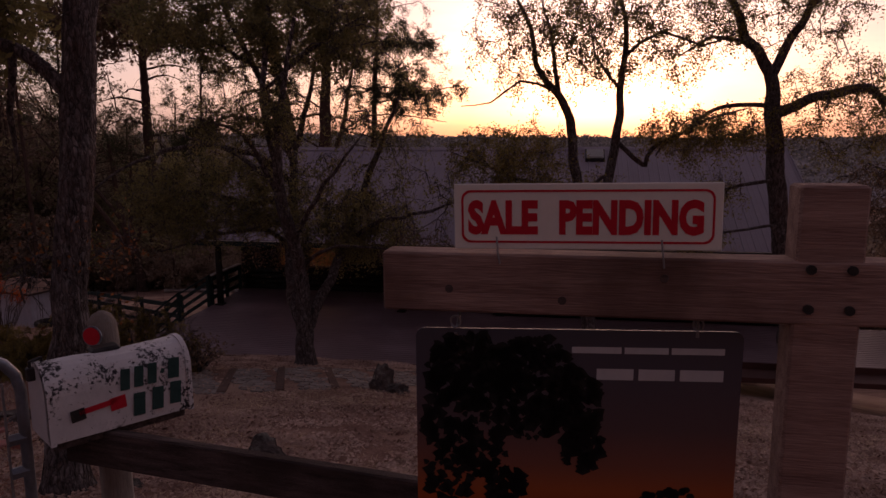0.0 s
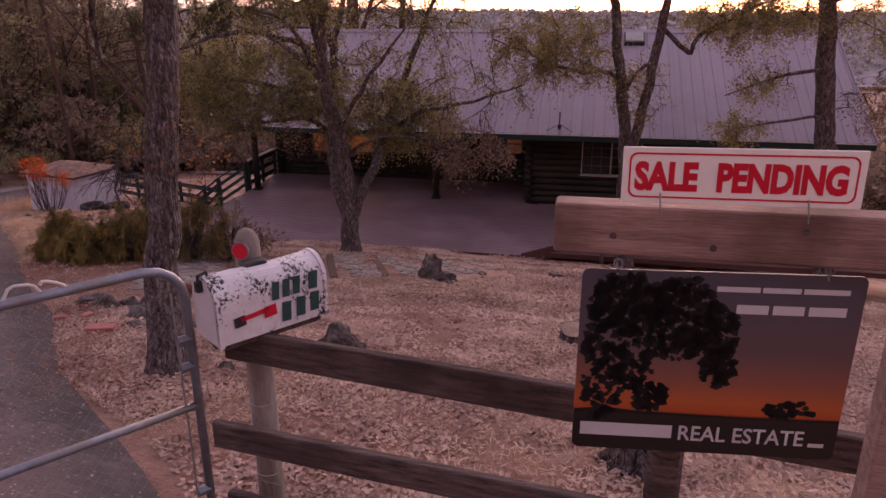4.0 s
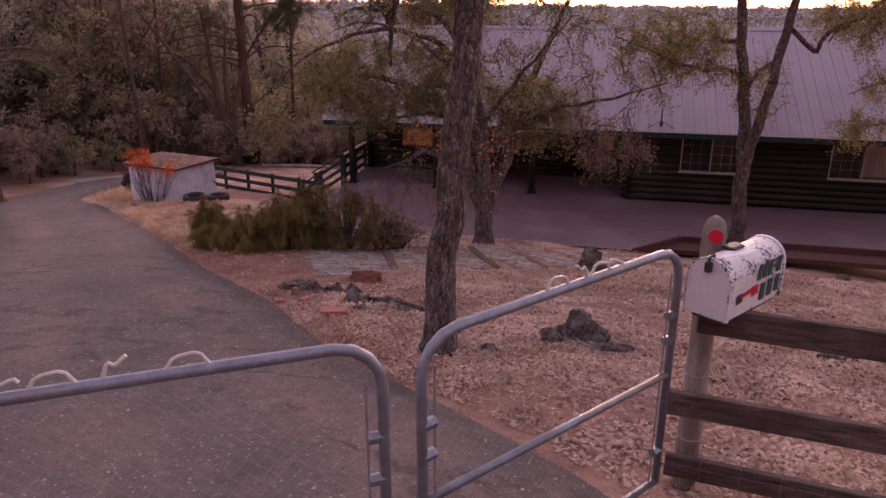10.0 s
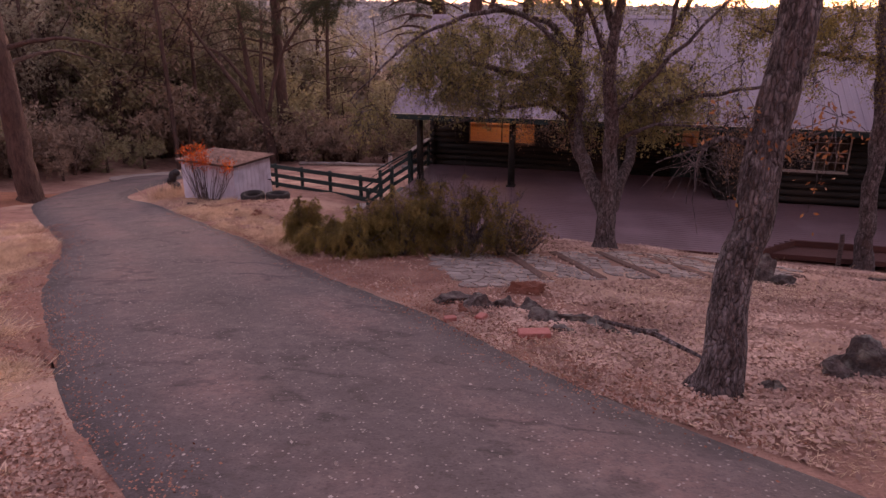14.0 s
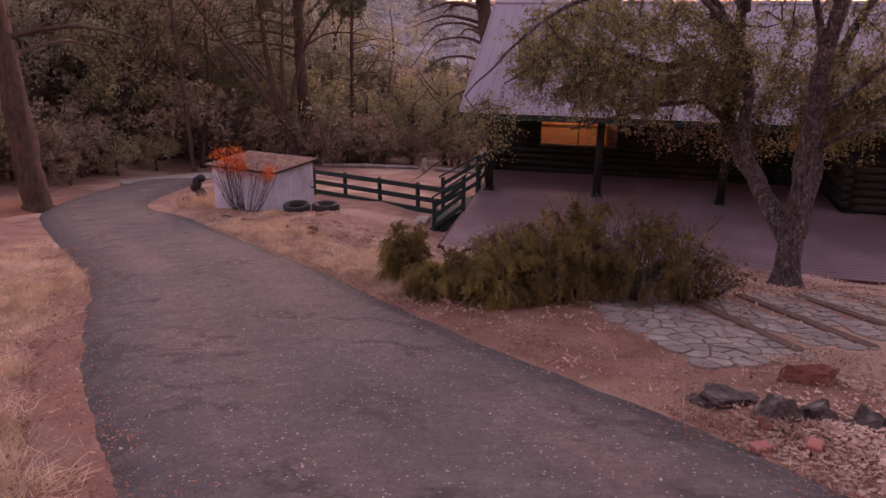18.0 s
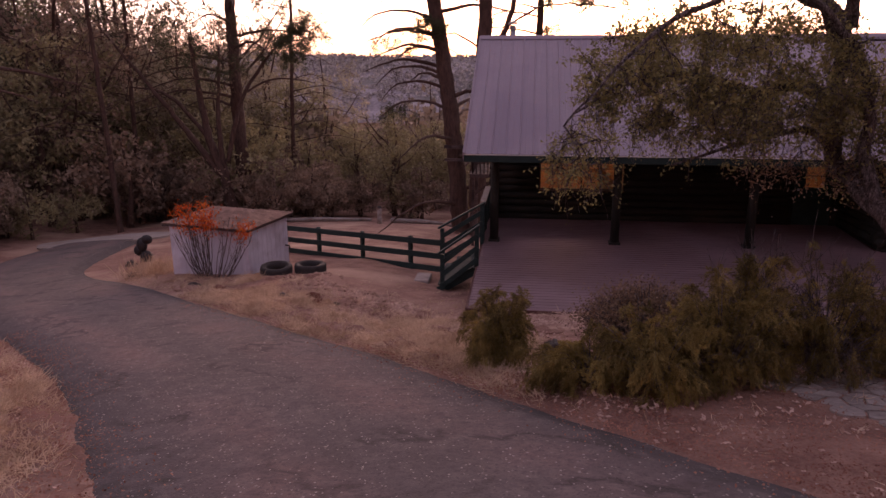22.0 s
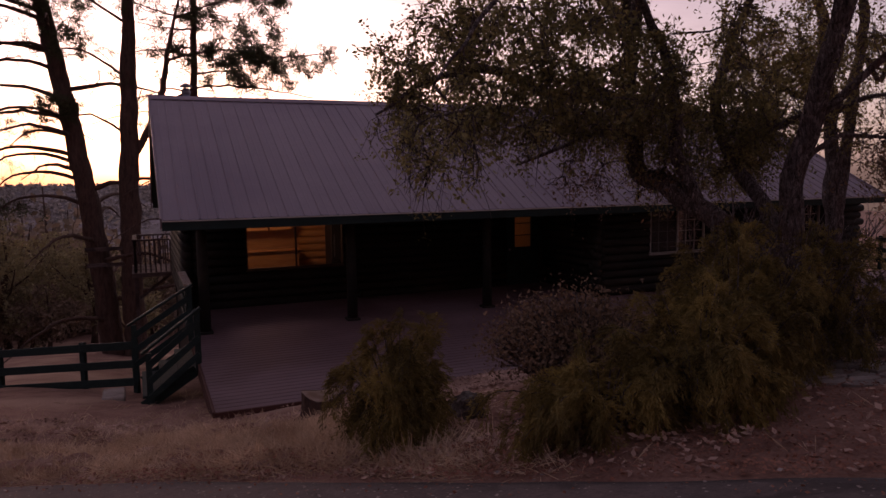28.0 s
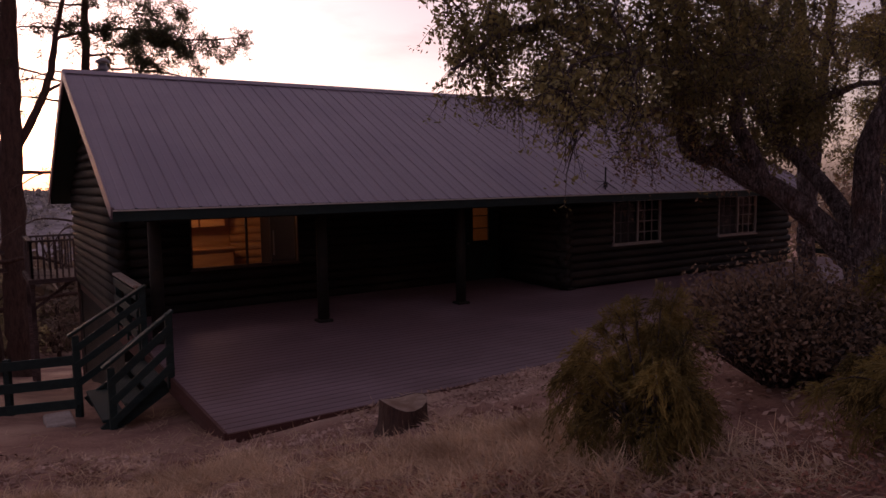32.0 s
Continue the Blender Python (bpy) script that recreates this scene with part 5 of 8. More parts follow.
def outline_ring(w, h, r, t, k=6):
    def rr(w, h, r):
        return [(sx * (w / 2 - r) + r * math.cos(a0 + i * math.pi / 2 / k), sz * (h / 2 - r) + r * math.sin(a0 + i * math.pi / 2 / k)) for sx, sz, a0 in ((1, 1, 0), (-1, 1, math.pi / 2), (-1, -1, math.pi), (1, -1, 1.5 * math.pi)) for i in range(k + 1)]
    return rr(w, h, r), rr(w - 2 * t, h - 2 * t, r - t * 0.6)


o, i2 = outline_ring(0.575, 0.125, 0.022, 0.005)
q = len(o)
mb = MB().add([tuple(RC + TILT_R @ Vector((x, -0.0042, z))) for x, z in o + i2], [(j, (j + 1) % q, q + (j + 1) % q, q + j) for j in range(q)])
part("border", mb, MAT["red_paint"], rider, "thin red border line")


def lettering(text, height, mat, parent, origin, m, width=None, bold=0.0, align="LEFT"):
    """Words as flat mesh letters in the built-in font."""
    cu = bpy.data.curves.new("lettering", "FONT")
    cu.body, cu.size, cu.align_x, cu.offset = text, height / 0.69, align, bold
    cu.resolution_u = 3
    ob = bpy.data.objects.new("lettering", cu)
    scene.collection.objects.link(ob)
    bpy.context.view_layer.update()
    me = bpy.data.meshes.new_from_object(ob)
    bpy.data.objects.remove(ob)
    xs = [v.co.x for v in me.vertices]
    k = width / (max(xs) - min(xs)) if width else 1.0
    for v in me.vertices:
        p = Vector(((v.co.x - (min(xs) if width else 0)) * k, 0, v.co.y))
        v.co = Vector(origin) + m @ p
    me.materials.clear()
    me.materials.append(mat)
    out = new("lettering", me)
    out.parent = parent
    out.matrix_parent_inverse = parent.matrix_basis.inverted()
    return out


lettering("SALE", 0.071, MAT["red_paint"], rider, RC + TILT_R @ Vector((-0.272, -0.0045, -0.037)), TILT_R, 0.165, 0.0052)
lettering("PENDING", 0.071, MAT["red_paint"], rider, RC + TILT_R @ Vector((-0.058, -0.0045, -0.037)), TILT_R, 0.322, 0.0052)
for x in (-0.505, -0.13):
    part("tie_wire", MB().tube([(x, 1.906, 2.30), (x + 0.004, 1.900, 2.26), (x + 0.008, 1.906, 2.235)], 0.0025, 5), MAT["wire"], rider)

PC = Vector((-0.313, 1.93, 1.78))
PY = math.atan2(0.078, 0.77)
PM = Matrix.Rotation(PY, 3, "Z") @ Matrix.Rotation(radians(1.0), 3, "X")
panel = thing("hanging_sign", (PC.x, PC.y, 2.08), "black-edged sign panel with a printed sunset and white lettering", "sign")


def sunset():
    m = bpy.data.materials.new("printed_sunset")
    m.use_nodes = True
    n, l = m.node_tree.nodes, m.node_tree.links
    co = n.new("ShaderNodeTexCoord")
    sx = n.new("ShaderNodeSeparateXYZ")
    l.new(co.outputs["Generated"], sx.inputs["Vector"])
    rp = n.new("ShaderNodeValToRGB")
    stops = [(0.0, (0.012, 0.01, 0.01)), (0.22, (0.014, 0.01, 0.01)), (0.235, (0.42, 0.08, 0.016)), (0.30, (0.46, 0.11, 0.028)), (0.42, (0.25, 0.09, 0.06)), (0.58, (0.125, 0.077, 0.082)), (0.8, (0.085, 0.074, 0.096)), (1.0, (0.066, 0.062, 0.081))]
    e = rp.color_ramp.elements
    e[0].position, e[0].color = stops[0][0], (*stops[0][1], 1)
    e[1].position, e[1].color = stops[-1][0], (*stops[-1][1], 1)
    for p, c in stops[1:-1]:
        k = e.new(p)
        k.color = (*c, 1)
    l.new(sx.outputs["Z"], rp.inputs["Fac"])
    gr = n.new("ShaderNodeVectorMath")
    gr.operation = "DISTANCE"
    gr.inputs[1].default_value = (0.83, 0.5, 0.24)
    l.new(co.outputs["Generated"], gr.inputs[0])
    mr = n.new("ShaderNodeMapRange")
    mr.inputs["From Min"].default_value, mr.inputs["From Max"].default_value = 0.22, 0.0
    l.new(gr.outputs["Value"], mr.inputs["Value"])
    gt = n.new("ShaderNodeMath")
    gt.operation = "GREATER_THAN"
    gt.inputs[1].default_value = 0.225
    l.new(sx.outputs["Z"], gt.inputs[0])
    mu = n.new("ShaderNodeMath")
    mu.operation = "MULTIPLY"
    l.new(mr.outputs["Result"], mu.inputs[0])
    l.new(gt.outputs[0], mu.inputs[1])
    mx = n.new("ShaderNodeMix")
    mx.data_type = "RGBA"
    mx.inputs["B"].default_value = (0.75, 0.26, 0.02, 1)
    l.new(rp.outputs["Color"], mx.inputs["A"])
    l.new(mu.outputs[0], mx.inputs["Factor"])
    l.new(mx.outputs["Result"], n["Principled BSDF"].inputs["Base Color"])
    n["Principled BSDF"].inputs["Roughness"].default_value = 0.4
    return m


PW, PH = 0.775, 0.595
o, _ = outline_ring(PW, PH, 0.022, 0.005)
me = MB().prism(o, -0.003, 0.003)
pl = new("panel", mesh_of("panel", MB().add([(x, z, y) for x, y, z in me.v], me.f), sunset()))
pl.parent = panel
pl.matrix_parent_inverse = panel.matrix_basis.inverted()
pl.matrix_basis = Matrix.Translation(PC) @ PM.to_4x4()


def on_panel(name, polys, mat, label="", y=-0.0045):
    mb = MB()
    for poly in polys:
        mb.add([tuple(PC + PM @ Vector((x, y, z))) for x, z in poly], [tuple(range(len(poly)))])
    return part(name, mb, mat, panel, label)


rnd = random.Random(11)
polys = []
for cx, cz, rx, rz, cnt in ((-0.25, 0.19, 0.11, 0.10, 240), (-0.10, 0.15, 0.10, 0.13, 260), (0.0, 0.10, 0.06, 0.10, 110), (-0.22, 0.02, 0.06, 0.12, 90), (-0.31, 0.0, 0.06, 0.2, 160), (-0.17, -0.10, 0.05, 0.05, 60), (0.02, 0.0, 0.05, 0.06, 60)):
    for _ in range(cnt):
        a, r = rnd.random() * 6.28, math.sqrt(rnd.random())
        x, z = cx + rx * r * math.cos(a), cz + rz * r * math.sin(a)
        s = 0.008 + 0.016 * rnd.random()
        if abs(x) < PW / 2 - 0.01 and abs(z) < PH / 2 - 0.01:
            a0 = rnd.random() * 6
            polys.append([(max(-PW / 2 + 0.004, x + s * (0.7 + 0.3 * math.cos(3 * b)) * math.cos(b + a0)), min(PH / 2 - 0.004, z + s * math.sin(b + a0) * 0.8)) for b in [i * 1.047 for i in range(6)]])
polys.append([(-0.385, -0.16), (-0.30, -0.15), (-0.2, -0.158), (0.1, -0.165), (0.3, -0.163), (0.385, -0.16), (0.385, -0.17), (-0.385, -0.17)])
for _ in range(60):
    a, r = rnd.random() * 6.28, math.sqrt(rnd.random())
    x, z = 0.24 + 0.07 * r * math.cos(a), -0.135 + 0.035 * r * math.sin(a)
    polys.append([(x + 0.011 * math.cos(b), z + 0.009 * math.sin(b)) for b in [i * 1.047 for i in range(6)]])
on_panel("tree_print", polys, MAT["black"], "black printed oak silhouette")
bars = [[(x, z) for x, z in ((a, c), (b, c), (b, d2), (a, d2))] for a, b, c, d2 in ((-0.012, 0.105, 0.240, 0.256), (0.112, 0.215, 0.240, 0.256), (0.222, 0.345, 0.240, 0.256), (0.048, 0.135, 0.174, 0.202), (0.147, 0.232, 0.174, 0.202), (0.244, 0.345, 0.174, 0.202))]
for i, b in enumerate(bars):
    on_panel("print_bar", [b], MAT["print_white"])
bars = [[(-0.365, -0.25), (-0.09, -0.25), (-0.09, -0.205), (-0.365, -0.205)]]
on_panel("print_bar", bars, MAT["print_white"], "plain bar for a name")
on_panel("print_bar", [[(0.31, -0.256), (0.355, -0.256), (0.355, -0.243), (0.31, -0.243)]], MAT["print_white"])
lettering("REAL ESTATE", 0.05, MAT["print_white"], panel, PC + PM @ Vector((-0.07, -0.005, -0.253)), PM, 0.365, 0.001)
for x, xa in ((-0.29, -0.605), (0.28, -0.04)):
    p = PC + PM @ Vector((x, 0, PH / 2 - 0.015))
    part("eye_bolt", MB().tube([(p.x, p.y - 0.005, p.z), (p.x, 1.955, 2.095), (p.x, 1.955, 2.13)], 0.004, 6), MAT["steel"], panel)
    part("ring", MB().tube([(p.x + 0.012 * math.cos(a), p.y - 0.006, 2.095 + 0.014 * math.sin(a)) for a in [i * 0.63 for i in range(11)]], 0.003, 5), MAT["steel"], panel)


# ---- shed corner: pump house, tyres, fence, bollard ----
SA, SB = Vector((-18.56, 19.42, -3.6)), Vector((-16.36, 18.98, -3.42))
sx = (SB - SA).normalized()
sx.z = 0
sx.normalize()
sy = Vector((-sx.y, sx.x, 0))
SW, SD, SZ0, SZ1 = 2.12, 1.75, -3.75, -2.26
shed = thing("pump_shed", (SA.x, SA.y, -3.6), "small pale lavender board shed with a brown shingled roof", "shed")


def sh(u, v, z):
    p = SA + sx * u + sy * v
    return Vector((p.x, p.y, z))


part("core", MB().prism([(0.03, 0.03), (SW - 0.03, 0.03), (SW - 0.03, SD - 0.03), (0.03, SD - 0.03)], SZ0, SZ1, Matrix(((sx.x, sy.x, 0, SA.x), (sx.y, sy.y, 0, SA.y), (0, 0, 1, 0), (0, 0, 0, 1)))), MAT["shed"], shed)
YAW = math.atan2(sx.y, sx.x)
for i in range(11):
    c = sh(SW * (i + 0.5) / 11, 0.012, (SZ0 + SZ1) / 2)
    part("wall_board", rot_box(MB(), c, (SW / 11 - 0.006, 0.03, SZ1 - SZ0), YAW, 0.003), MAT["shed"], shed)
for i in range(9):
    c = sh(SW - 0.012, SD * (i + 0.5) / 9, (SZ0 + SZ1) / 2)
    part("wall_board", rot_box(MB(), c, (0.03, SD / 9 - 0.008, SZ1 - SZ0), YAW, 0.003), MAT["shed"], shed)
roofp = part("roof", MB().add([tuple(sh(-0.12, -0.12, SZ1)), tuple(sh(SW + 0.12, -0.12, SZ1)), tuple(sh(SW + 0.12, SD + 0.12, SZ1)), tuple(sh(-0.12, SD + 0.12, SZ1)), tuple(sh(SW * 0.3, SD / 2, SZ1 + 0.26)), tuple(sh(SW * 0.75, SD / 2, SZ1 + 0.26))], [(0, 1, 5, 4), (1, 2, 5), (2, 3, 4, 5), (3, 0, 4), (3, 2, 1, 0)]), MAT["shingle"], shed, "low hipped roof of brown shingles")
for row in range(6):
    f0, f1 = row / 6, (row + 1) / 6 + 0.03
    for i in range(10):
        pts = []
        for f in (f0, min(f1, 1.0)):
            a, b = sh(-0.13, -0.13, SZ1).lerp(sh(SW * 0.3, SD / 2, SZ1 + 0.26), f), sh(SW + 0.13, -0.13, SZ1).lerp(sh(SW * 0.75, SD / 2, SZ1 + 0.26), f)
            for g in (i / 10 + 0.004, (i + 1) / 10 - 0.004):
                pts.append(tuple(a.lerp(b, g) + Vector((0, 0, 0.018 if f == f0 else 0.006))))
        part("shingle", MB().add(pts, [(0, 1, 3, 2)]).add([(p[0], p[1], p[2] - 0.012) for p in pts], [(0, 2, 3, 1)]), MAT["shingle"], roofp)
        pts = []
        for f in (f0, min(f1, 1.0)):
            a, b = sh(SW + 0.13, -0.13, SZ1).lerp(sh(SW * 0.75, SD / 2, SZ1 + 0.26), f), sh(SW + 0.13, SD + 0.13, SZ1).lerp(sh(SW * 0.75, SD / 2, SZ1 + 0.26), f)
            for g in (i / 10 + 0.004, (i + 1) / 10 - 0.004):
                pts.append(tuple(a.lerp(b, g) + Vector((0, 0, 0.018 if f == f0 else 0.006))))
        if row < 5:
            part("shingle", MB().add(pts, [(0, 1, 3, 2)]), MAT["shingle"], roofp)
part("eave_board", MB().bar(sh(-0.12, -0.1, SZ1 - 0.03), sh(SW + 0.12, -0.1, SZ1 - 0.03), 0.025, 0.06), MAT["rail"], shed)
part("eave_board", MB().bar(sh(SW + 0.1, -0.12, SZ1 - 0.03), sh(SW + 0.1, SD + 0.12, SZ1 - 0.03), 0.025, 0.06), MAT["rail"], shed)
part("tap", MB().tube([tuple(sh(SW, SD - 0.15, -3.05)), tuple(sh(SW + 0.12, SD - 0.15, -3.05)), tuple(sh(SW + 0.13, SD - 0.15, -3.14))], 0.02, 8), MAT["dark_metal"], shed, "dark wall tap")


def tyre(x, y, z, r, tilt):
    t = thing("old_tyre", (x, y, z), "old black tyre lying flat in the dirt", "tyre", "old tyres")
    prof = [(r * 0.62, -0.09), (r * 0.8, -0.11), (r * 0.96, -0.1), (r, -0.06), (r, 0.06), (r * 0.96, 0.1), (r * 0.8, 0.11), (r * 0.62, 0.09), (r * 0.58, 0.0)]
    mb = MB()
    k = 28
    m = Matrix.Rotation(tilt, 3, "X")
    for i in range(k):
        a = 2 * math.pi * i / k
        for pr, pz in prof:
            g = 0.985 if (i % 2 and pr >= r * 0.96) else 1.0
            p = m @ Vector((pr * g * math.cos(a), pr * g * math.sin(a), pz))
            mb.v.append((x + p.x, y + p.y, z + 0.11 + p.z))
    q = len(prof)
    mb.f = [(i * q + j, ((i + 1) % k) * q + j, ((i + 1) % k) * q + (j + 1) % q, i * q + (j + 1) % q) for i in range(k) for j in range(q)]
    part("tread", mb, MAT["rubber"], t, soft=True)


tyre(-15.75, 18.75, ground(-15.7, 18.75) - 0.02, 0.36, 0.06)
tyre(-15.02, 18.95, ground(-15.0, 18.95) - 0.02, 0.36, -0.04)

gf = thing("green_fence", (-14, 21.2, -3.9), "dark green three-board ranch fence behind the shed", "fence")
FA, FB = Vector((-12.16, 20.2, 0)), Vector((-15.86, 22.43, 0))
fd = (FB - FA).normalized()
spots = [0.0, 1.0, 2.65, 4.32, 6.0, 7.7, 9.4]
for s in spots:
    p = FA + fd * s
    zt = -2.70 - 0.082 * s
    part("post", MB().box((p.x, p.y, zt - 0.55), (0.09, 0.09, 1.15), Matrix.Rotation(math.atan2(fd.y, fd.x), 3, "Z"), 0.006), MAT["green_wood"], gf)
for dz in (0.07, 0.40, 0.72):
    for s0, s1 in zip(spots, spots[1:]):
        a, b = FA + fd * s0, FA + fd * s1
        part("board", MB().bar((a.x - 0.03, a.y - 0.05, -2.70 - 0.082 * s0 - dz), (b.x - 0.03, b.y - 0.05, -2.70 - 0.082 * s1 - dz), 0.028, 0.14, 0.004), MAT["green_wood"], gf)

bol = thing("bollard_light", (-16.95, 35.46, -6.0), "short pale wooden bollard with a dark cap", "bollard")
part("shaft", MB().tube([(-16.95, 35.46, -6.25), (-16.95, 35.46, -5.32)], [0.11, 0.1], 12), MAT["pale_post"], bol, soft=True)
part("cap", MB().tube([(-16.95, 35.46, -5.32), (-16.95, 35.46, -5.22)], [0.11, 0.09], 12), MAT["rail"], bol)
for a, b in (((-22.5, 36.0), (-17.6, 36.6)), ((-16.6, 36.4), (-13.2, 35.8))):
    single("border_log", MB().tube([(a[0], a[1], ground(*a) + 0.1), ((a[0] + b[0]) / 2, (a[1] + b[1]) / 2 + 0.05, ground((a[0] + b[0]) / 2, (a[1] + b[1]) / 2) + 0.1), (b[0], b[1], ground(*b) + 0.1)], [0.11, 0.1, 0.08], 9), MAT["pole"], "grey log laid as a border on the bare ground", "log", "border logs", soft=True)

# dark carved shape on a block by the drive
mb = MB()
bx, by, bz = -21.1, 22.48, ground(-21.1, 22.48)
m = pose(bx, by, bz)
for (px, py, pz, rx, ry, rz) in ((0.0, 0, 0.5, 0.16, 0.13, 0.22), (0.16, 0, 0.66, 0.17, 0.12, 0.14), (-0.12, 0, 0.33, 0.14, 0.12, 0.16), (0.1, 0, 0.12, 0.2, 0.16, 0.22)):
    ring0 = len(mb.v)
    for i in range(7):
        t = math.pi * i / 6
        for j in range(10):
            a = 2 * math.pi * j / 10
            mb.v.append((bx + px + rx * math.sin(t) * math.cos(a), by + py + ry * math.sin(t) * math.sin(a), bz + pz + rz * math.cos(t)))
    mb.f += [(ring0 + i * 10 + j, ring0 + (i + 1) * 10 + j, ring0 + (i + 1) * 10 + (j + 1) % 10, ring0 + i * 10 + (j + 1) % 10) for i in range(6) for j in range(10)]
single("yard_carving", mb, MAT["dark_metal"], "dark carved yard figure leaning beside the drive", "carving", soft=True)


# ---- stones, stumps, path ----
def stone(name, x, y, sx_, sy_, sz_, mat, label, cat="rock", group="", seed=0, sink=0.3):
    """A broken, angular rock: a ball cut by random planes, roughened."""
    rnd = random.Random(seed * 7 + 1)
    z0, yaw = terrain(x, y), rnd.uniform(-0.6, 0.6)
    cuts = []
    for _ in range(15):
        a, c = rnd.uniform(0, 6.28), rnd.uniform(-0.3, 1.0)
        q = math.sqrt(max(1 - c * c, 0))
        cuts.append((Vector((q * math.cos(a), q * math.sin(a), c)), rnd.uniform(0.42, 0.85)))
    bm = bmesh.new()
    bmesh.ops.create_icosphere(bm, subdivisions=4, radius=1.0)
    for v in bm.verts:
        p = v.co.copy()
        for n, d in cuts:
            over = p.dot(n) - d
            if over > 0:
                p -= n * over
        p *= 1 + 0.30 * noise.noise(p * 2.2 + Vector((seed, 0, 0))) + 0.16 * noise.noise(p * 5.0 + Vector((0, seed, 0))) - 0.12 * abs(noise.noise(p * 9.0 + Vector((0, seed, 3)))) + 0.05 * noise.noise(p * 19.0)
        p = Vector((p.x * sx_, p.y * sy_, max(p.z, -0.5) * sz_))
        v.co = (x + p.x * math.cos(yaw) - p.y * math.sin(yaw), y + p.x * math.sin(yaw) + p.y * math.cos(yaw), z0 + p.z + sz_ * (0.45 - sink))
    mb = MB()
    bm.verts.index_update()
    mb.v = [tuple(v.co) for v in bm.verts]
    mb.f = [tuple(v.index for v in f.verts) for f in bm.faces]
    bm.free()
    return single(name, mb, MAT[mat], label, cat, group)


ROCKS = [(-6.75, 7.25, 0.36, 0.26, 0.10, "rock"), (-6.42, 7.05, 0.2, 0.17, 0.2, "rock"), (-6.12, 7.12, 0.19, 0.14, 0.14, "rock"), (-6.05, 7.95, 0.32, 0.16, 0.15, "red_rock"), (-5.86, 7.0, 0.2, 0.16, 0.12, "rock"), (-5.68, 6.62, 0.34, 0.24, 0.13, "rock"), (-5.32, 6.68, 0.26, 0.14, 0.12, "rock"), (-5.08, 6.52, 0.3, 0.16, 0.08, "rock"), (-6.55, 6.8, 0.1, 0.09, 0.08, "red_rock"), (-5.45, 6.25, 0.2, 0.13, 0.06, "rock"), (-4.72, 6.45, 0.2, 0.12, 0.07, "rock"), (-3.78, 5.15, 0.11, 0.08, 0.08, "rock"),
         (-2.95, 5.75, 0.3, 0.22, 0.27, "rock"), (-2.6, 5.45, 0.36, 0.18, 0.13, "rock"), (-3.2, 5.6, 0.22, 0.17, 0.14, "rock"), (-3.02, 10.0, 0.26, 0.22, 0.32, "rock"), (-2.75, 9.85, 0.2, 0.15, 0.14, "rock"), (-0.05, 5.85, 0.16, 0.14, 0.16, "red_rock"), (-0.62, 5.95, 0.2, 0.09, 0.06, "rock"), (-0.35, 6.05, 0.12, 0.1, 0.08, "rock"), (-2.55, 2.35, 0.13, 0.11, 0.1, "rock"),
         (-13.75, 15.2, 0.2, 0.15, 0.15, "red_rock"), (-13.95, 15.75, 0.2, 0.16, 0.1, "red_rock"), (-14.5, 15.7, 0.2, 0.14, 0.1, "rock"), (-13.5, 15.6, 0.13, 0.1, 0.07, "rock"), (-17.2, 17.7, 0.2, 0.16, 0.1, "rock"), (-16.4, 17.2, 0.22, 0.16, 0.09, "red_rock"), (-20.9, 21.5, 0.2, 0.16, 0.14, "rock"), (-19.6, 19.6, 0.24, 0.2, 0.1, "rock"), (-21.8, 30.3, 0.5, 0.35, 0.2, "rock"), (-1.1, 11.2, 0.2, 0.14, 0.08, "rock"), (1.6, 13.1, 0.2, 0.14, 0.1, "rock"), (2.4, 13.9, 0.22, 0.16, 0.1, "rock"), (-9.83, 11.35, 0.24, 0.17, 0.18, "rock")]
for i, (x, y, a, b, c, m) in enumerate(ROCKS):
    stone("rock" if m == "rock" else "red_rock", x, y, min(a, 0.34), b * 0.95, c * 1.15, m, ("grey lichen-flecked rock" if m == "rock" else "rust-red rock") + " half sunk in the leaf litter", "rock", "garden rocks", i + 1)
for i, (x, y, yaw) in enumerate(((-5.68, 5.98, 0.3), (-6.3, 6.55, 1.2), (-6.62, 6.5, 0.5))):
    mb = MB()
    rot_box(mb, (x, y, terrain(x, y) + 0.03), (0.30 if i == 0 else 0.13, 0.13 if i == 0 else 0.09, 0.06), yaw, 0.008)
    single("brick", mb, MAT["brick"], "faded pink brick lying in the leaf litter", "brick", "loose bricks")


def stump(x, y, r, h, seed, label, mat="bark"):
    s = thing("tree_stump", (x, y, terrain(x, y)), label, "stump", "tree stumps")
    z = terrain(x, y)
    rnd = random.Random(seed)
    mb = MB()
    n = 16
    prof = [(1.25, -0.1), (1.08, 0.15), (1.0, 0.6), (0.99, 1.0)]
    for k, f in prof:
        for j in range(n):
            a = 2 * math.pi * j / n
            q = r * k * (1 + 0.16 * noise.noise((math.cos(a) * 1.5, math.sin(a) * 1.5, seed)))
            mb.v.append((x + q * math.cos(a), y + q * math.sin(a), z + h * f + (0.12 * h * math.sin(a * 2 + seed) if f == 1.0 else 0)))
    mb.f = [(i * n + j, i * n + (j + 1) % n, (i + 1) * n + (j + 1) % n, (i + 1) * n + j) for i in range(3) for j in range(n)]
    part("bark", mb, MAT[mat], s, soft=True)
    top = [(vx, vy, vz - 0.004) for vx, vy, vz in mb.v[-n:]]
    part("cut_face", MB().add(top + [(x, y, z + h * 1.0)], [(j, (j + 1) % n, n) for j in range(n)]), MAT["cut_wood"], s, "pale sawn face")


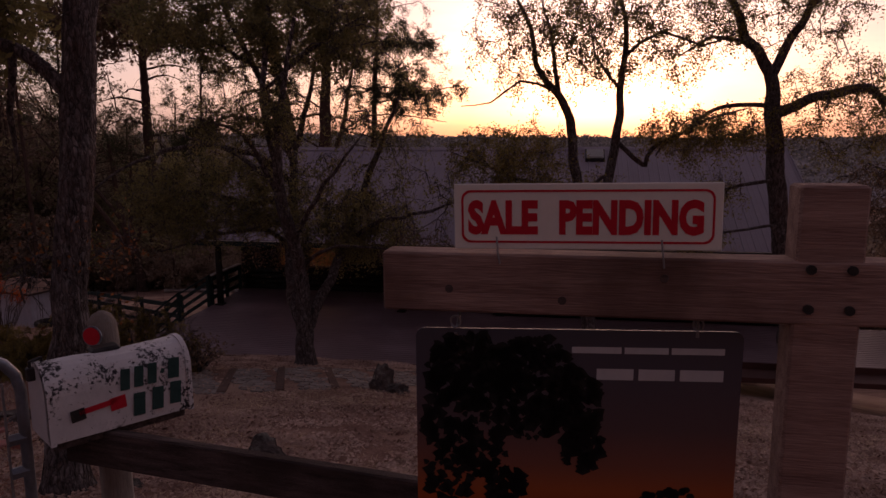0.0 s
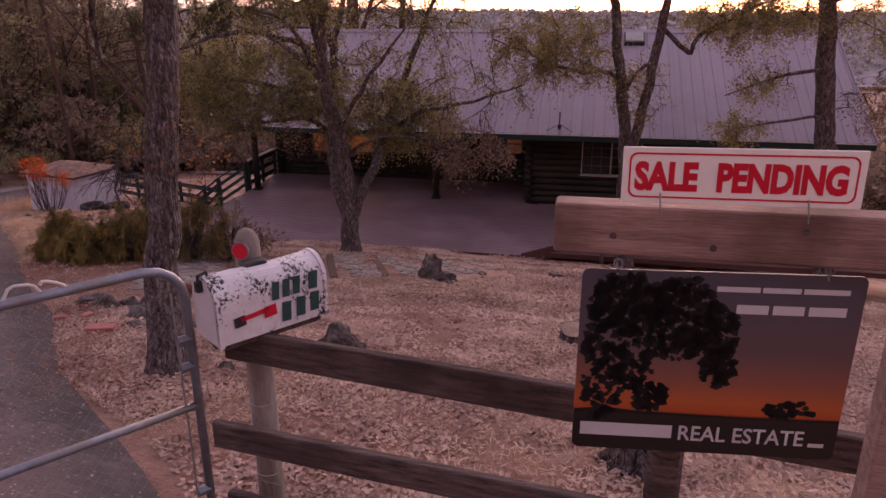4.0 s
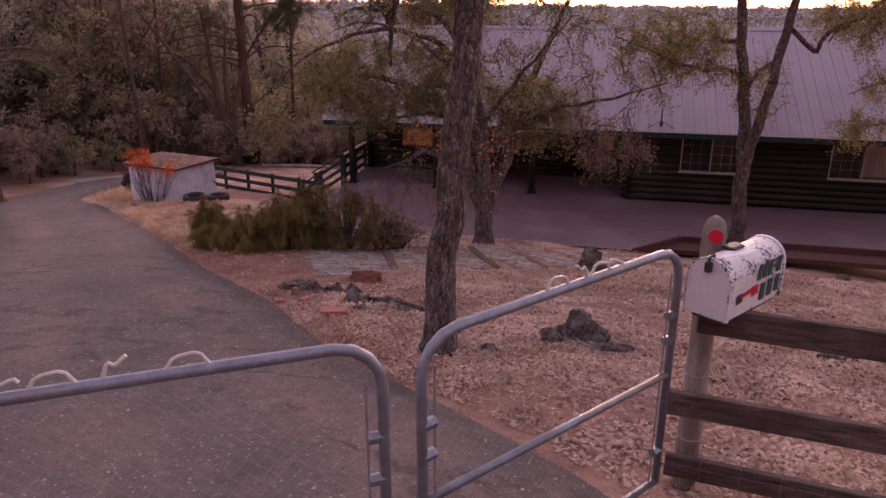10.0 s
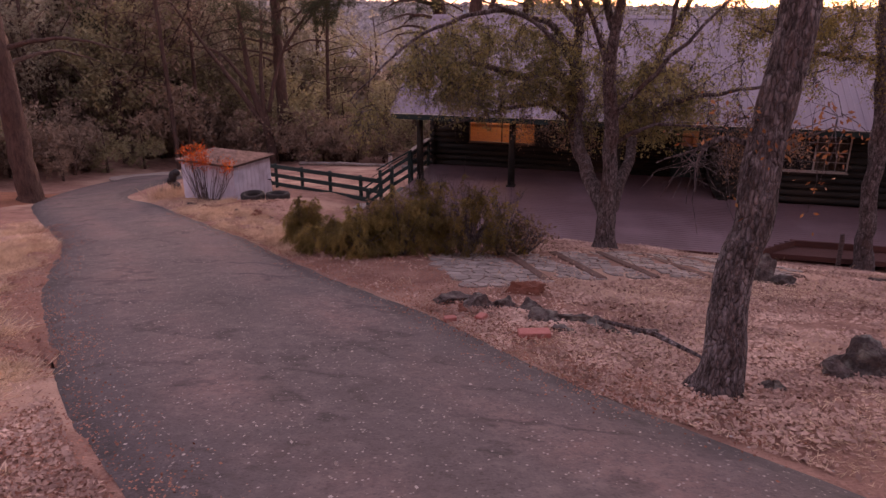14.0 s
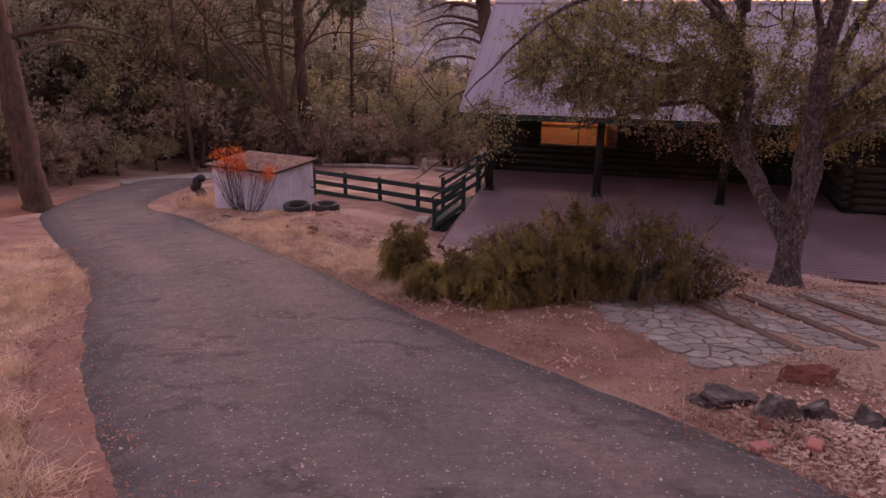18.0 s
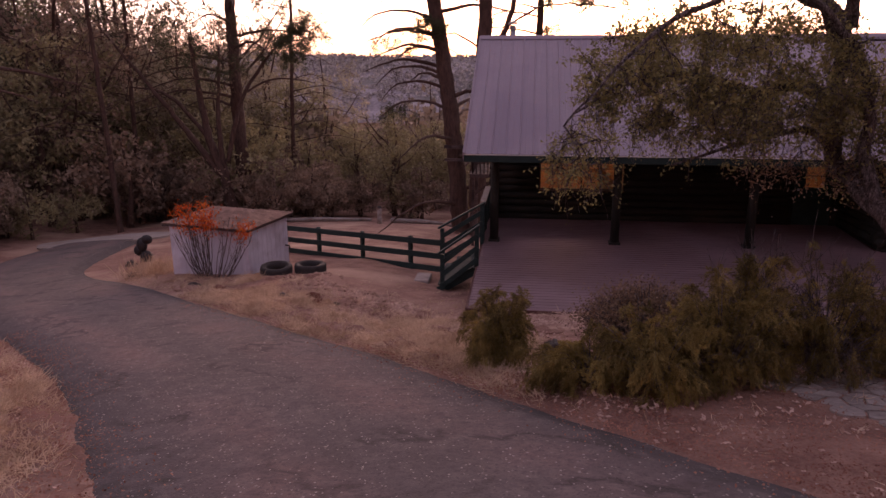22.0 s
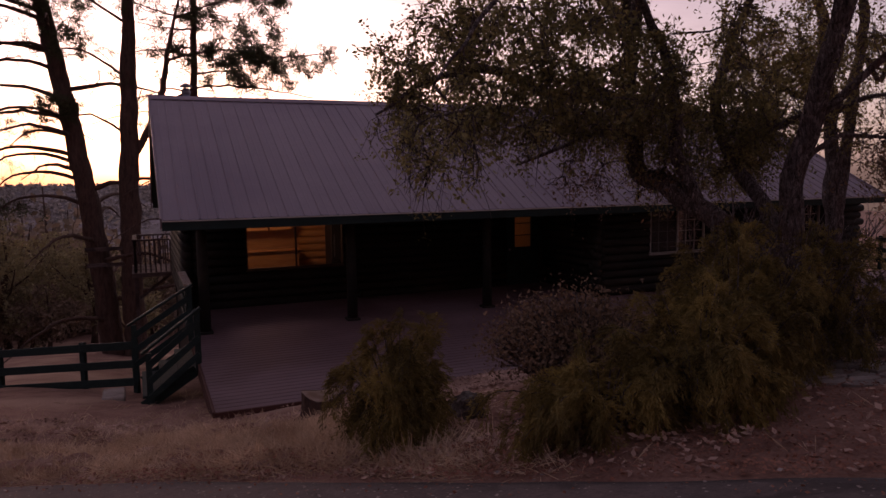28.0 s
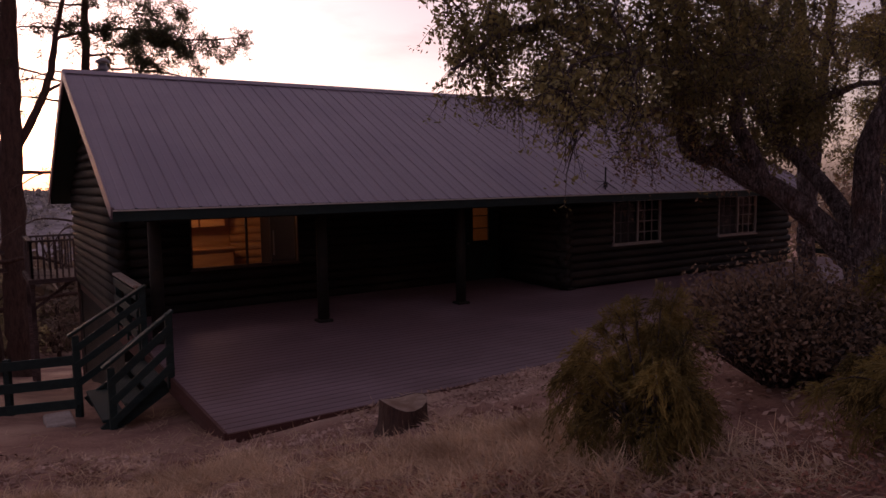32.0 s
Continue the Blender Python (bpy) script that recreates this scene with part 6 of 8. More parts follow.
stump(-0.70, 7.05, 0.19, 0.16, 3, "low sawn tree stump in the leaf litter")
x, y = -0.30, 3.95
z = terrain(x, y)
rnd = random.Random(5)
old = thing("tree_stump", (x, y, z), "dark rotten tree stump with a ragged broken top behind the fence", "stump", "tree stumps")
for k in range(13):
    a = 2 * math.pi * k / 13 + rnd.uniform(-0.2, 0.2)
    q, hh = 0.105 * rnd.uniform(0.55, 1.1), rnd.uniform(0.14, 0.33)
    c, d = math.cos(a), math.sin(a)
    line = [(x + q * 1.9 * c, y + q * 1.9 * d, z - 0.06), (x + q * 1.25 * c, y + q * 1.25 * d, z + 0.05), (x + q * c + rnd.uniform(-0.02, 0.02), y + q * d, z + hh * 0.6), (x + q * c * 0.9 + rnd.uniform(-0.03, 0.03), y + q * d * 0.9, z + hh)]
    part("bark", MB().tube(line, [0.062, 0.052, 0.042, 0.012 + 0.02 * rnd.random()], 9, wobble=0.35, seed=k), MAT["bark"], old, soft=True)
stump(-10.35, 13.82, 0.21, 0.26, 8, "split reddish sawn stump beside the deck", "pine_bark")
single("fallen_branch", MB().tube([(-5.5, 3.55, terrain(-5.5, 3.55) + 0.07), (-5.35, 3.62, terrain(-5.3, 3.6) + 0.085), (-5.2, 3.60, terrain(-5.2, 3.6) + 0.09)], [0.012, 0.01, 0.004], 6), MAT["bark"], "short dark twig lying on the asphalt", "branch")
single("fallen_branch", MB().tube([(-5.1, 6.45, terrain(-5.1, 6.45) + 0.1), (-4.6, 6.1, terrain(-4.6, 6.1) + 0.12), (-4.15, 5.65, terrain(-4.15, 5.65) + 0.05)], [0.02, 0.028, 0.012], 6), MAT["bark"], "crooked dead branch by the tree's foot", "branch")

# stone path with timber sleepers, stepping down to the deck
path = tagged(part("stone_path", MB().box((-7.4, 9.75, ground(-7.4, 9.75) - 0.05), (0.3, 0.3, 0.02)), MAT["flag"], None), "stepped path of grey flagstones between brown timber sleepers", "path", kind="structure")
PA = Vector((-7.32, 9.22, 0))
pd = Vector((0.885, 0.465, 0)).normalized()
pn = Vector((-pd.y, pd.x, 0))
rnd = random.Random(5)
PLEN = 5.6
SLEEP = [1.2 + 0.82 * i for i in range(6)]
for s in SLEEP:
    c = PA + pd * s
    a2, b2 = c - pn * (1.12 - 0.03 * s) + pd * -0.1, c + pn * 1.28 + pd * 0.12
    part("sleeper", MB().bar((a2.x, a2.y, ground(a2.x, a2.y) - 0.04), (b2.x, b2.y, ground(b2.x, b2.y) - 0.04), 0.13, 0.12, 0.012), MAT["sleeper"], path, "dark brown timber sleeper")
cells, laid, rest = [], 0, MB()
for i in range(0, 32):
    for j in range(13):
        s, u = (i + 0.5 * (j % 2) + 0.6 * (rnd.random() - 0.5)) * 0.178, (j - 6 + 0.6 * (rnd.random() - 0.5)) * 0.197
        cells.append((s, u))
for s, u in cells:
    c = PA + pd * s + pn * u
    # the stone's outline: a hexagon cut by its neighbours
    poly = [(0.15 * math.cos(k * math.pi / 8), 0.15 * math.sin(k * math.pi / 8)) for k in range(16)]
    for s2, u2 in cells:
        if (s2, u2) == (s, u) or math.hypot(s2 - s, u2 - u) > 0.45:
            continue
        hx, hy = (s2 - s) / 2, (u2 - u) / 2
        d2 = math.hypot(hx, hy)
        lim = d2 - 0.013
        nx_, ny_ = hx / d2, hy / d2
        new_poly = []
        for k in range(len(poly)):
            p, q = poly[k], poly[(k + 1) % len(poly)]
            dp, dq = p[0] * nx_ + p[1] * ny_ - lim, q[0] * nx_ + q[1] * ny_ - lim
            if dp <= 0:
                new_poly.append(p)
            if dp * dq < 0:
                f = dp / (dp - dq)
                new_poly.append((p[0] + (q[0] - p[0]) * f, p[1] + (q[1] - p[1]) * f))
        poly = new_poly
        if len(poly) < 3:
            break
    if len(poly) < 3 or any(abs(s - q + u * 0.093) < 0.13 for q in SLEEP) or s > PLEN or u < -1.25 + 0.06 * s or (s > 1.2 and u < -1.08 + 0.03 * s):
        continue
    pts = [PA + pd * (s + a) + pn * (u + b) for a, b in poly]
    z = ground(c.x, c.y)
    gr = [(ground(p.x, p.y) if True else z) for p in pts]
    lift = 0.006 + 0.012 * (rnd.random() - 0.5)
    k = len(pts)
    mb = MB().add([(p.x, p.y, g + lift) for p, g in zip(pts, gr)] + [(c.x + (p.x - c.x) * 1.05, c.y + (p.y - c.y) * 1.05, g - 0.05) for p, g in zip(pts, gr)], [tuple(range(k))] + [(i, k + i, k + (i + 1) % k, (i + 1) % k) for i in range(k)])
    laid += 1
    if laid <= 300:
        part("flagstone", mb, MAT["flag"], path)
    else:
        rest.add(mb.v, mb.f)
if rest.v:
    part("flagstones", rest, MAT["flag"], path, kind="stuff")

# small things by the deck and under the sign
single("metal_stake", MB().bar((-0.06, 2.2, ground(-0.06, 2.2) - 0.1), (-0.06, 2.2, 0.98), 0.035, 0.03, 0.004), MAT["steel"], "thin grey metal stake under the sale sign", "stake")
single("deck_stub", MB().tube([(-0.26, 16.14, -2.95), (-0.27, 16.14, -2.4), (-0.285, 16.14, -2.26)], [0.05, 0.05, 0.042], 9, wobble=0.1), MAT["rail"], "short dark wooden stub at the deck's edge", "post")
stone("flat_stone", -4.95, 11.95, 0.32, 0.12, 0.05, "flag", "flat pale stone at the foot of the oak", "rock", "", 77)


# ---- trees ----
def quads_mesh(name, centre, along_, across, mat):
    """Many small leaf blades from numpy arrays: a pointed four-sided blade for each."""
    n = len(centre)
    v = np.empty((n, 4, 3), dtype=np.float32)
    v[:, 0], v[:, 2] = centre - along_, centre + along_
    v[:, 1], v[:, 3] = centre + across, centre - across
    me = bpy.data.meshes.new(name)
    me.vertices.add(4 * n)
    me.vertices.foreach_set("co", v.ravel())
    me.loops.add(4 * n)
    me.loops.foreach_set("vertex_index", np.arange(4 * n, dtype=np.int32))
    me.polygons.add(n)
    me.polygons.foreach_set("loop_start", np.arange(0, 4 * n, 4, dtype=np.int32))
    me.update(calc_edges=True)
    me.materials.append(mat)
    return me


def unit(a):
    return a / (np.linalg.norm(a, axis=1, keepdims=True) + 1e-9)


def leaf_cloud(name, spots, per, sigma, size, mat, rng, droop=0.0, slim=0.5):
    c = np.repeat(spots, per, axis=0)
    c = c + rng.normal(0, sigma, c.shape) * np.array([1, 1, 0.8])
    c[:, 2] -= droop * rng.random(len(c))
    a = unit(rng.normal(0, 1, c.shape))
    b = unit(np.cross(a, rng.normal(0, 1, c.shape)))
    s = size * (0.6 + 0.8 * rng.random((len(c), 1)))
    return quads_mesh(name, c, a * s, b * s * slim, mat)


def curve_points(pts, step=0.3):
    """A smooth line through the given points."""
    out = []
    for i in range(len(pts) - 1):
        p0, p1, p2, p3 = (np.array(pts[min(max(i + d, 0), len(pts) - 1)], float) for d in (-1, 0, 1, 2))
        n = max(2, int(np.linalg.norm(p2[:3] - p1[:3]) / step))
        for k in range(n):
            u = k / n
            out.append(0.5 * (2 * p1 + (p2 - p0) * u + (2 * p0 - 5 * p1 + 4 * p2 - p3) * u * u + (3 * p1 - p0 - 3 * p2 + p3) * u ** 3))
    out.append(np.array(pts[-1], float))
    return out


def gnarled(mb, line, n, seed, flare):
    """A limb with swellings, furrows and, at its foot, spreading roots."""
    base, side, z0 = len(mb.v), None, line[0][2]
    pts = [Vector(p[:3]) for p in line]
    for i, p in enumerate(pts):
        d = (pts[min(i + 1, len(pts) - 1)] - pts[max(i - 1, 0)]).normalized()
        side = d.cross(Vector((0.3, 0.9, 0.1))).normalized() if side is None else (side - d * side.dot(d)).normalized()
        other = d.cross(side)
        r, up = line[i][3], p.z - z0
        foot = 0.26 * math.exp(-max(up - 0.08, 0) / 0.13) if flare else 0.0
        for j in range(n):
            a = 2 * math.pi * j / n
            c, q = math.cos(a), math.sin(a)
            swell = 0.10 * noise.noise((c * 1.1 + seed, q * 1.1, up * 1.5)) + 0.075 * noise.noise((c * 3.4, q * 3.4 + seed, up * 3.2)) + 0.05 * noise.noise((c * 8.0, q * 8.0, up * 9.0 + seed))
            k = r * (1 + swell + foot * (0.6 + 0.6 * math.sin(a * 4 + seed)))
            mb.v.append(tuple(p + side * (k * c) + other * (k * q)))
    for i in range(len(pts) - 1):
        for j in range(n):
            mb.f.append((base + i * n + j, base + i * n + (j + 1) % n, base + (i + 1) * n + (j + 1) % n, base + (i + 1) * n + j))
    mb.f.append(tuple(base + (len(pts) - 1) * n + j for j in range(n)))


def tree(name, label, limbs, crowns, seed, bark="bark", group="", arch=0.22, tip=0.006, wander=0.12, hang=0, hang_len=0.5, sway=0.3, shell=0.45, twigs=4, close=False):
    """limbs: lines of (x, y, z, radius). crowns: (centre, radii, boughs, leaves a twig, spread, leaf size, material, droop). Boughs grow from the
    nearest wood to points strewn through the crown; twigs grow from the boughs and carry the leaves in clusters."""
    rng = np.random.default_rng(seed)
    base = limbs[0][0]
    t = thing(name, (base[0], base[1], base[2]), label, "tree", group)
    wood = MB()
    nodes = []
    for li, line in enumerate(limbs):
        pts = curve_points(line)
        wob = [p[:3] + (rng.normal(0, (0.008 if li == 0 else 0.014) + sway * 0.1 * p[3], 3) if 0 < i < len(pts) - 1 else 0) for i, p in enumerate(pts)]
        rad = [max(p[3], 0.004) for p in pts]
        if li == 0:
            rad[0] *= 1.3
            if len(rad) > 1:
                rad[1] *= 1.08
        if close and rad[0] > 0.05:
            gnarled(wood, curve_points([(*p, r) for p, r in zip(wob, rad)], 0.05 if li == 0 else 0.09), 36 if li == 0 else 18, seed + li, li == 0)
        else:
            wood.tube(wob, rad, 16 if rad[0] > 0.09 else 8, wobble=0.2, seed=seed + li)
        start = 0 if li else int(len(pts) * 0.45)
        nodes += [np.array(p) for p in wob[start:]]
    nodes = np.array(nodes)
    leaves = {}
    for centre, radii, boughs, per, spread, size, mat, droop in crowns:
        key = (mat, per, spread, size, droop)
        d = unit(rng.normal(0, 1, (boughs, 3)))
        goal = np.array(centre) + d * np.array(radii) * (rng.random((boughs, 1)) ** shell)
        dist = np.array([np.min(np.linalg.norm(nodes - g, axis=1)) for g in goal])
        for gi in np.argsort(dist):
            g = goal[gi]
            k = np.argmin(np.linalg.norm(nodes - g, axis=1))
            a = nodes[k]
            ln = np.linalg.norm(g - a)
            if ln < 0.05:
                continue
            mid = (a + g) / 2 + np.array([0, 0, arch * ln]) + rng.normal(0, wander * ln, 3)
            m = max(4, int(ln / 0.2))
            u = np.linspace(0, 1, m)[:, None]
            pts = (1 - u) ** 2 * a + 2 * u * (1 - u) * mid + u ** 2 * g
            pts[1:-1] += rng.normal(0, 0.03, (m - 2, 3))
            r0 = min(tip + 0.012 * ln, 0.05)
            wood.tube([tuple(p) for p in pts], list(np.linspace(r0, tip * 0.6, m)), (5 if r0 > 0.02 else 4) if twigs > 1 else 3, caps=False)
            nodes = np.vstack([nodes, pts[2::2]])
            spots = [pts[-1], pts[-2]]
            for _ in range(twigs):
                q = pts[rng.integers(m // 3, m)]
                e = q + unit(rng.normal(0, 1, (1, 3)))[0] * (0.16 + 0.26 * rng.random()) + np.array([0, 0, -0.06 - droop * 0.4])
                wood.tube([tuple(q), tuple((q + e) / 2 + rng.normal(0, 0.02, 3) + np.array([0, 0, 0.03])), tuple(e)], [tip * 0.8, tip * 0.6, tip * 0.35], 3, caps=False)
                spots += [e, (q + e) / 2]
            for _ in range(hang):
                q = pts[rng.integers(1, m)]
                e = q + np.array([rng.normal(0, 0.07), rng.normal(0, 0.07), -hang_len * (0.35 + 0.8 * rng.random())])
                h1, h2 = q * 0.66 + e * 0.34 + rng.normal(0, 0.03, 3), q * 0.33 + e * 0.67 + rng.normal(0, 0.03, 3)
                wood.tube([tuple(q), tuple(h1), tuple(h2), tuple(e)], [tip * 0.7, tip * 0.6, tip * 0.45, tip * 0.3], 3, caps=False)
                spots += [e] if rng.random() < 0.15 else []
            leaves.setdefault(key, []).append(np.array(spots))
    part("trunk", wood, MAT[bark], t, "rough bark on trunk and limbs", soft=True)
    for i, ((mat, per, spread, size, droop), sp) in enumerate(leaves.items()):
        me = leaf_cloud("crown", np.vstack(sp), int(per * 1.7) if mat == "needle" else per, spread, size, MAT[mat], rng, droop, 0.13 if mat == "needle" else 0.5)
        part("crown", me, None, t)
    return t


def gz(x, y):
    return terrain(x, y)


# near trunk by the drive
z = gz(-4.22, 4.92)
tree("oak_tree", "tall straight oak trunk with furrowed grey bark by the drive", [[(-4.22, 4.92, z - 0.1, 0.15), (-4.15, 4.98, z + 1.0, 0.132), (-4.05, 5.07, z + 2.2, 0.125), (-3.95, 5.16, z + 3.3, 0.12), (-3.85, 5.25, z + 5, 0.11), (-3.8, 5.4, z + 8, 0.06)], [(-3.98, 5.12, 2.75, 0.055), (-4.4, 5.15, 3.15, 0.05), (-5.0, 5.2, 3.25, 0.045), (-5.7, 5.3, 3.45, 0.03), (-6.6, 5.4, 3.9, 0.015)], [(-4.5, 5.16, 3.18, 0.035), (-4.7, 5.3, 2.7, 0.025), (-4.75, 5.4, 2.3, 0.012)], [(-3.9, 5.3, z + 4.4, 0.05), (-3.0, 5.5, z + 5.4, 0.02)], [(-4.04, 5.08, 1.50, 0.03), (-4.22, 5.06, 1.60, 0.022), (-4.42, 5.04, 1.60, 0.018), (-4.52, 5.03, 1.44, 0.012), (-4.50, 5.02, 1.24, 0.005)], [(-4.36, 5.05, 1.61, 0.012), (-4.62, 5.05, 1.50, 0.008), (-4.78, 5.05, 1.42, 0.003)]],
     [((-3.9, 5.3, z + 7.2), (2.6, 2.6, 1.8), 160, 7, 0.1, 0.04, "leaf_oak", 0.1), ((-3.72, 5.12, 1.72), (0.2, 0.2, 0.16), 5, 3, 0.05, 0.02, "leaf_rust", 0.05), ((-4.46, 5.04, 1.45), (0.16, 0.14, 0.16), 16, 0, 0.03, 0.01, "leaf_rust", 0.1), ((-5.0, 5.2, 3.75), (0.75, 0.8, 0.6), 60, 9, 0.09, 0.036, "leaf_oak", 0.05), ((-5.4, 5.4, 3.7), (1.2, 0.9, 0.7), 60, 7, 0.08, 0.028, "leaf_oak", 0.1), ((-4.3, 5.06, 1.75), (0.2, 0.2, 0.12), 3, 2, 0.05, 0.02, "leaf_rust", 0.05)], 3, sway=0.1, close=True, tip=0.005, wander=0.3)

# the spreading oak before the porch: two leaning stems, long boughs hung with fine twigs
z = gz(-5.19, 12.64)
tree("oak_tree", "broad live oak with low drooping boughs before the porch",
     [[(-5.19, 12.64, z - 0.1, 0.19), (-5.2, 12.66, z + 0.45, 0.168), (-5.2, 12.66, -1.0, 0.15), (-5.21, 12.64, 0.0, 0.122), (-5.24, 12.42, 0.55, 0.116), (-5.3, 12.15, 1.25, 0.106), (-5.28, 11.9, 2.0, 0.085), (-5.1, 11.75, 3.0, 0.055), (-4.8, 11.7, 4.4, 0.025)],
      [(-5.22, 12.7, -1.2, 0.142), (-5.42, 12.95, -0.85, 0.138), (-5.7, 13.35, -0.38, 0.13), (-5.9, 13.95, -0.05, 0.126), (-6.0, 14.3, 0.12, 0.12), (-6.03, 14.38, 0.65, 0.106), (-6.05, 14.45, 1.3, 0.092), (-5.95, 14.5, 2.2, 0.072), (-5.6, 14.5, 3.4, 0.045), (-5.3, 14.5, 4.8, 0.02)],
      [(-5.75, 13.5, -0.3, 0.09), (-5.85, 13.75, 0.4, 0.08), (-5.9, 13.8, 0.92, 0.072), (-6.2, 13.7, 1.6, 0.055), (-6.9, 13.4, 2.2, 0.035), (-7.7, 13.1, 2.5, 0.015)],
      [(-5.12, 12.7, -1.1, 0.105), (-4.95, 13.15, -0.5, 0.098), (-4.8, 13.9, 0.2, 0.086), (-4.65, 14.4, 0.9, 0.075), (-4.3, 14.5, 1.9, 0.06), (-3.7, 14.3, 3.2, 0.03)],
      [(-6.03, 14.4, 0.8, 0.095), (-6.5, 14.5, 1.15, 0.09), (-7.1, 14.5, 1.05, 0.075), (-7.9, 14.3, 1.3, 0.055), (-8.8, 14.2, 1.2, 0.035), (-9.6, 14.1, 0.75, 0.013)],
      [(-6.05, 14.45, 1.5, 0.07), (-6.6, 13.9, 2.1, 0.058), (-7.6, 13.1, 2.3, 0.043), (-8.8, 12.5, 1.8, 0.025), (-9.8, 12.0, 0.8, 0.010)],
      [(-5.98, 14.5, 1.9, 0.060), (-6.8, 14.9, 2.7, 0.047), (-7.8, 15.2, 2.9, 0.030), (-8.8, 15.4, 2.4, 0.013)],
      [(-5.98, 14.25, 0.1, 0.055), (-6.5, 14.0, 0.55, 0.045), (-7.3, 13.6, 0.5, 0.030), (-8.4, 13.2, 0.2, 0.013)],
      [(-5.3, 12.15, 1.2, 0.055), (-5.5, 11.9, 1.9, 0.043), (-5.9, 11.7, 2.6, 0.030), (-6.6, 11.4, 2.8, 0.013)],
      [(-5.24, 12.4, 0.6, 0.05), (-4.8, 12.0, 1.2, 0.042), (-4.2, 11.7, 1.9, 0.03), (-3.6, 11.6, 2.6, 0.012)],
      [(-4.78, 13.95, 0.3, 0.055), (-4.0, 13.6, 0.8, 0.042), (-2.9, 13.2, 1.1, 0.028), (-1.9, 12.9, 1.45, 0.012)],
      [(-5.2, 12.6, 0.1, 0.038), (-4.5, 12.6, 0.5, 0.030), (-3.4, 12.6, 0.45, 0.015)],
      [(-5.98, 14.45, 1.9, 0.085), (-6.2, 14.0, 3.0, 0.07), (-6.5, 13.6, 4.0, 0.055), (-6.9, 13.4, 5.0, 0.035), (-7.2, 13.3, 6.0, 0.015)],
      [(-5.28, 11.9, 2.0, 0.07), (-5.6, 12.2, 3.1, 0.06), (-5.7, 12.6, 4.2, 0.045), (-5.6, 12.9, 5.6, 0.02)],
      [(-6.5, 13.6, 3.9, 0.045), (-7.4, 13.6, 4.4, 0.035), (-8.4, 13.6, 4.7, 0.015)],
      [(-5.62, 12.3, 3.3, 0.045), (-4.9, 12.7, 4.0, 0.035), (-4.0, 13.0, 4.6, 0.015)]],
     [((-7.7, 14.1, 1.3), (2.0, 1.6, 0.85), 240, 9, 0.045, 0.027, "leaf_oak", 0.03), ((-8.0, 13.9, 0.75), (1.9, 1.5, 0.35), 70, 7, 0.038, 0.022, "leaf_oak", 0.05), ((-9.55, 12.4, 0.35), (0.4, 0.5, 0.42), 24, 6, 0.04, 0.022, "leaf_oak", 0.05),
      ((-5.8, 14.0, 3.2), (3.2, 1.9, 1.5), 58, 9, 0.065, 0.028, "leaf_oak", 0.03), ((-6.5, 13.4, 4.7), (2.4, 1.7, 0.9), 150, 13, 0.08, 0.034, "leaf_oak", 0.03), ((-4.7, 13.2, 4.5), (1.3, 1.4, 0.8), 60, 12, 0.08, 0.034, "leaf_oak", 0.03), ((-3.3, 13.2, 1.5), (1.7, 1.7, 1.0), 52, 5, 0.045, 0.026, "leaf_oak", 0.05), ((-5.0, 14.2, 0.7), (1.7, 0.7, 0.75), 170, 9, 0.05, 0.026, "leaf_oak", 0.15), ((-4.9, 13.1, 1.6), (1.5, 1.2, 0.9), 42, 6, 0.055, 0.026, "leaf_oak", 0.1), ((-5.9, 11.7, 2.9), (1.0, 0.8, 0.5), 50, 10, 0.055, 0.022, "leaf_oak", 0.1), ((-4.6, 11.9, 3.6), (1.6, 1.1, 1.2), 40, 3, 0.05, 0.024, "leaf_oak", 0.05),
      ((-2.9, 12.9, 0.3), (0.9, 0.7, 0.5), 36, 8, 0.045, 0.023, "leaf_brown", 0.12), ((-6.2, 14.3, 0.05), (1.5, 0.6, 0.22), 22, 5, 0.05, 0.024, "leaf_brown", 0.15)], 7, hang=2, hang_len=0.42, shell=0.3, sway=0.5, tip=0.006, twigs=5, wander=0.22, close=True)

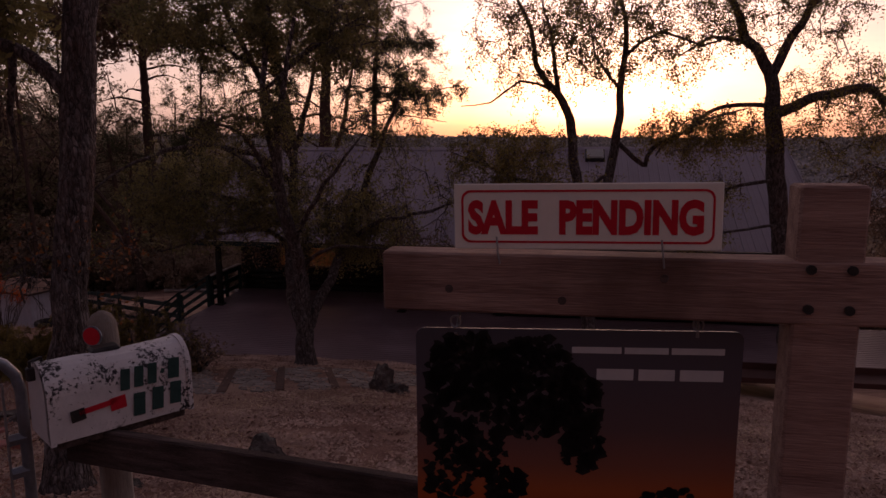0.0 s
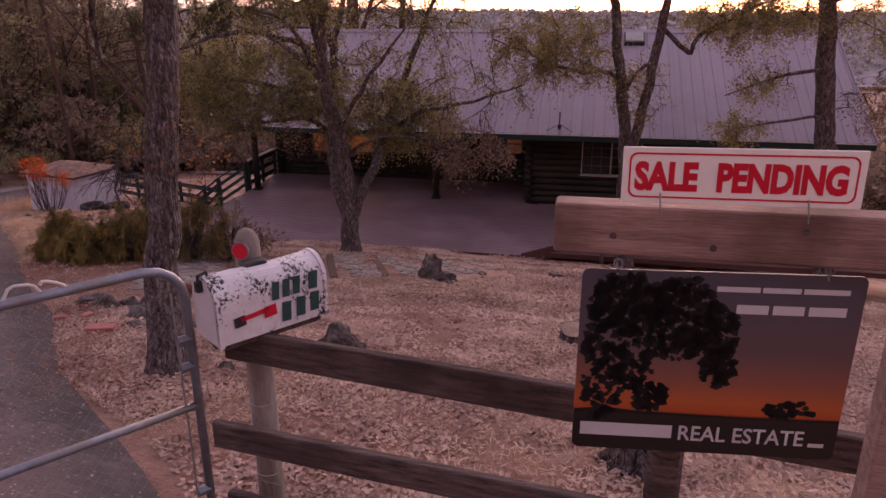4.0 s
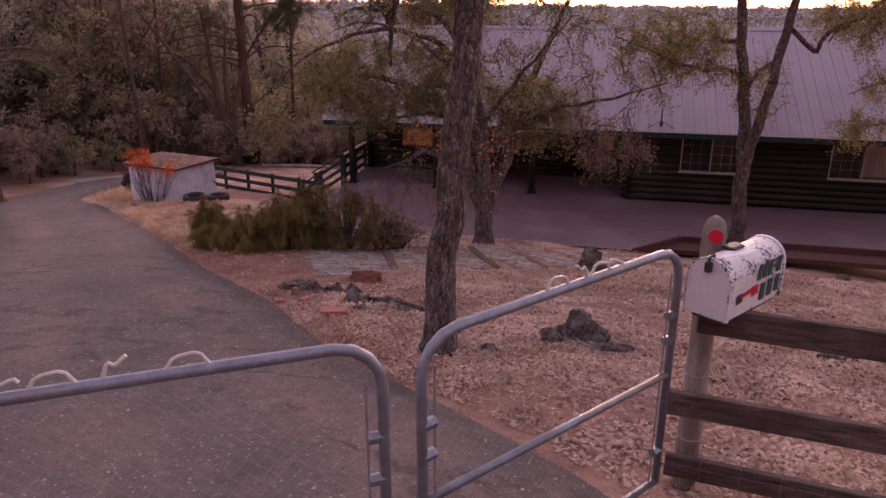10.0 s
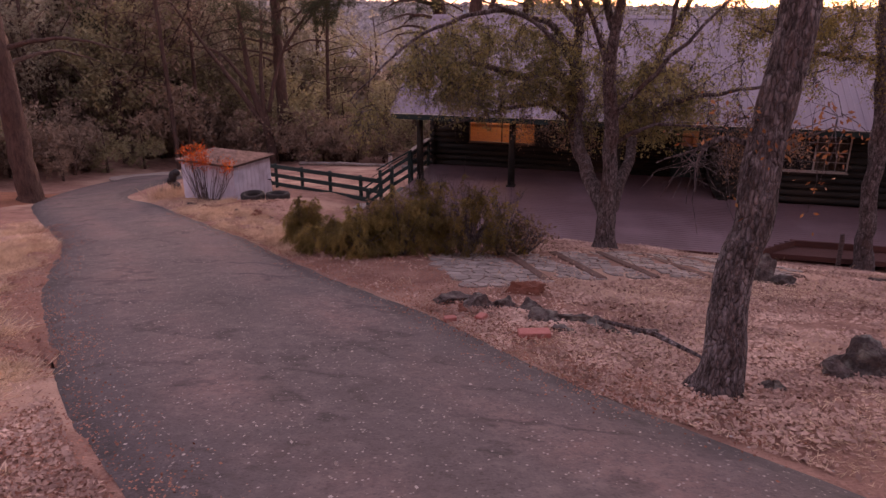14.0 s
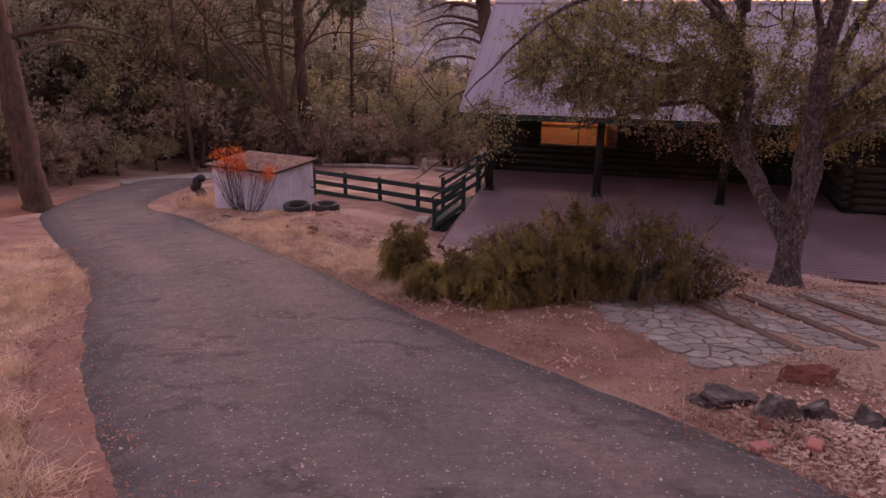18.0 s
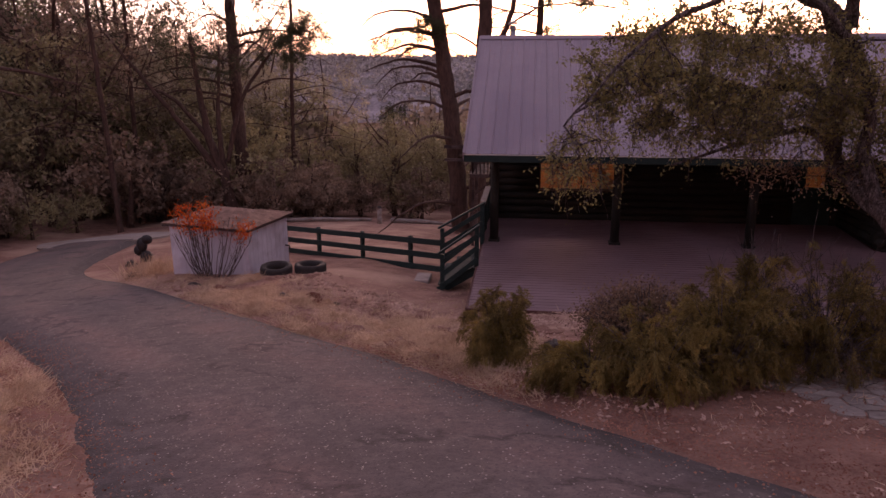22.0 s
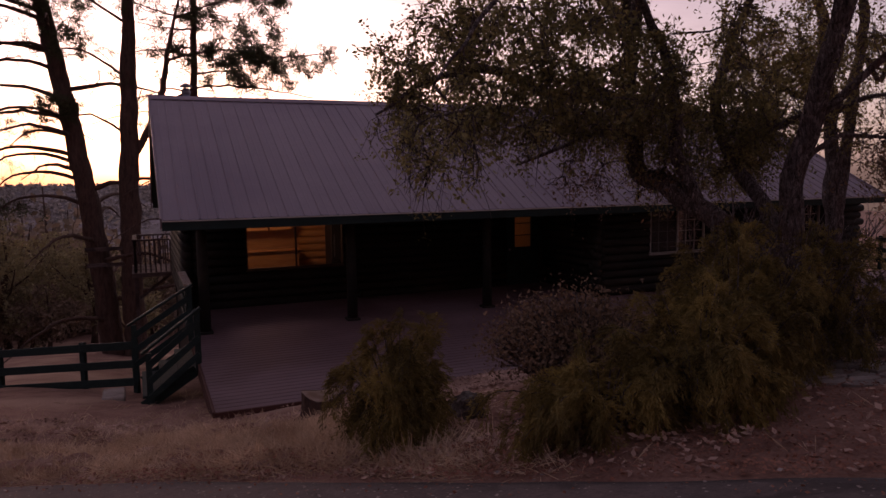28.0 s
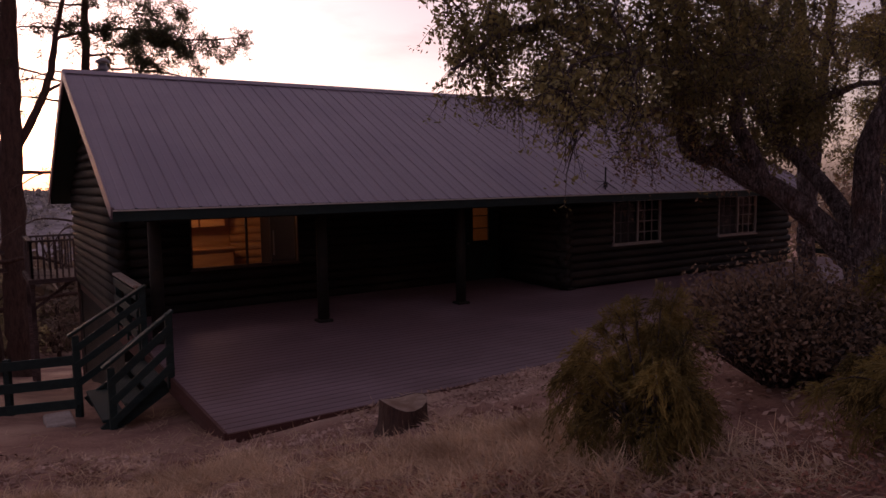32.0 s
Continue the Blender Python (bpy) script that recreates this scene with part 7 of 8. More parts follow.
# twin-stemmed oak at the deck's edge
z = gz(0.2, 16.3)
tree("oak_tree", "twin-stemmed lichen-spotted oak with thin yellow-green leaves at the deck's edge",
     [[(0.22, 16.3, z - 0.1, 0.2), (0.19, 16.3, -2.4, 0.17), (0.1, 16.3, -0.8, 0.15), (0.0, 16.3, 0.4, 0.125), (-0.1, 16.3, 1.13, 0.115), (-0.24, 16.3, 1.9, 0.105), (-0.36, 16.3, 2.8, 0.095), (-0.64, 16.3, 3.35, 0.08), (-1.08, 16.3, 3.95, 0.06), (-1.2, 16.3, 4.7, 0.045), (-1.55, 16.3, 5.4, 0.035), (-1.7, 16.3, 6.4, 0.015)],
      [(0.12, 16.3, -0.8, 0.13), (0.28, 16.3, 0.1, 0.115), (0.45, 16.3, 0.8, 0.105), (0.58, 16.3, 1.8, 0.1), (0.69, 16.3, 2.95, 0.085), (0.77, 16.3, 4.0, 0.065), (0.78, 16.3, 4.7, 0.05), (0.66, 16.3, 5.4, 0.035), (0.9, 16.3, 6.5, 0.015)],
      [(-0.15, 16.3, 1.25, 0.05), (-0.55, 16.2, 1.42, 0.045), (-0.93, 16.15, 1.38, 0.04), (-1.58, 16.1, 1.57, 0.034), (-2.15, 16.0, 1.8, 0.026), (-2.9, 15.9, 2.1, 0.012)],
      [(0.68, 16.3, 2.3, 0.055), (1.03, 16.3, 1.97, 0.05), (1.27, 16.3, 1.8, 0.048), (1.42, 16.3, 2.18, 0.044), (1.86, 16.3, 2.4, 0.038), (2.45, 16.2, 2.75, 0.03), (3.3, 16.2, 3.0, 0.014)],
      [(0.0, 16.3, 1.0, 0.04), (0.19, 16.3, 1.4, 0.038), (0.5, 16.3, 1.6, 0.036)],
      [(-0.58, 16.3, 3.28, 0.055), (-0.76, 16.3, 4.3, 0.04), (-0.98, 16.3, 5.4, 0.02)],
      [(-0.68, 16.3, 3.4, 0.04), (-1.44, 16.2, 3.62, 0.03), (-2.06, 16.1, 3.17, 0.018), (-2.7, 16.0, 3.1, 0.01)],
      [(0.77, 16.3, 4.1, 0.045), (1.5, 16.3, 4.6, 0.035), (2.3, 16.2, 4.28, 0.025), (2.95, 16.2, 4.5, 0.012)],
      [(0.72, 16.3, 3.4, 0.04), (0.2, 16.3, 4.1, 0.03), (-0.1, 16.3, 5.2, 0.016)]],
     [((-1.6, 16.0, 1.9), (1.5, 1.2, 0.9), 190, 7, 0.05, 0.026, "leaf_gold", 0.05), ((-0.6, 16.2, 4.6), (2.2, 1.4, 1.5), 230, 5, 0.06, 0.03, "leaf_gold", 0.05), ((1.4, 16.2, 4.7), (1.8, 1.3, 1.3), 170, 5, 0.06, 0.03, "leaf_gold", 0.05), ((2.2, 16.2, 2.5), (1.3, 1.0, 0.6), 110, 7, 0.05, 0.026, "leaf_gold", 0.08), ((0.2, 16.2, 1.1), (0.9, 0.7, 0.8), 40, 5, 0.05, 0.026, "leaf_gold", 0.06), ((-0.6, 16.2, 5.0), (2.3, 1.2, 1.6), 130, 1, 0.05, 0.024, "leaf_gold", 0.02)], 13, wander=0.26, sway=0.9, close=True)

# crooked oak beside it
z = gz(4.6, 16.9)
tree("oak_tree", "crooked dark oak with heavy bent limbs at the deck",
     [[(4.75, 16.8, z - 0.1, 0.26), (4.6, 16.8, -1.5, 0.22), (4.3, 16.8, 0.2, 0.2), (4.08, 16.8, 1.6, 0.19), (3.95, 16.8, 2.7, 0.17), (3.83, 16.8, 3.7, 0.13), (3.32, 16.8, 4.5, 0.1), (2.95, 16.8, 5.3, 0.07), (2.5, 16.8, 6.4, 0.03)],
      [(3.86, 16.8, 3.65, 0.11), (4.2, 16.8, 4.45, 0.09), (4.6, 16.8, 5.25, 0.07), (4.7, 16.8, 6.5, 0.03)],
      [(4.0, 16.8, 2.9, 0.12), (4.7, 16.8, 3.22, 0.11), (5.2, 16.75, 3.3, 0.1), (5.75, 16.7, 3.4, 0.085), (6.2, 16.7, 3.05, 0.07), (6.9, 16.6, 2.9, 0.04), (7.5, 16.6, 2.3, 0.015)],
      [(4.55, 16.8, 5.1, 0.05), (5.4, 16.8, 5.5, 0.04), (6.6, 16.8, 5.2, 0.025), (7.6, 16.8, 5.4, 0.012)],
      [(4.0, 16.7, 3.0, 0.055), (3.4, 16.6, 3.1, 0.05), (2.64, 16.5, 2.95, 0.042), (1.9, 16.4, 2.4, 0.032), (1.5, 16.4, 2.0, 0.015)],
      [(3.4, 16.8, 4.4, 0.05), (2.6, 16.7, 4.5, 0.035), (1.9, 16.6, 4.1, 0.015)],
      [(4.1, 16.75, 1.5, 0.045), (3.6, 16.6, 1.42, 0.04), (3.05, 16.6, 1.3, 0.03), (2.1, 16.5, 0.92, 0.012)],
      [(4.25, 16.75, 0.5, 0.035), (3.5, 16.6, 0.4, 0.03), (2.8, 16.5, 0.3, 0.02), (2.0, 16.5, 0.1, 0.01)]],
     [((5.9, 16.6, 3.0), (2.2, 1.6, 1.3), 220, 6, 0.06, 0.027, "leaf_gold", 0.1), ((4.0, 16.7, 5.6), (2.6, 1.6, 1.5), 260, 5, 0.06, 0.03, "leaf_oak", 0.08), ((2.5, 16.5, 0.25), (0.7, 0.6, 0.42), 30, 7, 0.05, 0.027, "leaf_gold", 0.1), ((2.8, 16.5, 1.2), (0.8, 0.6, 0.5), 30, 5, 0.05, 0.027, "leaf_gold", 0.1), ((6.6, 17.0, 0.8), (2.0, 1.5, 1.2), 140, 7, 0.07, 0.028, "leaf_brown", 0.12), ((3.4, 16.6, 2.6), (0.9, 0.7, 0.6), 46, 6, 0.05, 0.026, "leaf_gold", 0.08)], 17, wander=0.26, sway=0.9, close=True)

# pines and bare trees past the house
def pine(x, y, top, lean, seed, r=0.24, live=0.35, n=80, low=0.25, drooping=0, label="tall pine with dead lower limbs and a thin needled crown", group="pines past the house"):
    z = gz(x, y)
    h = top - z
    rng = np.random.default_rng(seed)
    line = [(x, y, z - 0.1, r), (x + lean * 0.12 * h, y, z + 0.25 * h, r * 0.85), (x + lean * 0.4 * h, y, z + 0.6 * h, r * 0.6), (x + lean * 0.8 * h, y, top, r * 0.12)]
    limbs = [line]
    sp = curve_points(line)
    dead = []
    for k in range(drooping):
        f = 0.3 + 0.42 * k / drooping
        p = sp[int(f * (len(sp) - 1))]
        ln = rng.uniform(1.7, 3.4)
        limbs.append([(p[0], p[1], p[2], r * 0.2), (p[0] - 0.35 * ln, p[1] - 0.1, p[2] + 0.12 * ln, r * 0.14), (p[0] - 0.75 * ln, p[1] - 0.3, p[2] + 0.08 * ln, r * 0.09), (p[0] - ln, p[1] - 0.4, p[2] - 0.16 * ln, 0.012)])
        dead.append(((p[0] - 0.7 * ln, p[1] - 0.3, p[2]), (0.45 * ln, 0.5, 0.25 * ln), 14, 0 if k % 4 else 5, 0.07, 0.07, "needle", 0.1))
    for k in range(26):
        f = low + (0.95 - low) * k / 26
        p = sp[int(f * (len(sp) - 1))]
        a = rng.random() * 6.28
        ln = (1 - f) * h * 0.28 + 0.9
        dx, dy = math.cos(a) * ln, math.sin(a) * ln
        limbs.append([(p[0], p[1], p[2], r * 0.22), (p[0] + dx * 0.5, p[1] + dy * 0.5, p[2] + 0.08 * ln, r * 0.13), (p[0] + dx, p[1] + dy, p[2] - 0.05 * ln + 0.25 * ln * (f > 0.6), 0.012)])
    cr = [((x + lean * 0.75 * h, y, z + h * (1 - live / 2)), (h * 0.2, h * 0.2, h * live / 2), n, 9, 0.10, 0.075, "needle", 0.0), ((x + lean * 0.25 * h, y, z + h * 0.5), (h * 0.15, h * 0.15, h * 0.28), 60, 1, 0.08, 0.05, "needle", 0.1)]
    return tree("pine_tree", label, limbs, cr + dead, seed, "pine_bark", group, arch=0.05)


pine(-13.05, 34.3, 13.0, -0.19, 21, 0.40, low=0.1, drooping=11)
z = gz(-12.30, 34.0)
tree("pine_tree", "tall pine with long spreading limbs and dark needle tufts", [[(-12.30, 34.0, z - 0.1, 0.38), (-12.30, 34.0, z + 4, 0.35), (-12.10, 34.0, 3.0, 0.28), (-11.90, 34.0, 8.0, 0.13), (-11.80, 34.0, 14.0, 0.03)],
      [(-12.20, 34.0, 0.6, 0.12), (-11.20, 33.8, 2.6, 0.11), (-10.80, 33.7, 4.4, 0.08), (-10.30, 33.6, 6.5, 0.03)], [(-11.20, 33.8, 2.6, 0.05), (-9.70, 33.5, 3.3, 0.04), (-7.90, 33.2, 3.3, 0.03), (-5.90, 33.0, 3.0, 0.012)],
      [(-10.85, 33.7, 4.2, 0.05), (-9.10, 33.4, 4.6, 0.04), (-7.10, 33.0, 4.4, 0.03), (-5.10, 32.8, 4.6, 0.012)], [(-10.50, 33.6, 5.6, 0.04), (-8.50, 33.3, 6.4, 0.03), (-6.50, 33.0, 6.6, 0.012)],
      [(-12.20, 34.0, 1.6, 0.05), (-13.30, 33.7, 2.3, 0.035), (-14.70, 33.5, 2.0, 0.012)], [(-12.10, 34.0, 3.6, 0.05), (-13.50, 33.7, 4.4, 0.035), (-14.90, 33.4, 4.2, 0.012)], [(-12.00, 34.0, 5.4, 0.05), (-13.70, 33.7, 6.4, 0.035), (-15.10, 33.4, 6.8, 0.012)]],
     [((-7.90, 33.2, 4.4), (3.0, 1.5, 1.1), 110, 10, 0.08, 0.08, "needle", 0.0), ((-8.50, 33.2, 6.4), (2.6, 1.5, 1.2), 70, 10, 0.08, 0.08, "needle", 0.0), ((-11.90, 34.0, 9.0), (3.8, 2.4, 3.2), 120, 10, 0.08, 0.08, "needle", 0.0), ((-14.10, 33.6, 2.6), (1.0, 0.8, 0.5), 22, 10, 0.07, 0.07, "needle", 0.0), ((-14.10, 33.6, 5.4), (1.3, 1.0, 1.3), 40, 10, 0.08, 0.08, "needle", 0.0)], 22, "pine_bark", "pines past the house", arch=0.05)
for zz, x0, x1 in ((-2.24, -13.75, -12.3), (-2.79, -13.7, -12.35)):
    single("nailed_plank", MB().box(((x0 + x1) / 2, 33.72, zz), (x1 - x0, 0.04, 0.13), None, 0.006), MAT["rail"], "grey plank nailed across two pine trunks", "plank", "planks on the pines")
pine(-10.2, 35.0, 12.0, 0.05, 23, 0.2, live=0.7, n=150)
pine(-25.1, 39.6, 15.0, 0.0, 24, 0.36, live=0.35)
pine(-26.1, 20.9, 14.0, -0.06, 26, 0.42, live=0.4, label="thick leaning pine trunk by the far bend of the drive")
z = gz(-24.9, 37.6)
tree("bare_tree", "many-limbed bare tree behind the shed", [[(-24.90, 37.60, z - 0.1, 0.300), (-25.10, 37.60, z + 1.8, 0.255), (-25.90, 37.60, z + 4.5, 0.180), (-26.40, 37.60, z + 9, 0.075)], [(-25.10, 37.60, z + 1.9, 0.180), (-26.70, 37.40, z + 4.3, 0.135), (-29.10, 37.20, z + 7.5, 0.075), (-30.70, 37.10, z + 9.5, 0.030)], [(-25.00, 37.60, z + 1.6, 0.150), (-25.30, 37.60, z + 4.5, 0.120), (-25.00, 37.70, z + 8.5, 0.045)], [(-25.90, 37.60, z + 4.2, 0.105), (-27.70, 37.60, z + 6.2, 0.075), (-29.60, 37.60, z + 6.6, 0.030)], [(-25.00, 37.60, z + 3.0, 0.120), (-24.10, 37.80, z + 6.0, 0.090), (-22.70, 37.90, z + 8.0, 0.060), (-21.10, 38.00, z + 9.6, 0.022)], [(-23.90, 37.80, z + 6.4, 0.060), (-22.30, 38.00, z + 7.0, 0.045), (-20.50, 38.20, z + 6.8, 0.018)]],
     [((-26.60, 37.60, z + 7.5), (3.4, 2.0, 2.6), 90, 1, 0.1, 0.05, "leaf_brown", 0.1), ((-25.50, 37.60, z + 8.5), (2.6, 2.0, 2.0), 70, 7, 0.1, 0.08, "needle", 0.0), ((-21.70, 38.00, z + 8.6), (1.6, 1.0, 1.5), 50, 8, 0.08, 0.08, "needle", 0.0), ((-21.2, 38.2, 2.7), (1.5, 1.0, 1.2), 46, 8, 0.09, 0.08, "needle", 0.05), ((-25.6, 37.6, 8.8), (4.2, 2.4, 2.3), 190, 9, 0.16, 0.10, "leaf_brown", 0.05)], 31, "pine_bark")

for i, (px, py, top, ln_, lv, nn) in enumerate(((-23.0, 41.5, 10.5, 0.05, 0.5, 70), (-30.6, 39.0, 12.5, 0.04, 0.55, 90), (-29.5, 35.0, 12.0, -0.04, 0.5, 80))):
    pine(px, py, top, ln_, 230 + i, 0.13, live=lv, n=nn, label="slender half-bare pine behind the shed", group="slender pines behind the shed")

# the woods: a few trees, repeated at different sizes and turns
protos = []
for k, (mat, h, br, sd) in enumerate((("wood_leaf", 9.0, 150, 41), ("wood_leaf", 11.0, 150, 42), ("wood_green", 8.0, 150, 43), ("needle", 14.0, 150, 44), ("wood_leaf", 7.0, 140, 45), ("hazed_leaf", 11.0, 130, 46))):
    px, py = -38.0 - 4.2 * k, 44.0 + 2 * (k % 2)
    z = gz(px, py)
    rng = np.random.default_rng(sd)
    limbs = [[(px, py, z - 0.2, 0.19), (px + 0.2, py, z + h * 0.3, 0.15), (px - 0.1, py + 0.2, z + h * 0.65, 0.09), (px, py, z + h * 0.95, 0.03)]]
    for j in range(6):
        a = j * 1.2 + rng.random()
        f = 0.25 + 0.08 * j
        limbs.append([(px + 0.1, py, z + h * f, 0.07), (px + math.cos(a) * h * 0.14, py + math.sin(a) * h * 0.14, z + h * (f + 0.13), 0.05), (px + math.cos(a) * h * 0.26, py + math.sin(a) * h * 0.26, z + h * (f + 0.3), 0.02)])
    wide = 0.33 if mat != "needle" else 0.2
    protos.append((tree("woodland_tree", "dull brown-leaved woodland oak in the trees past the drive" if mat != "needle" else "dark woodland pine in the trees past the drive", limbs, [((px, py, z + h * 0.62), (h * wide, h * wide, h * 0.4), int(br * 0.75), 10, 0.22, 0.1, mat, 0.1)], sd, "pine_bark", "woods past the drive", twigs=1), px, py, z, h))
rng = np.random.default_rng(77)
placed = [(p[1], p[2]) for p in protos]
tries = 0
while len(placed) < 95 and tries < 6000:
    tries += 1
    x, y = rng.uniform(-70, -17.5), rng.uniform(16, 70)
    if y < 38 + 0.0 * x and x > -31.5:
        continue
    if y < 33 and x > -36:
        continue
    if x > -11 - 0.56 * (y - 4):
        continue
    if off_drive(x, y) < 3 or min(math.hypot(x - a, y - b) for a, b in placed) < 2.2:
        continue
    placed.append((x, y))
    pr, px, py, pz, h = protos[int(rng.choice([0, 0, 1, 2, 5, 3, 4, 5]))]
    s = rng.uniform(0.9, 1.45)
    c = copy_thing(pr, pose(x, y, gz(x, y), 0, 0, rng.uniform(0, 360)))
    c.scale = (s, s, s)
# taller trees past the bend; number 5 has haze painted into its leaf colour
for x, y, k, f in ((-29.5, 55.0, 5, 1.15), (-33.0, 49.5, 3, 0.9), (-36.5, 54.0, 5, 1.15), (-40.0, 47.0, 1, 1.1), (-31.5, 61.0, 5, 1.15), (-44.5, 52.0, 3, 0.95), (-38.0, 62.0, 5, 1.3), (-27.5, 63.0, 5, 1.1), (-47.0, 45.0, 1, 1.2), (-42.5, 58.5, 5, 1.25), (-35.0, 45.5, 1, 1.0), (-30.0, 45.5, 5, 0.85), (-50.5, 54.0, 1, 1.4), (-36.5, 27.5, 0, 0.95), (-38.0, 34.5, 5, 0.9)):
    c = copy_thing(protos[k][0], pose(x, y, gz(x, y), 0, 0, rng.uniform(0, 360)))
    c.scale = (f, f, f)
for x, y, k, f in ((-34.2, 41.5, 2, 1.2), (-40.5, 44.5, 2, 1.7), (-35.8, 47.0, 3, 1.2), (-42.5, 41.0, 5, 1.5), (-38.2, 50.0, 5, 1.5), (-30.4, 52.0, 5, 1.35)):
    c = copy_thing(protos[k][0], pose(x, y, gz(x, y), 0, 0, rng.uniform(0, 360)))
    c.scale = (f, f, f)
# olive oaks on the slope between the shed and the house
for x, y in ((-14.2, 43.0), (-17.4, 41.6), (-20.2, 44.4), (-16.0, 47.0), (-22.6, 42.8), (-18.8, 49.5), (-13.0, 50.5), (-25.6, 46.5), (-28.0, 43.2), (-22.4, 51.0), (-30.8, 47.2), (-15.6, 54.0), (-27.2, 53.5), (-33.5, 43.5)):
    c = copy_thing(protos[2][0], pose(x, y, gz(x, y), 0, 0, rng.uniform(0, 360)))
    s = rng.uniform(0.85, 1.2) * (0.62 if x > -26 else 1.0)
    c.scale = (s * 1.1, s * 1.1, s * 0.95)
# low growth on the slope behind the fence and past the house
low = []
for k, (mat, sd) in enumerate((("wood_leaf", 51), ("wood_green", 52), ("wood_leaf", 53))):
    px, py = -17.0 + 4.5 * k, 41.5
    z = gz(px, py)
    limbs = [[(px, py, z - 0.1, 0.09), (px + 0.15, py, z + 1.2, 0.06), (px, py, z + 2.6, 0.02)], [(px, py, z + 0.4, 0.05), (px + 0.7, py + 0.3, z + 1.6, 0.02)], [(px, py, z + 0.5, 0.05), (px - 0.8, py - 0.2, z + 1.8, 0.02)]]
    low.append((tree("scrub_oak", "low dull scrub oak on the slope below the yard", limbs, [((px, py, z + 1.55), (1.7, 1.7, 1.5), 55, 10, 0.15, 0.08, mat, 0.15)], sd, "pine_bark", "scrub below the yard", twigs=1), px, py))
spots = [(p[1], p[2]) for p in low]
for _ in range(4000):
    if len(spots) > 130:
        break
    x, y = (rng.uniform(-38, 30), rng.uniform(38.5, 62)) if len(spots) < 70 else (rng.uniform(-60, -20), rng.uniform(20, 50))
    if len(spots) >= 70 and (off_drive(x, y) < 3.5 or (y < 35.5 and x > -33)):
        continue
    if min(math.hypot(x - a, y - b) for a, b in spots) < 2.2:
        continue
    spots.append((x, y))
    c = copy_thing(low[int(rng.integers(0, 3))][0], pose(x, y, gz(x, y), 0, 0, rng.uniform(0, 360)))
    s = rng.uniform(0.8, 1.35) * (1.3 if len(spots) > 70 else 1)
    c.scale = (s, s, s)


for _ in range(16):
    x, y = rng.uniform(9.5, 26), rng.uniform(23, 40)
    c = copy_thing(low[int(rng.integers(0, 3))][0], pose(x, y, gz(x, y), 0, 0, rng.uniform(0, 360)))
    s = rng.uniform(1.3, 2.0)
    c.scale = (s, s, s)
for _ in range(70):
    x, y = (rng.uniform(-37, -15), rng.uniform(38.5, 43.0)) if _ < 46 else (rng.uniform(-38, -31), rng.uniform(22, 36))
    if off_drive(x, y) < 1.2 or math.hypot(x + 27.6, y - 31) < 3.8:
        continue
    c = copy_thing(low[int(rng.integers(0, 3))][0], pose(x, y, gz(x, y), 0, 0, rng.uniform(0, 360)))
    s = rng.uniform(0.55, 1.0)
    c.scale = (s, s, s)
# the wooded valley beyond: too many to count; its leaves are lightened for haze
rng = np.random.default_rng(201)
cen, sticks = [], MB()
for _ in range(1300):
    y = 52 + 330 * rng.random() ** 1.7
    x = rng.uniform(-0.75, 1.0) * y - 14
    z, h = gz(x, y), rng.uniform(3.5, 8.0) + 0.012 * y
    if y < 120:
        sticks.tube([(x, y, z), (x + rng.normal(0, 0.2), y, z + h * 0.6), (x + rng.normal(0, 0.4), y, z + h)], [0.13, 0.09, 0.03], 4, caps=False)
    m = 130 if y < 150 else 70
    d = unit(rng.normal(0, 1, (m, 3))) * rng.random((m, 1)) ** 0.4 * np.array([h * 0.36, h * 0.36, h * 0.46])
    cen.append(np.hstack([np.array([[x, y, z + h * 0.55]]) + d, np.full((m, 1), 0.10 + 0.0022 * y)]))
cen = np.vstack(cen)
av = unit(rng.normal(0, 1, (len(cen), 3)))
bv = unit(np.cross(av, rng.normal(0, 1, av.shape)))
tagged(part("far_woods", quads_mesh("far_woods", cen[:, :3], av * cen[:, 3:] * 1.5, bv * cen[:, 3:], MAT["far_haze_leaf"]), None), "dull brown and green woods falling into the valley, haze put into their colour", "woods", kind="stuff")
tagged(part("far_trunks", sticks, MAT["pine_bark"]), "thin dark trunks in the valley woods", "woods", kind="stuff")


# ridge woods, their leaf colour standing in for haze
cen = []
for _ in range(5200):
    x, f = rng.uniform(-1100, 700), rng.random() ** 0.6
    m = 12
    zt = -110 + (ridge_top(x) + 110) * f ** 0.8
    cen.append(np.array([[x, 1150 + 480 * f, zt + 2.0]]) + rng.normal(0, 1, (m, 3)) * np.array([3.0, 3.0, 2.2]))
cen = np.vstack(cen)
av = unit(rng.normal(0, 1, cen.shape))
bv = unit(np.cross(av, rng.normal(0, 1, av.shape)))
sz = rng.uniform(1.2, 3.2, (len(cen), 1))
tagged(part("ridge_woods", quads_mesh("ridge_woods", cen, av * sz, bv * sz, MAT["ridge_haze_leaf"]), None), "woods covering the far ridge, greyed by haze put into their colour", "woods", kind="stuff")


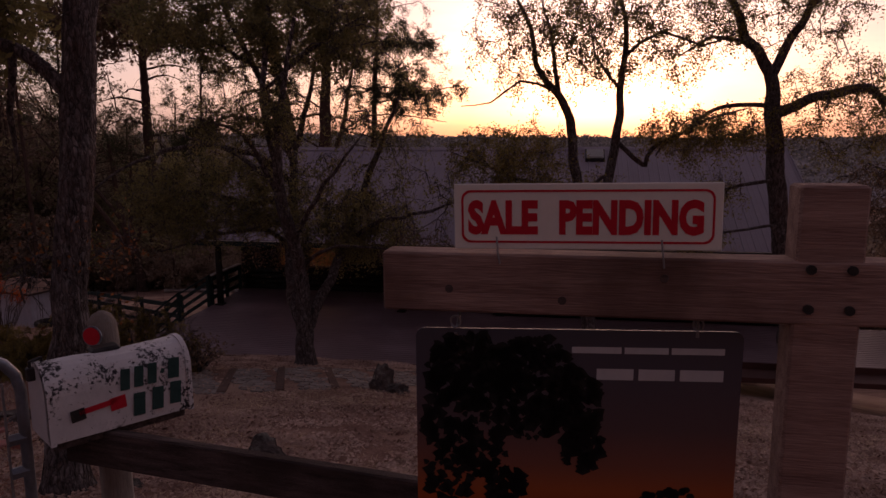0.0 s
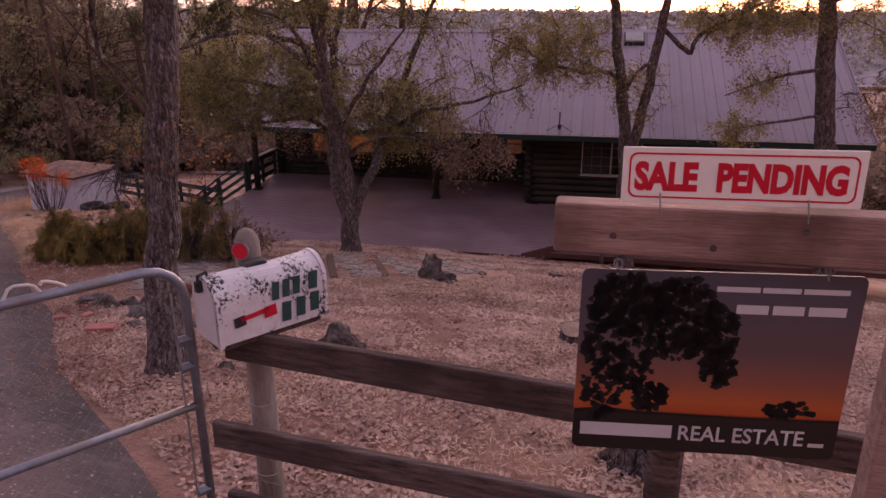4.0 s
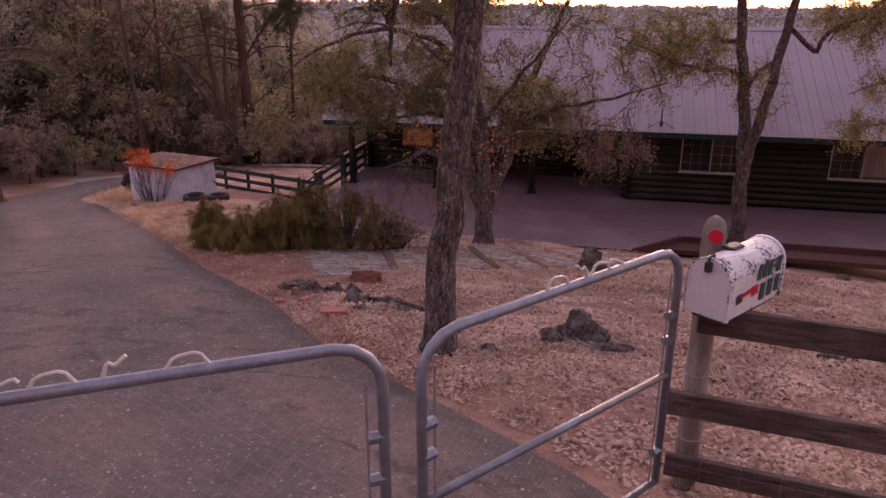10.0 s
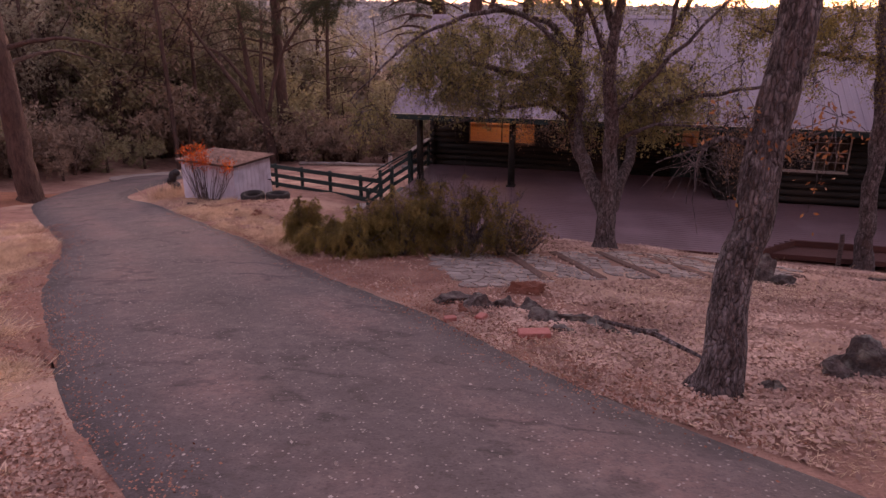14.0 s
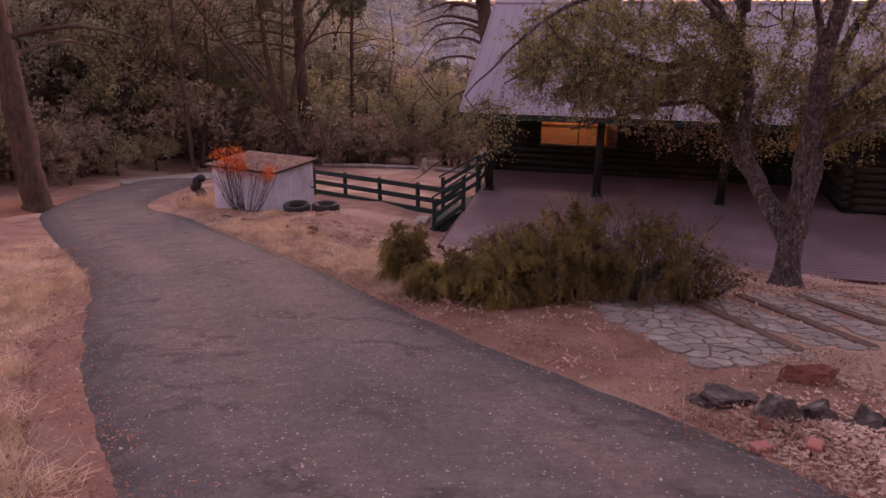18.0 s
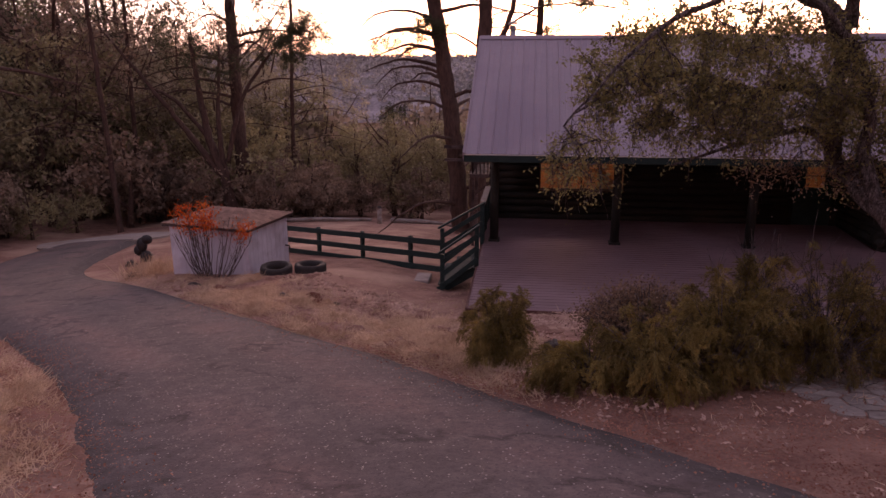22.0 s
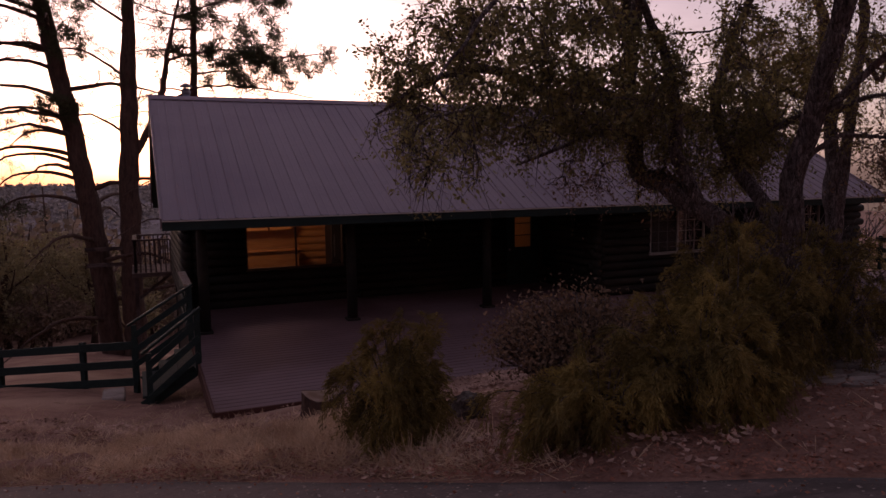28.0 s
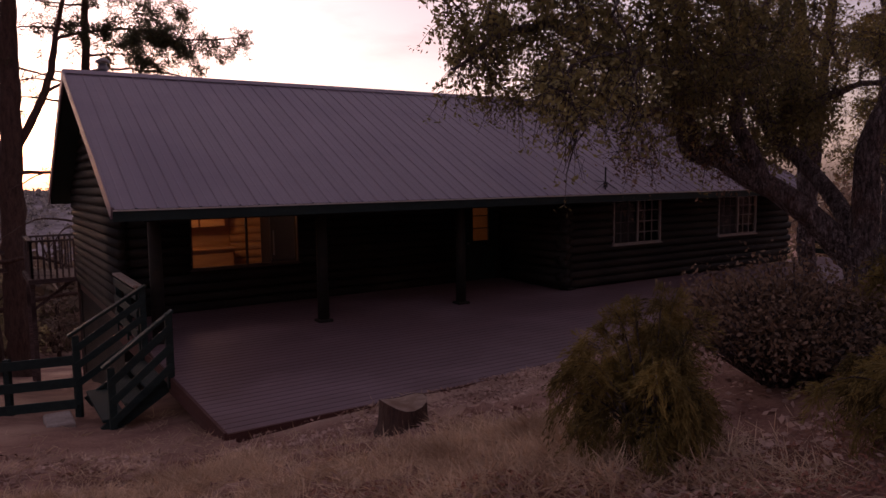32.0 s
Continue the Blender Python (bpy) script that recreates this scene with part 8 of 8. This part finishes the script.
# ---- shrubs ----
def juniper(x, y, rx, ry, h, n, seed, label, full=1.0, name="juniper_bush"):
    """Arching plumes from one root; each is feathered with side sprays of short scale-leaved twigs and droops at its tip."""
    rng = np.random.default_rng(seed)
    z = gz(x, y)
    t = thing(name, (x, y, z), label, "bush", "junipers by the drive")
    wood = MB()
    cs, als, acs = [], [], []
    for i in range(n):
        a = rng.random() * 6.28
        el = math.asin(rng.uniform(0.0, 1.0))
        k = (0.62 + 0.38 * rng.random() ** 0.7) * (1.0 + 0.62 * noise.noise((x + 2.3 * math.cos(a), y + 2.3 * math.sin(a), el * 2.4)))
        ex, ey, ez = math.cos(a) * math.cos(el) * rx, math.sin(a) * math.cos(el) * ry, math.sin(el) * h
        tipv = np.array([x + ex * k, y + ey * k, z + 0.02 + ez * k])
        root = np.array([x + ex * 0.12, y + ey * 0.12, z])
        mid = root * 0.4 + tipv * 0.6 + np.array([0, 0, (0.24 + 0.24 * math.cos(el)) * h])
        u = np.linspace(0, 1, 7)[:, None]
        pts = (1 - u) ** 2 * root + 2 * u * (1 - u) * mid + u ** 2 * tipv
        wood.tube([tuple(p) for p in pts], [0.011, 0.009, 0.007, 0.005, 0.004, 0.003, 0.002], 3, caps=False)
        bare = noise.noise((x * 3 + 1.5 * math.cos(a), y * 3 + 1.5 * math.sin(a), el * 2.0 + 5))
        leafed = 13 if full >= 1.0 or bare < full - 0.6 else 3
        if full < 1.0:
            for _ in range(5):
                q = pts[rng.integers(3, 7)]
                e = q + rng.normal(0, 0.09, 3) + (tipv - root) * 0.16
                wood.tube([tuple(q), tuple((q + e) / 2 + rng.normal(0, 0.012, 3)), tuple(e)], [0.0045, 0.003, 0.0018], 3, caps=False)
        for _ in range(leafed):
            v = rng.uniform(0.38, 1.0) ** 0.8
            p = (1 - v) ** 2 * root + 2 * v * (1 - v) * mid + v ** 2 * tipv
            d = 2 * (1 - v) * (mid - root) + 2 * v * (tipv - mid)
            d = d / (np.linalg.norm(d) + 1e-9)
            w = d * 0.55 + rng.normal(0, 0.45, 3) - np.array([0, 0, 0.38])
            w = w / np.linalg.norm(w)
            ln = (0.09 + 0.11 * rng.random()) * (1.25 - 0.5 * v)
            m = 46
            f = rng.random((m, 1)) ** 0.8
            c = p + w * ln * f - np.array([0, 0, 0.09]) * f ** 2 + rng.normal(0, 0.010, (m, 3))
            al = unit(w + rng.normal(0, 0.3, (m, 3)) - np.array([0, 0, 0.4]) * f)
            cs.append(c), als.append(al * rng.uniform(0.011, 0.028, (m, 1))), acs.append(unit(np.cross(al, rng.normal(0, 1, (m, 3)))) * 0.0027)
    part("stem", wood, MAT["bark"], t)
    part("foliage", quads_mesh("foliage", np.vstack(cs), np.vstack(als), np.vstack(acs), MAT["juniper"]), None, t)
    return t


juniper(-10.45, 11.1, 0.41, 0.4, 0.75, 95, 61, "rounded olive-green juniper bush beside the drive")
juniper(-9.55, 10.12, 0.6, 0.45, 0.5, 75, 62, "low sprawling juniper with olive sprays")
juniper(-9.0, 9.95, 0.62, 0.5, 0.68, 85, 63, "sprawling juniper with olive sprays")
juniper(-8.35, 10.3, 0.66, 0.55, 1.0, 105, 64, "bushy juniper with a ragged top")
juniper(-8.05, 10.75, 0.5, 0.52, 1.28, 85, 66, "tall ragged juniper with upright sprays", 0.9)
juniper(-7.35, 10.6, 0.66, 0.52, 1.15, 95, 65, "bushy juniper with bare grey twigs among its sprays", 0.6)
juniper(-6.8, 10.8, 0.52, 0.46, 0.95, 60, 67, "bushy juniper with a thin twiggy edge", 0.5)


def dry_shrub(x, y, r, h, n, seed, label, leaf, per, size):
    rng = np.random.default_rng(seed)
    z = gz(x, y)
    t = thing("dry_shrub", (x, y, z), label, "bush")
    wood = MB()
    spots = []
    for i in range(n):
        a, s = rng.random() * 6.28, rng.random() ** 0.5
        e = np.array([x + math.cos(a) * r * s, y + math.sin(a) * r * s, z + h * (0.6 + 0.4 * rng.random()) * (1.15 - 0.5 * s)])
        root = np.array([x + math.cos(a) * r * s * 0.2, y + math.sin(a) * r * s * 0.2, z])
        mid = (root + e) / 2 + rng.normal(0, 0.05, 3) + np.array([0, 0, 0.1])
        u = np.linspace(0, 1, 6)[:, None]
        pts = (1 - u) ** 2 * root + 2 * u * (1 - u) * mid + u ** 2 * e
        wood.tube([tuple(p) for p in pts], list(np.linspace(0.011, 0.004, 6)), 4, caps=False)
        spots.append(pts[-2:])
    part("stem", wood, MAT["bark"], t)
    if per:
        part("foliage", leaf_cloud("foliage", np.vstack(spots), per, 0.09, size, MAT[leaf], rng), None, t)
    return t


dry_shrub(-8.85, 11.35, 0.72, 0.78, 460, 71, "heap of dry brown twigs and leaves by the junipers", "leaf_brown", 16, 0.017)
dry_shrub(-6.5, 10.95, 0.5, 0.6, 70, 72, "dry grey-twigged shrub with few brown leaves", "leaf_brown", 6, 0.03)

# red-leaved shrub against the shed, yellow grass beside it
rng = np.random.default_rng(81)
x, y = -17.25, 18.75
z = gz(x, y)
rs = thing("red_leaved_shrub", (x, y, z), "fan of bare stems tipped with orange-red leaves before the shed", "bush")
wood, spots = MB(), []
sxd, syd = np.array([sx.x, sx.y, 0]), np.array([sy.x, sy.y, 0])
for i in range(44):
    f = rng.uniform(-1, 1)
    hgt = rng.uniform(1.0, 1.75) * (1.05 - 0.25 * abs(f))
    e = np.array([x, y, z]) + sxd * (f * 1.05 + 0.1) - syd * rng.uniform(-0.05, 0.35) + np.array([0, 0, hgt])
    r0 = np.array([x, y, z]) + sxd * f * 0.42 - syd * rng.uniform(0, 0.15)
    mid = (r0 + e) / 2 + sxd * f * 0.12
    u = np.linspace(0, 1, 7)[:, None]
    pts = (1 - u) ** 2 * r0 + 2 * u * (1 - u) * mid + u ** 2 * e + rng.normal(0, 0.012, (7, 3))
    wood.tube([tuple(p) for p in pts], list(np.linspace(0.010, 0.0035, 7)), 5, caps=False)
    for _ in range(2):
        q = pts[rng.integers(3, 6)]
        wood.tube([tuple(q), tuple(q + rng.normal(0, 0.1, 3) + np.array([0, 0, 0.22]))], [0.006, 0.003], 4, caps=False)
    if hgt > 1.25 and (abs(f + 0.6) < 0.13 or abs(f - 0.05) < 0.25 or f > 0.72):
        spots.append(pts[-2:])
part("stem", wood, MAT["bark"], rs)
part("foliage", leaf_cloud("foliage", np.vstack(spots), 48, 0.10, 0.029, MAT["leaf_red"], rng), None, rs, "orange-red leaves")


def tufts(name, spots, blades, length, mat, label, seed, spread=0.12, parent=None, flat=False):
    rng = np.random.default_rng(seed)
    c0 = np.repeat(np.array(spots), blades, axis=0)
    c0 = c0 + rng.normal(0, 1, c0.shape) * np.array([spread, spread, 0])
    d = unit(rng.normal(0, 1.0, c0.shape) * np.array([1, 1, 0.25]) + np.array([0, 0, 0.35])) if flat else unit(rng.normal(0, 0.55, c0.shape) + np.array([0, 0, 0.75]))
    ln = length * rng.uniform(0.4, 1.2, (len(c0), 1))
    c = c0 + d * ln * 0.5
    me = quads_mesh(name, c, d * ln * 0.5, unit(np.cross(d, rng.normal(0, 1, c.shape))) * (0.0032 if flat else 0.005), MAT[mat])
    o = part(name, me, None, parent)
    return o


rng = np.random.default_rng(91)
sp = [(x, y, gz(x, y)) for x, y in ((-19.4 + rng.normal(0, 0.35), 19.6 + rng.normal(0, 0.35)) for _ in range(26))]
tagged(tufts("yellow_grass", sp, 40, 0.5, "straw", "", 92), "clump of tall yellow grass beside the shed", "grass")


# ---- leaf litter, straw and chips ----
def strew(name, count, seed, size, mat, test, label, category, flat=0.35, lift=0.012, slim=0.55, box_=((-20, 9), (1.5, 17)), height=terrain, skew=False):
    rng = np.random.default_rng(seed)
    pts = []
    while len(pts) < count:
        x, y = rng.uniform(*box_[0]), rng.uniform(*box_[1])
        if test(x, y, rng):
            pts.append((x, y, height(x, y) + lift))
    c = np.array(pts)
    c[:, 2] += rng.random(len(c)) * 0.02
    a = unit(rng.normal(0, 1, c.shape) * np.array([1, 1, flat]))
    n = unit(rng.normal(0, flat, c.shape) + np.array([0, 0, 1]))
    b = unit(np.cross(n, a))
    s = size * (0.4 + 1.8 * rng.random((len(c), 1)) ** 4 if skew else 0.5 + rng.random((len(c), 1)))
    return tagged(part(name, quads_mesh(name, c, a * s, b * s * slim, MAT[mat]), None), label, category, kind="stuff")


def yard(x, y, rng):
    if off_drive(x, y) < 0.05 * rng.random() or (y > 15.9 and x > -11.3):
        return False
    if on_path(x, y) and rng.random() > 0.12:
        return False
    d = noise.noise((x * 0.5, y * 0.5, 6))
    near = 1.0 if y < 8 else 0.55
    bare = (0.12 if y > 7.0 and x + y < 2.2 else 1.0) if x > -9.0 else (0.04 if y < -x - 2.5 else 0.45)
    return rng.random() < near * bare * (0.6 + 0.8 * d + 0.8 * noise.noise((x * 1.7, y * 1.7, 8)))


strew("leaf_litter", 190000, 101, 0.0235, "litter", yard, "fallen curled brown and orange oak leaves", "leaf litter")
strew("leaf_litter_left", 3000, 102, 0.0235, "litter", lambda x, y, r: off_drive(x, y) > 0.02 and x < -6.5 and y < x * -1 - 2.5 and r.random() < 0.25 + 1.1 * noise.noise((x * 0.8, y * 0.8, 9)), "fallen curled brown leaves on the verge", "leaf litter", box_=((-18, -6), (0.5, 14)))
strew("loose_chips", 5200, 103, 0.0075, "pebble", lambda x, y, r: off_drive(x, y) < -0.05 and r.random() < 0.25 + 0.9 * abs(noise.noise((x * 0.9, y * 0.9, 3))), "pale loose chips on the asphalt", "gravel", lift=0.003, slim=0.8, flat=0.2, box_=((-16, 0), (-2.5, 16)), height=drive_z, skew=True)


def straw_spot(x, y, rng):
    if off_drive(x, y) < 0.12 or (y > 15.9 and x > -11.25):
        return False
    bank = (1.0 if off_drive(x, y) < 1.5 + 0.8 * noise.noise((x * 0.7, y * 0.7, 14)) else 0.05) if (x < -10.3 and y > 9.5) else (0.02 if x > -9 else 0.05)
    left = 0.9 if (y < -x - 3.4 and y > 1 and off_drive(x, y) > 0.5) else 0.0
    d = noise.noise((x * 0.4, y * 0.4, 12)) + 1.1 * noise.noise((x * 2.1, y * 2.1, 13))
    return rng.random() < max(bank, left) * (0.35 + 1.2 * d)


rng = np.random.default_rng(111)
sp = []
while len(sp) < 8000:
    x, y = (rng.uniform(-20, 2), rng.uniform(1, 19)) if len(sp) < 6000 else (rng.uniform(-16, -10), rng.uniform(9.5, 17))
    if straw_spot(x, y, rng):
        sp.append((x, y, terrain(x, y) - 0.01))
tagged(tufts("dry_grass", sp, 12, 0.17, "straw", "", 112, 0.07, flat=True), "short dry straw-coloured grass", "grass", kind="stuff")

sp = []
while len(sp) < 4200:
    x, y = rng.uniform(-17, -7.5), rng.uniform(1, 12)
    d = off_drive(x, y)
    if 0.4 + 0.5 * noise.noise((x * 1.1, y * 1.1, 41)) < d < 3 and y < -x - 3.4 and rng.random() < 0.2 + 1.2 * noise.noise((x * 0.9, y * 0.9, 21)) + 1.1 * noise.noise((x * 2.6, y * 2.6, 44)):
        sp.append((x, y, terrain(x, y) - 0.01))
tagged(tufts("verge_grass", sp, 16, 0.2, "straw", "", 122, 0.1, flat=True), "matted yellow dry grass on the verge", "grass", kind="stuff")

sp = []
while len(sp) < 2600:
    x, y = rng.uniform(-17, -10), rng.uniform(9.5, 18)
    d = off_drive(x, y)
    if 0.08 < d < 2.6 and y > -x - 1.5 and rng.random() < 0.2 + 1.2 * noise.noise((x * 0.8, y * 0.8, 31)) + 1.3 * noise.noise((x * 2.4, y * 2.4, 32)) - 0.2 * d:
        sp.append((x, y, terrain(x, y) - 0.005))
tagged(tufts("bank_straw", sp, 14, 0.17, "straw", "", 132, 0.07, flat=True), "pale matted straw along the edge of the drive", "grass", kind="stuff")

strew("dirt_bits", 12000, 141, 0.008, "dirt_bit", lambda x, y, r: off_drive(x, y) > 0.02 and not on_path(x, y), "small bits of leaf and grit on the bare red dirt", "leaf litter", slim=0.7, box_=((-10.5, -5.5), (5.8, 10.6)))

strew("verge_straw", 30000, 161, 0.045, "straw", lambda x, y, r: y < -x - 3.2 and r.random() < 0.4 + 1.0 * noise.noise((x * 0.8, y * 0.8, 43)) + 1.1 * noise.noise((x * 2.6, y * 2.6, 44)) and off_drive(x, y) > 0.45 + 0.55 * noise.noise((x * 1.1, y * 1.1, 41)), "yellow straw lying matted on the verge", "grass", slim=0.08, flat=0.5, box_=((-17, -7), (0.5, 13)))
strew("edge_dirt", 20000, 162, 0.009, "dirt_bit", lambda x, y, r: r.random() < 0.45 + 0.9 * noise.noise((x * 0.9, y * 0.9, 51)) and -0.6 * r.random() ** 2 < off_drive(x, y) < 0.5, "red dirt crumbs spilling over the edge of the asphalt", "dirt", slim=0.75, lift=0.004, box_=((-18, -4), (1.5, 15)), height=lambda x, y: drive_z(x, y) if off_drive(x, y) < 0 else terrain(x, y) + 0.02)
strew("straw_bits", 36000, 151, 0.03, "straw", lambda x, y, r: off_drive(x, y) > 0.03 and not on_path(x, y) and y < 15.8 and r.random() < 0.3 + 1.2 * noise.noise((x * 0.6, y * 0.6, 17)), "scattered pale straw among the fallen leaves", "grass", slim=0.1, box_=((-6.5, 4), (1.5, 12)))


# clods of earth and matted roots along the bank of the drive
rng = np.random.default_rng(171)
mb = MB()
ICO = bmesh.new()
bmesh.ops.create_icosphere(ICO, subdivisions=2, radius=1.0)
ICO.verts.index_update()
ball, ball_faces = [v.co.copy() for v in ICO.verts], [tuple(v.index for v in f.verts) for f in ICO.faces]
ICO.free()
laid = 0
while laid < 420:
    x, y = rng.uniform(-18, -9.6), rng.uniform(10.5, 18.5)
    d = off_drive(x, y)
    if not 0.25 < d < 3.2 or y < -x - 1.0 or rng.random() > 0.2 + 1.5 * noise.noise((x * 0.9, y * 0.9, 41)):
        continue
    r, off = 0.02 + 0.085 * rng.random() ** 2.5, Vector(rng.uniform(-9, 9, 3))
    zz = terrain(x, y)
    mb.add([(x + p.x * r * 1.3 * k, y + p.y * r * 1.1 * k, zz + p.z * r * 0.6 * k) for p, k in ((p, 1 + 0.55 * noise.noise(p * 1.9 + off)) for p in ball)], ball_faces)
    laid += 1
tagged(part("earth_clods", mb, MAT["ground"]), "dry clods of earth and roots on the bank", "earth", kind="stuff")
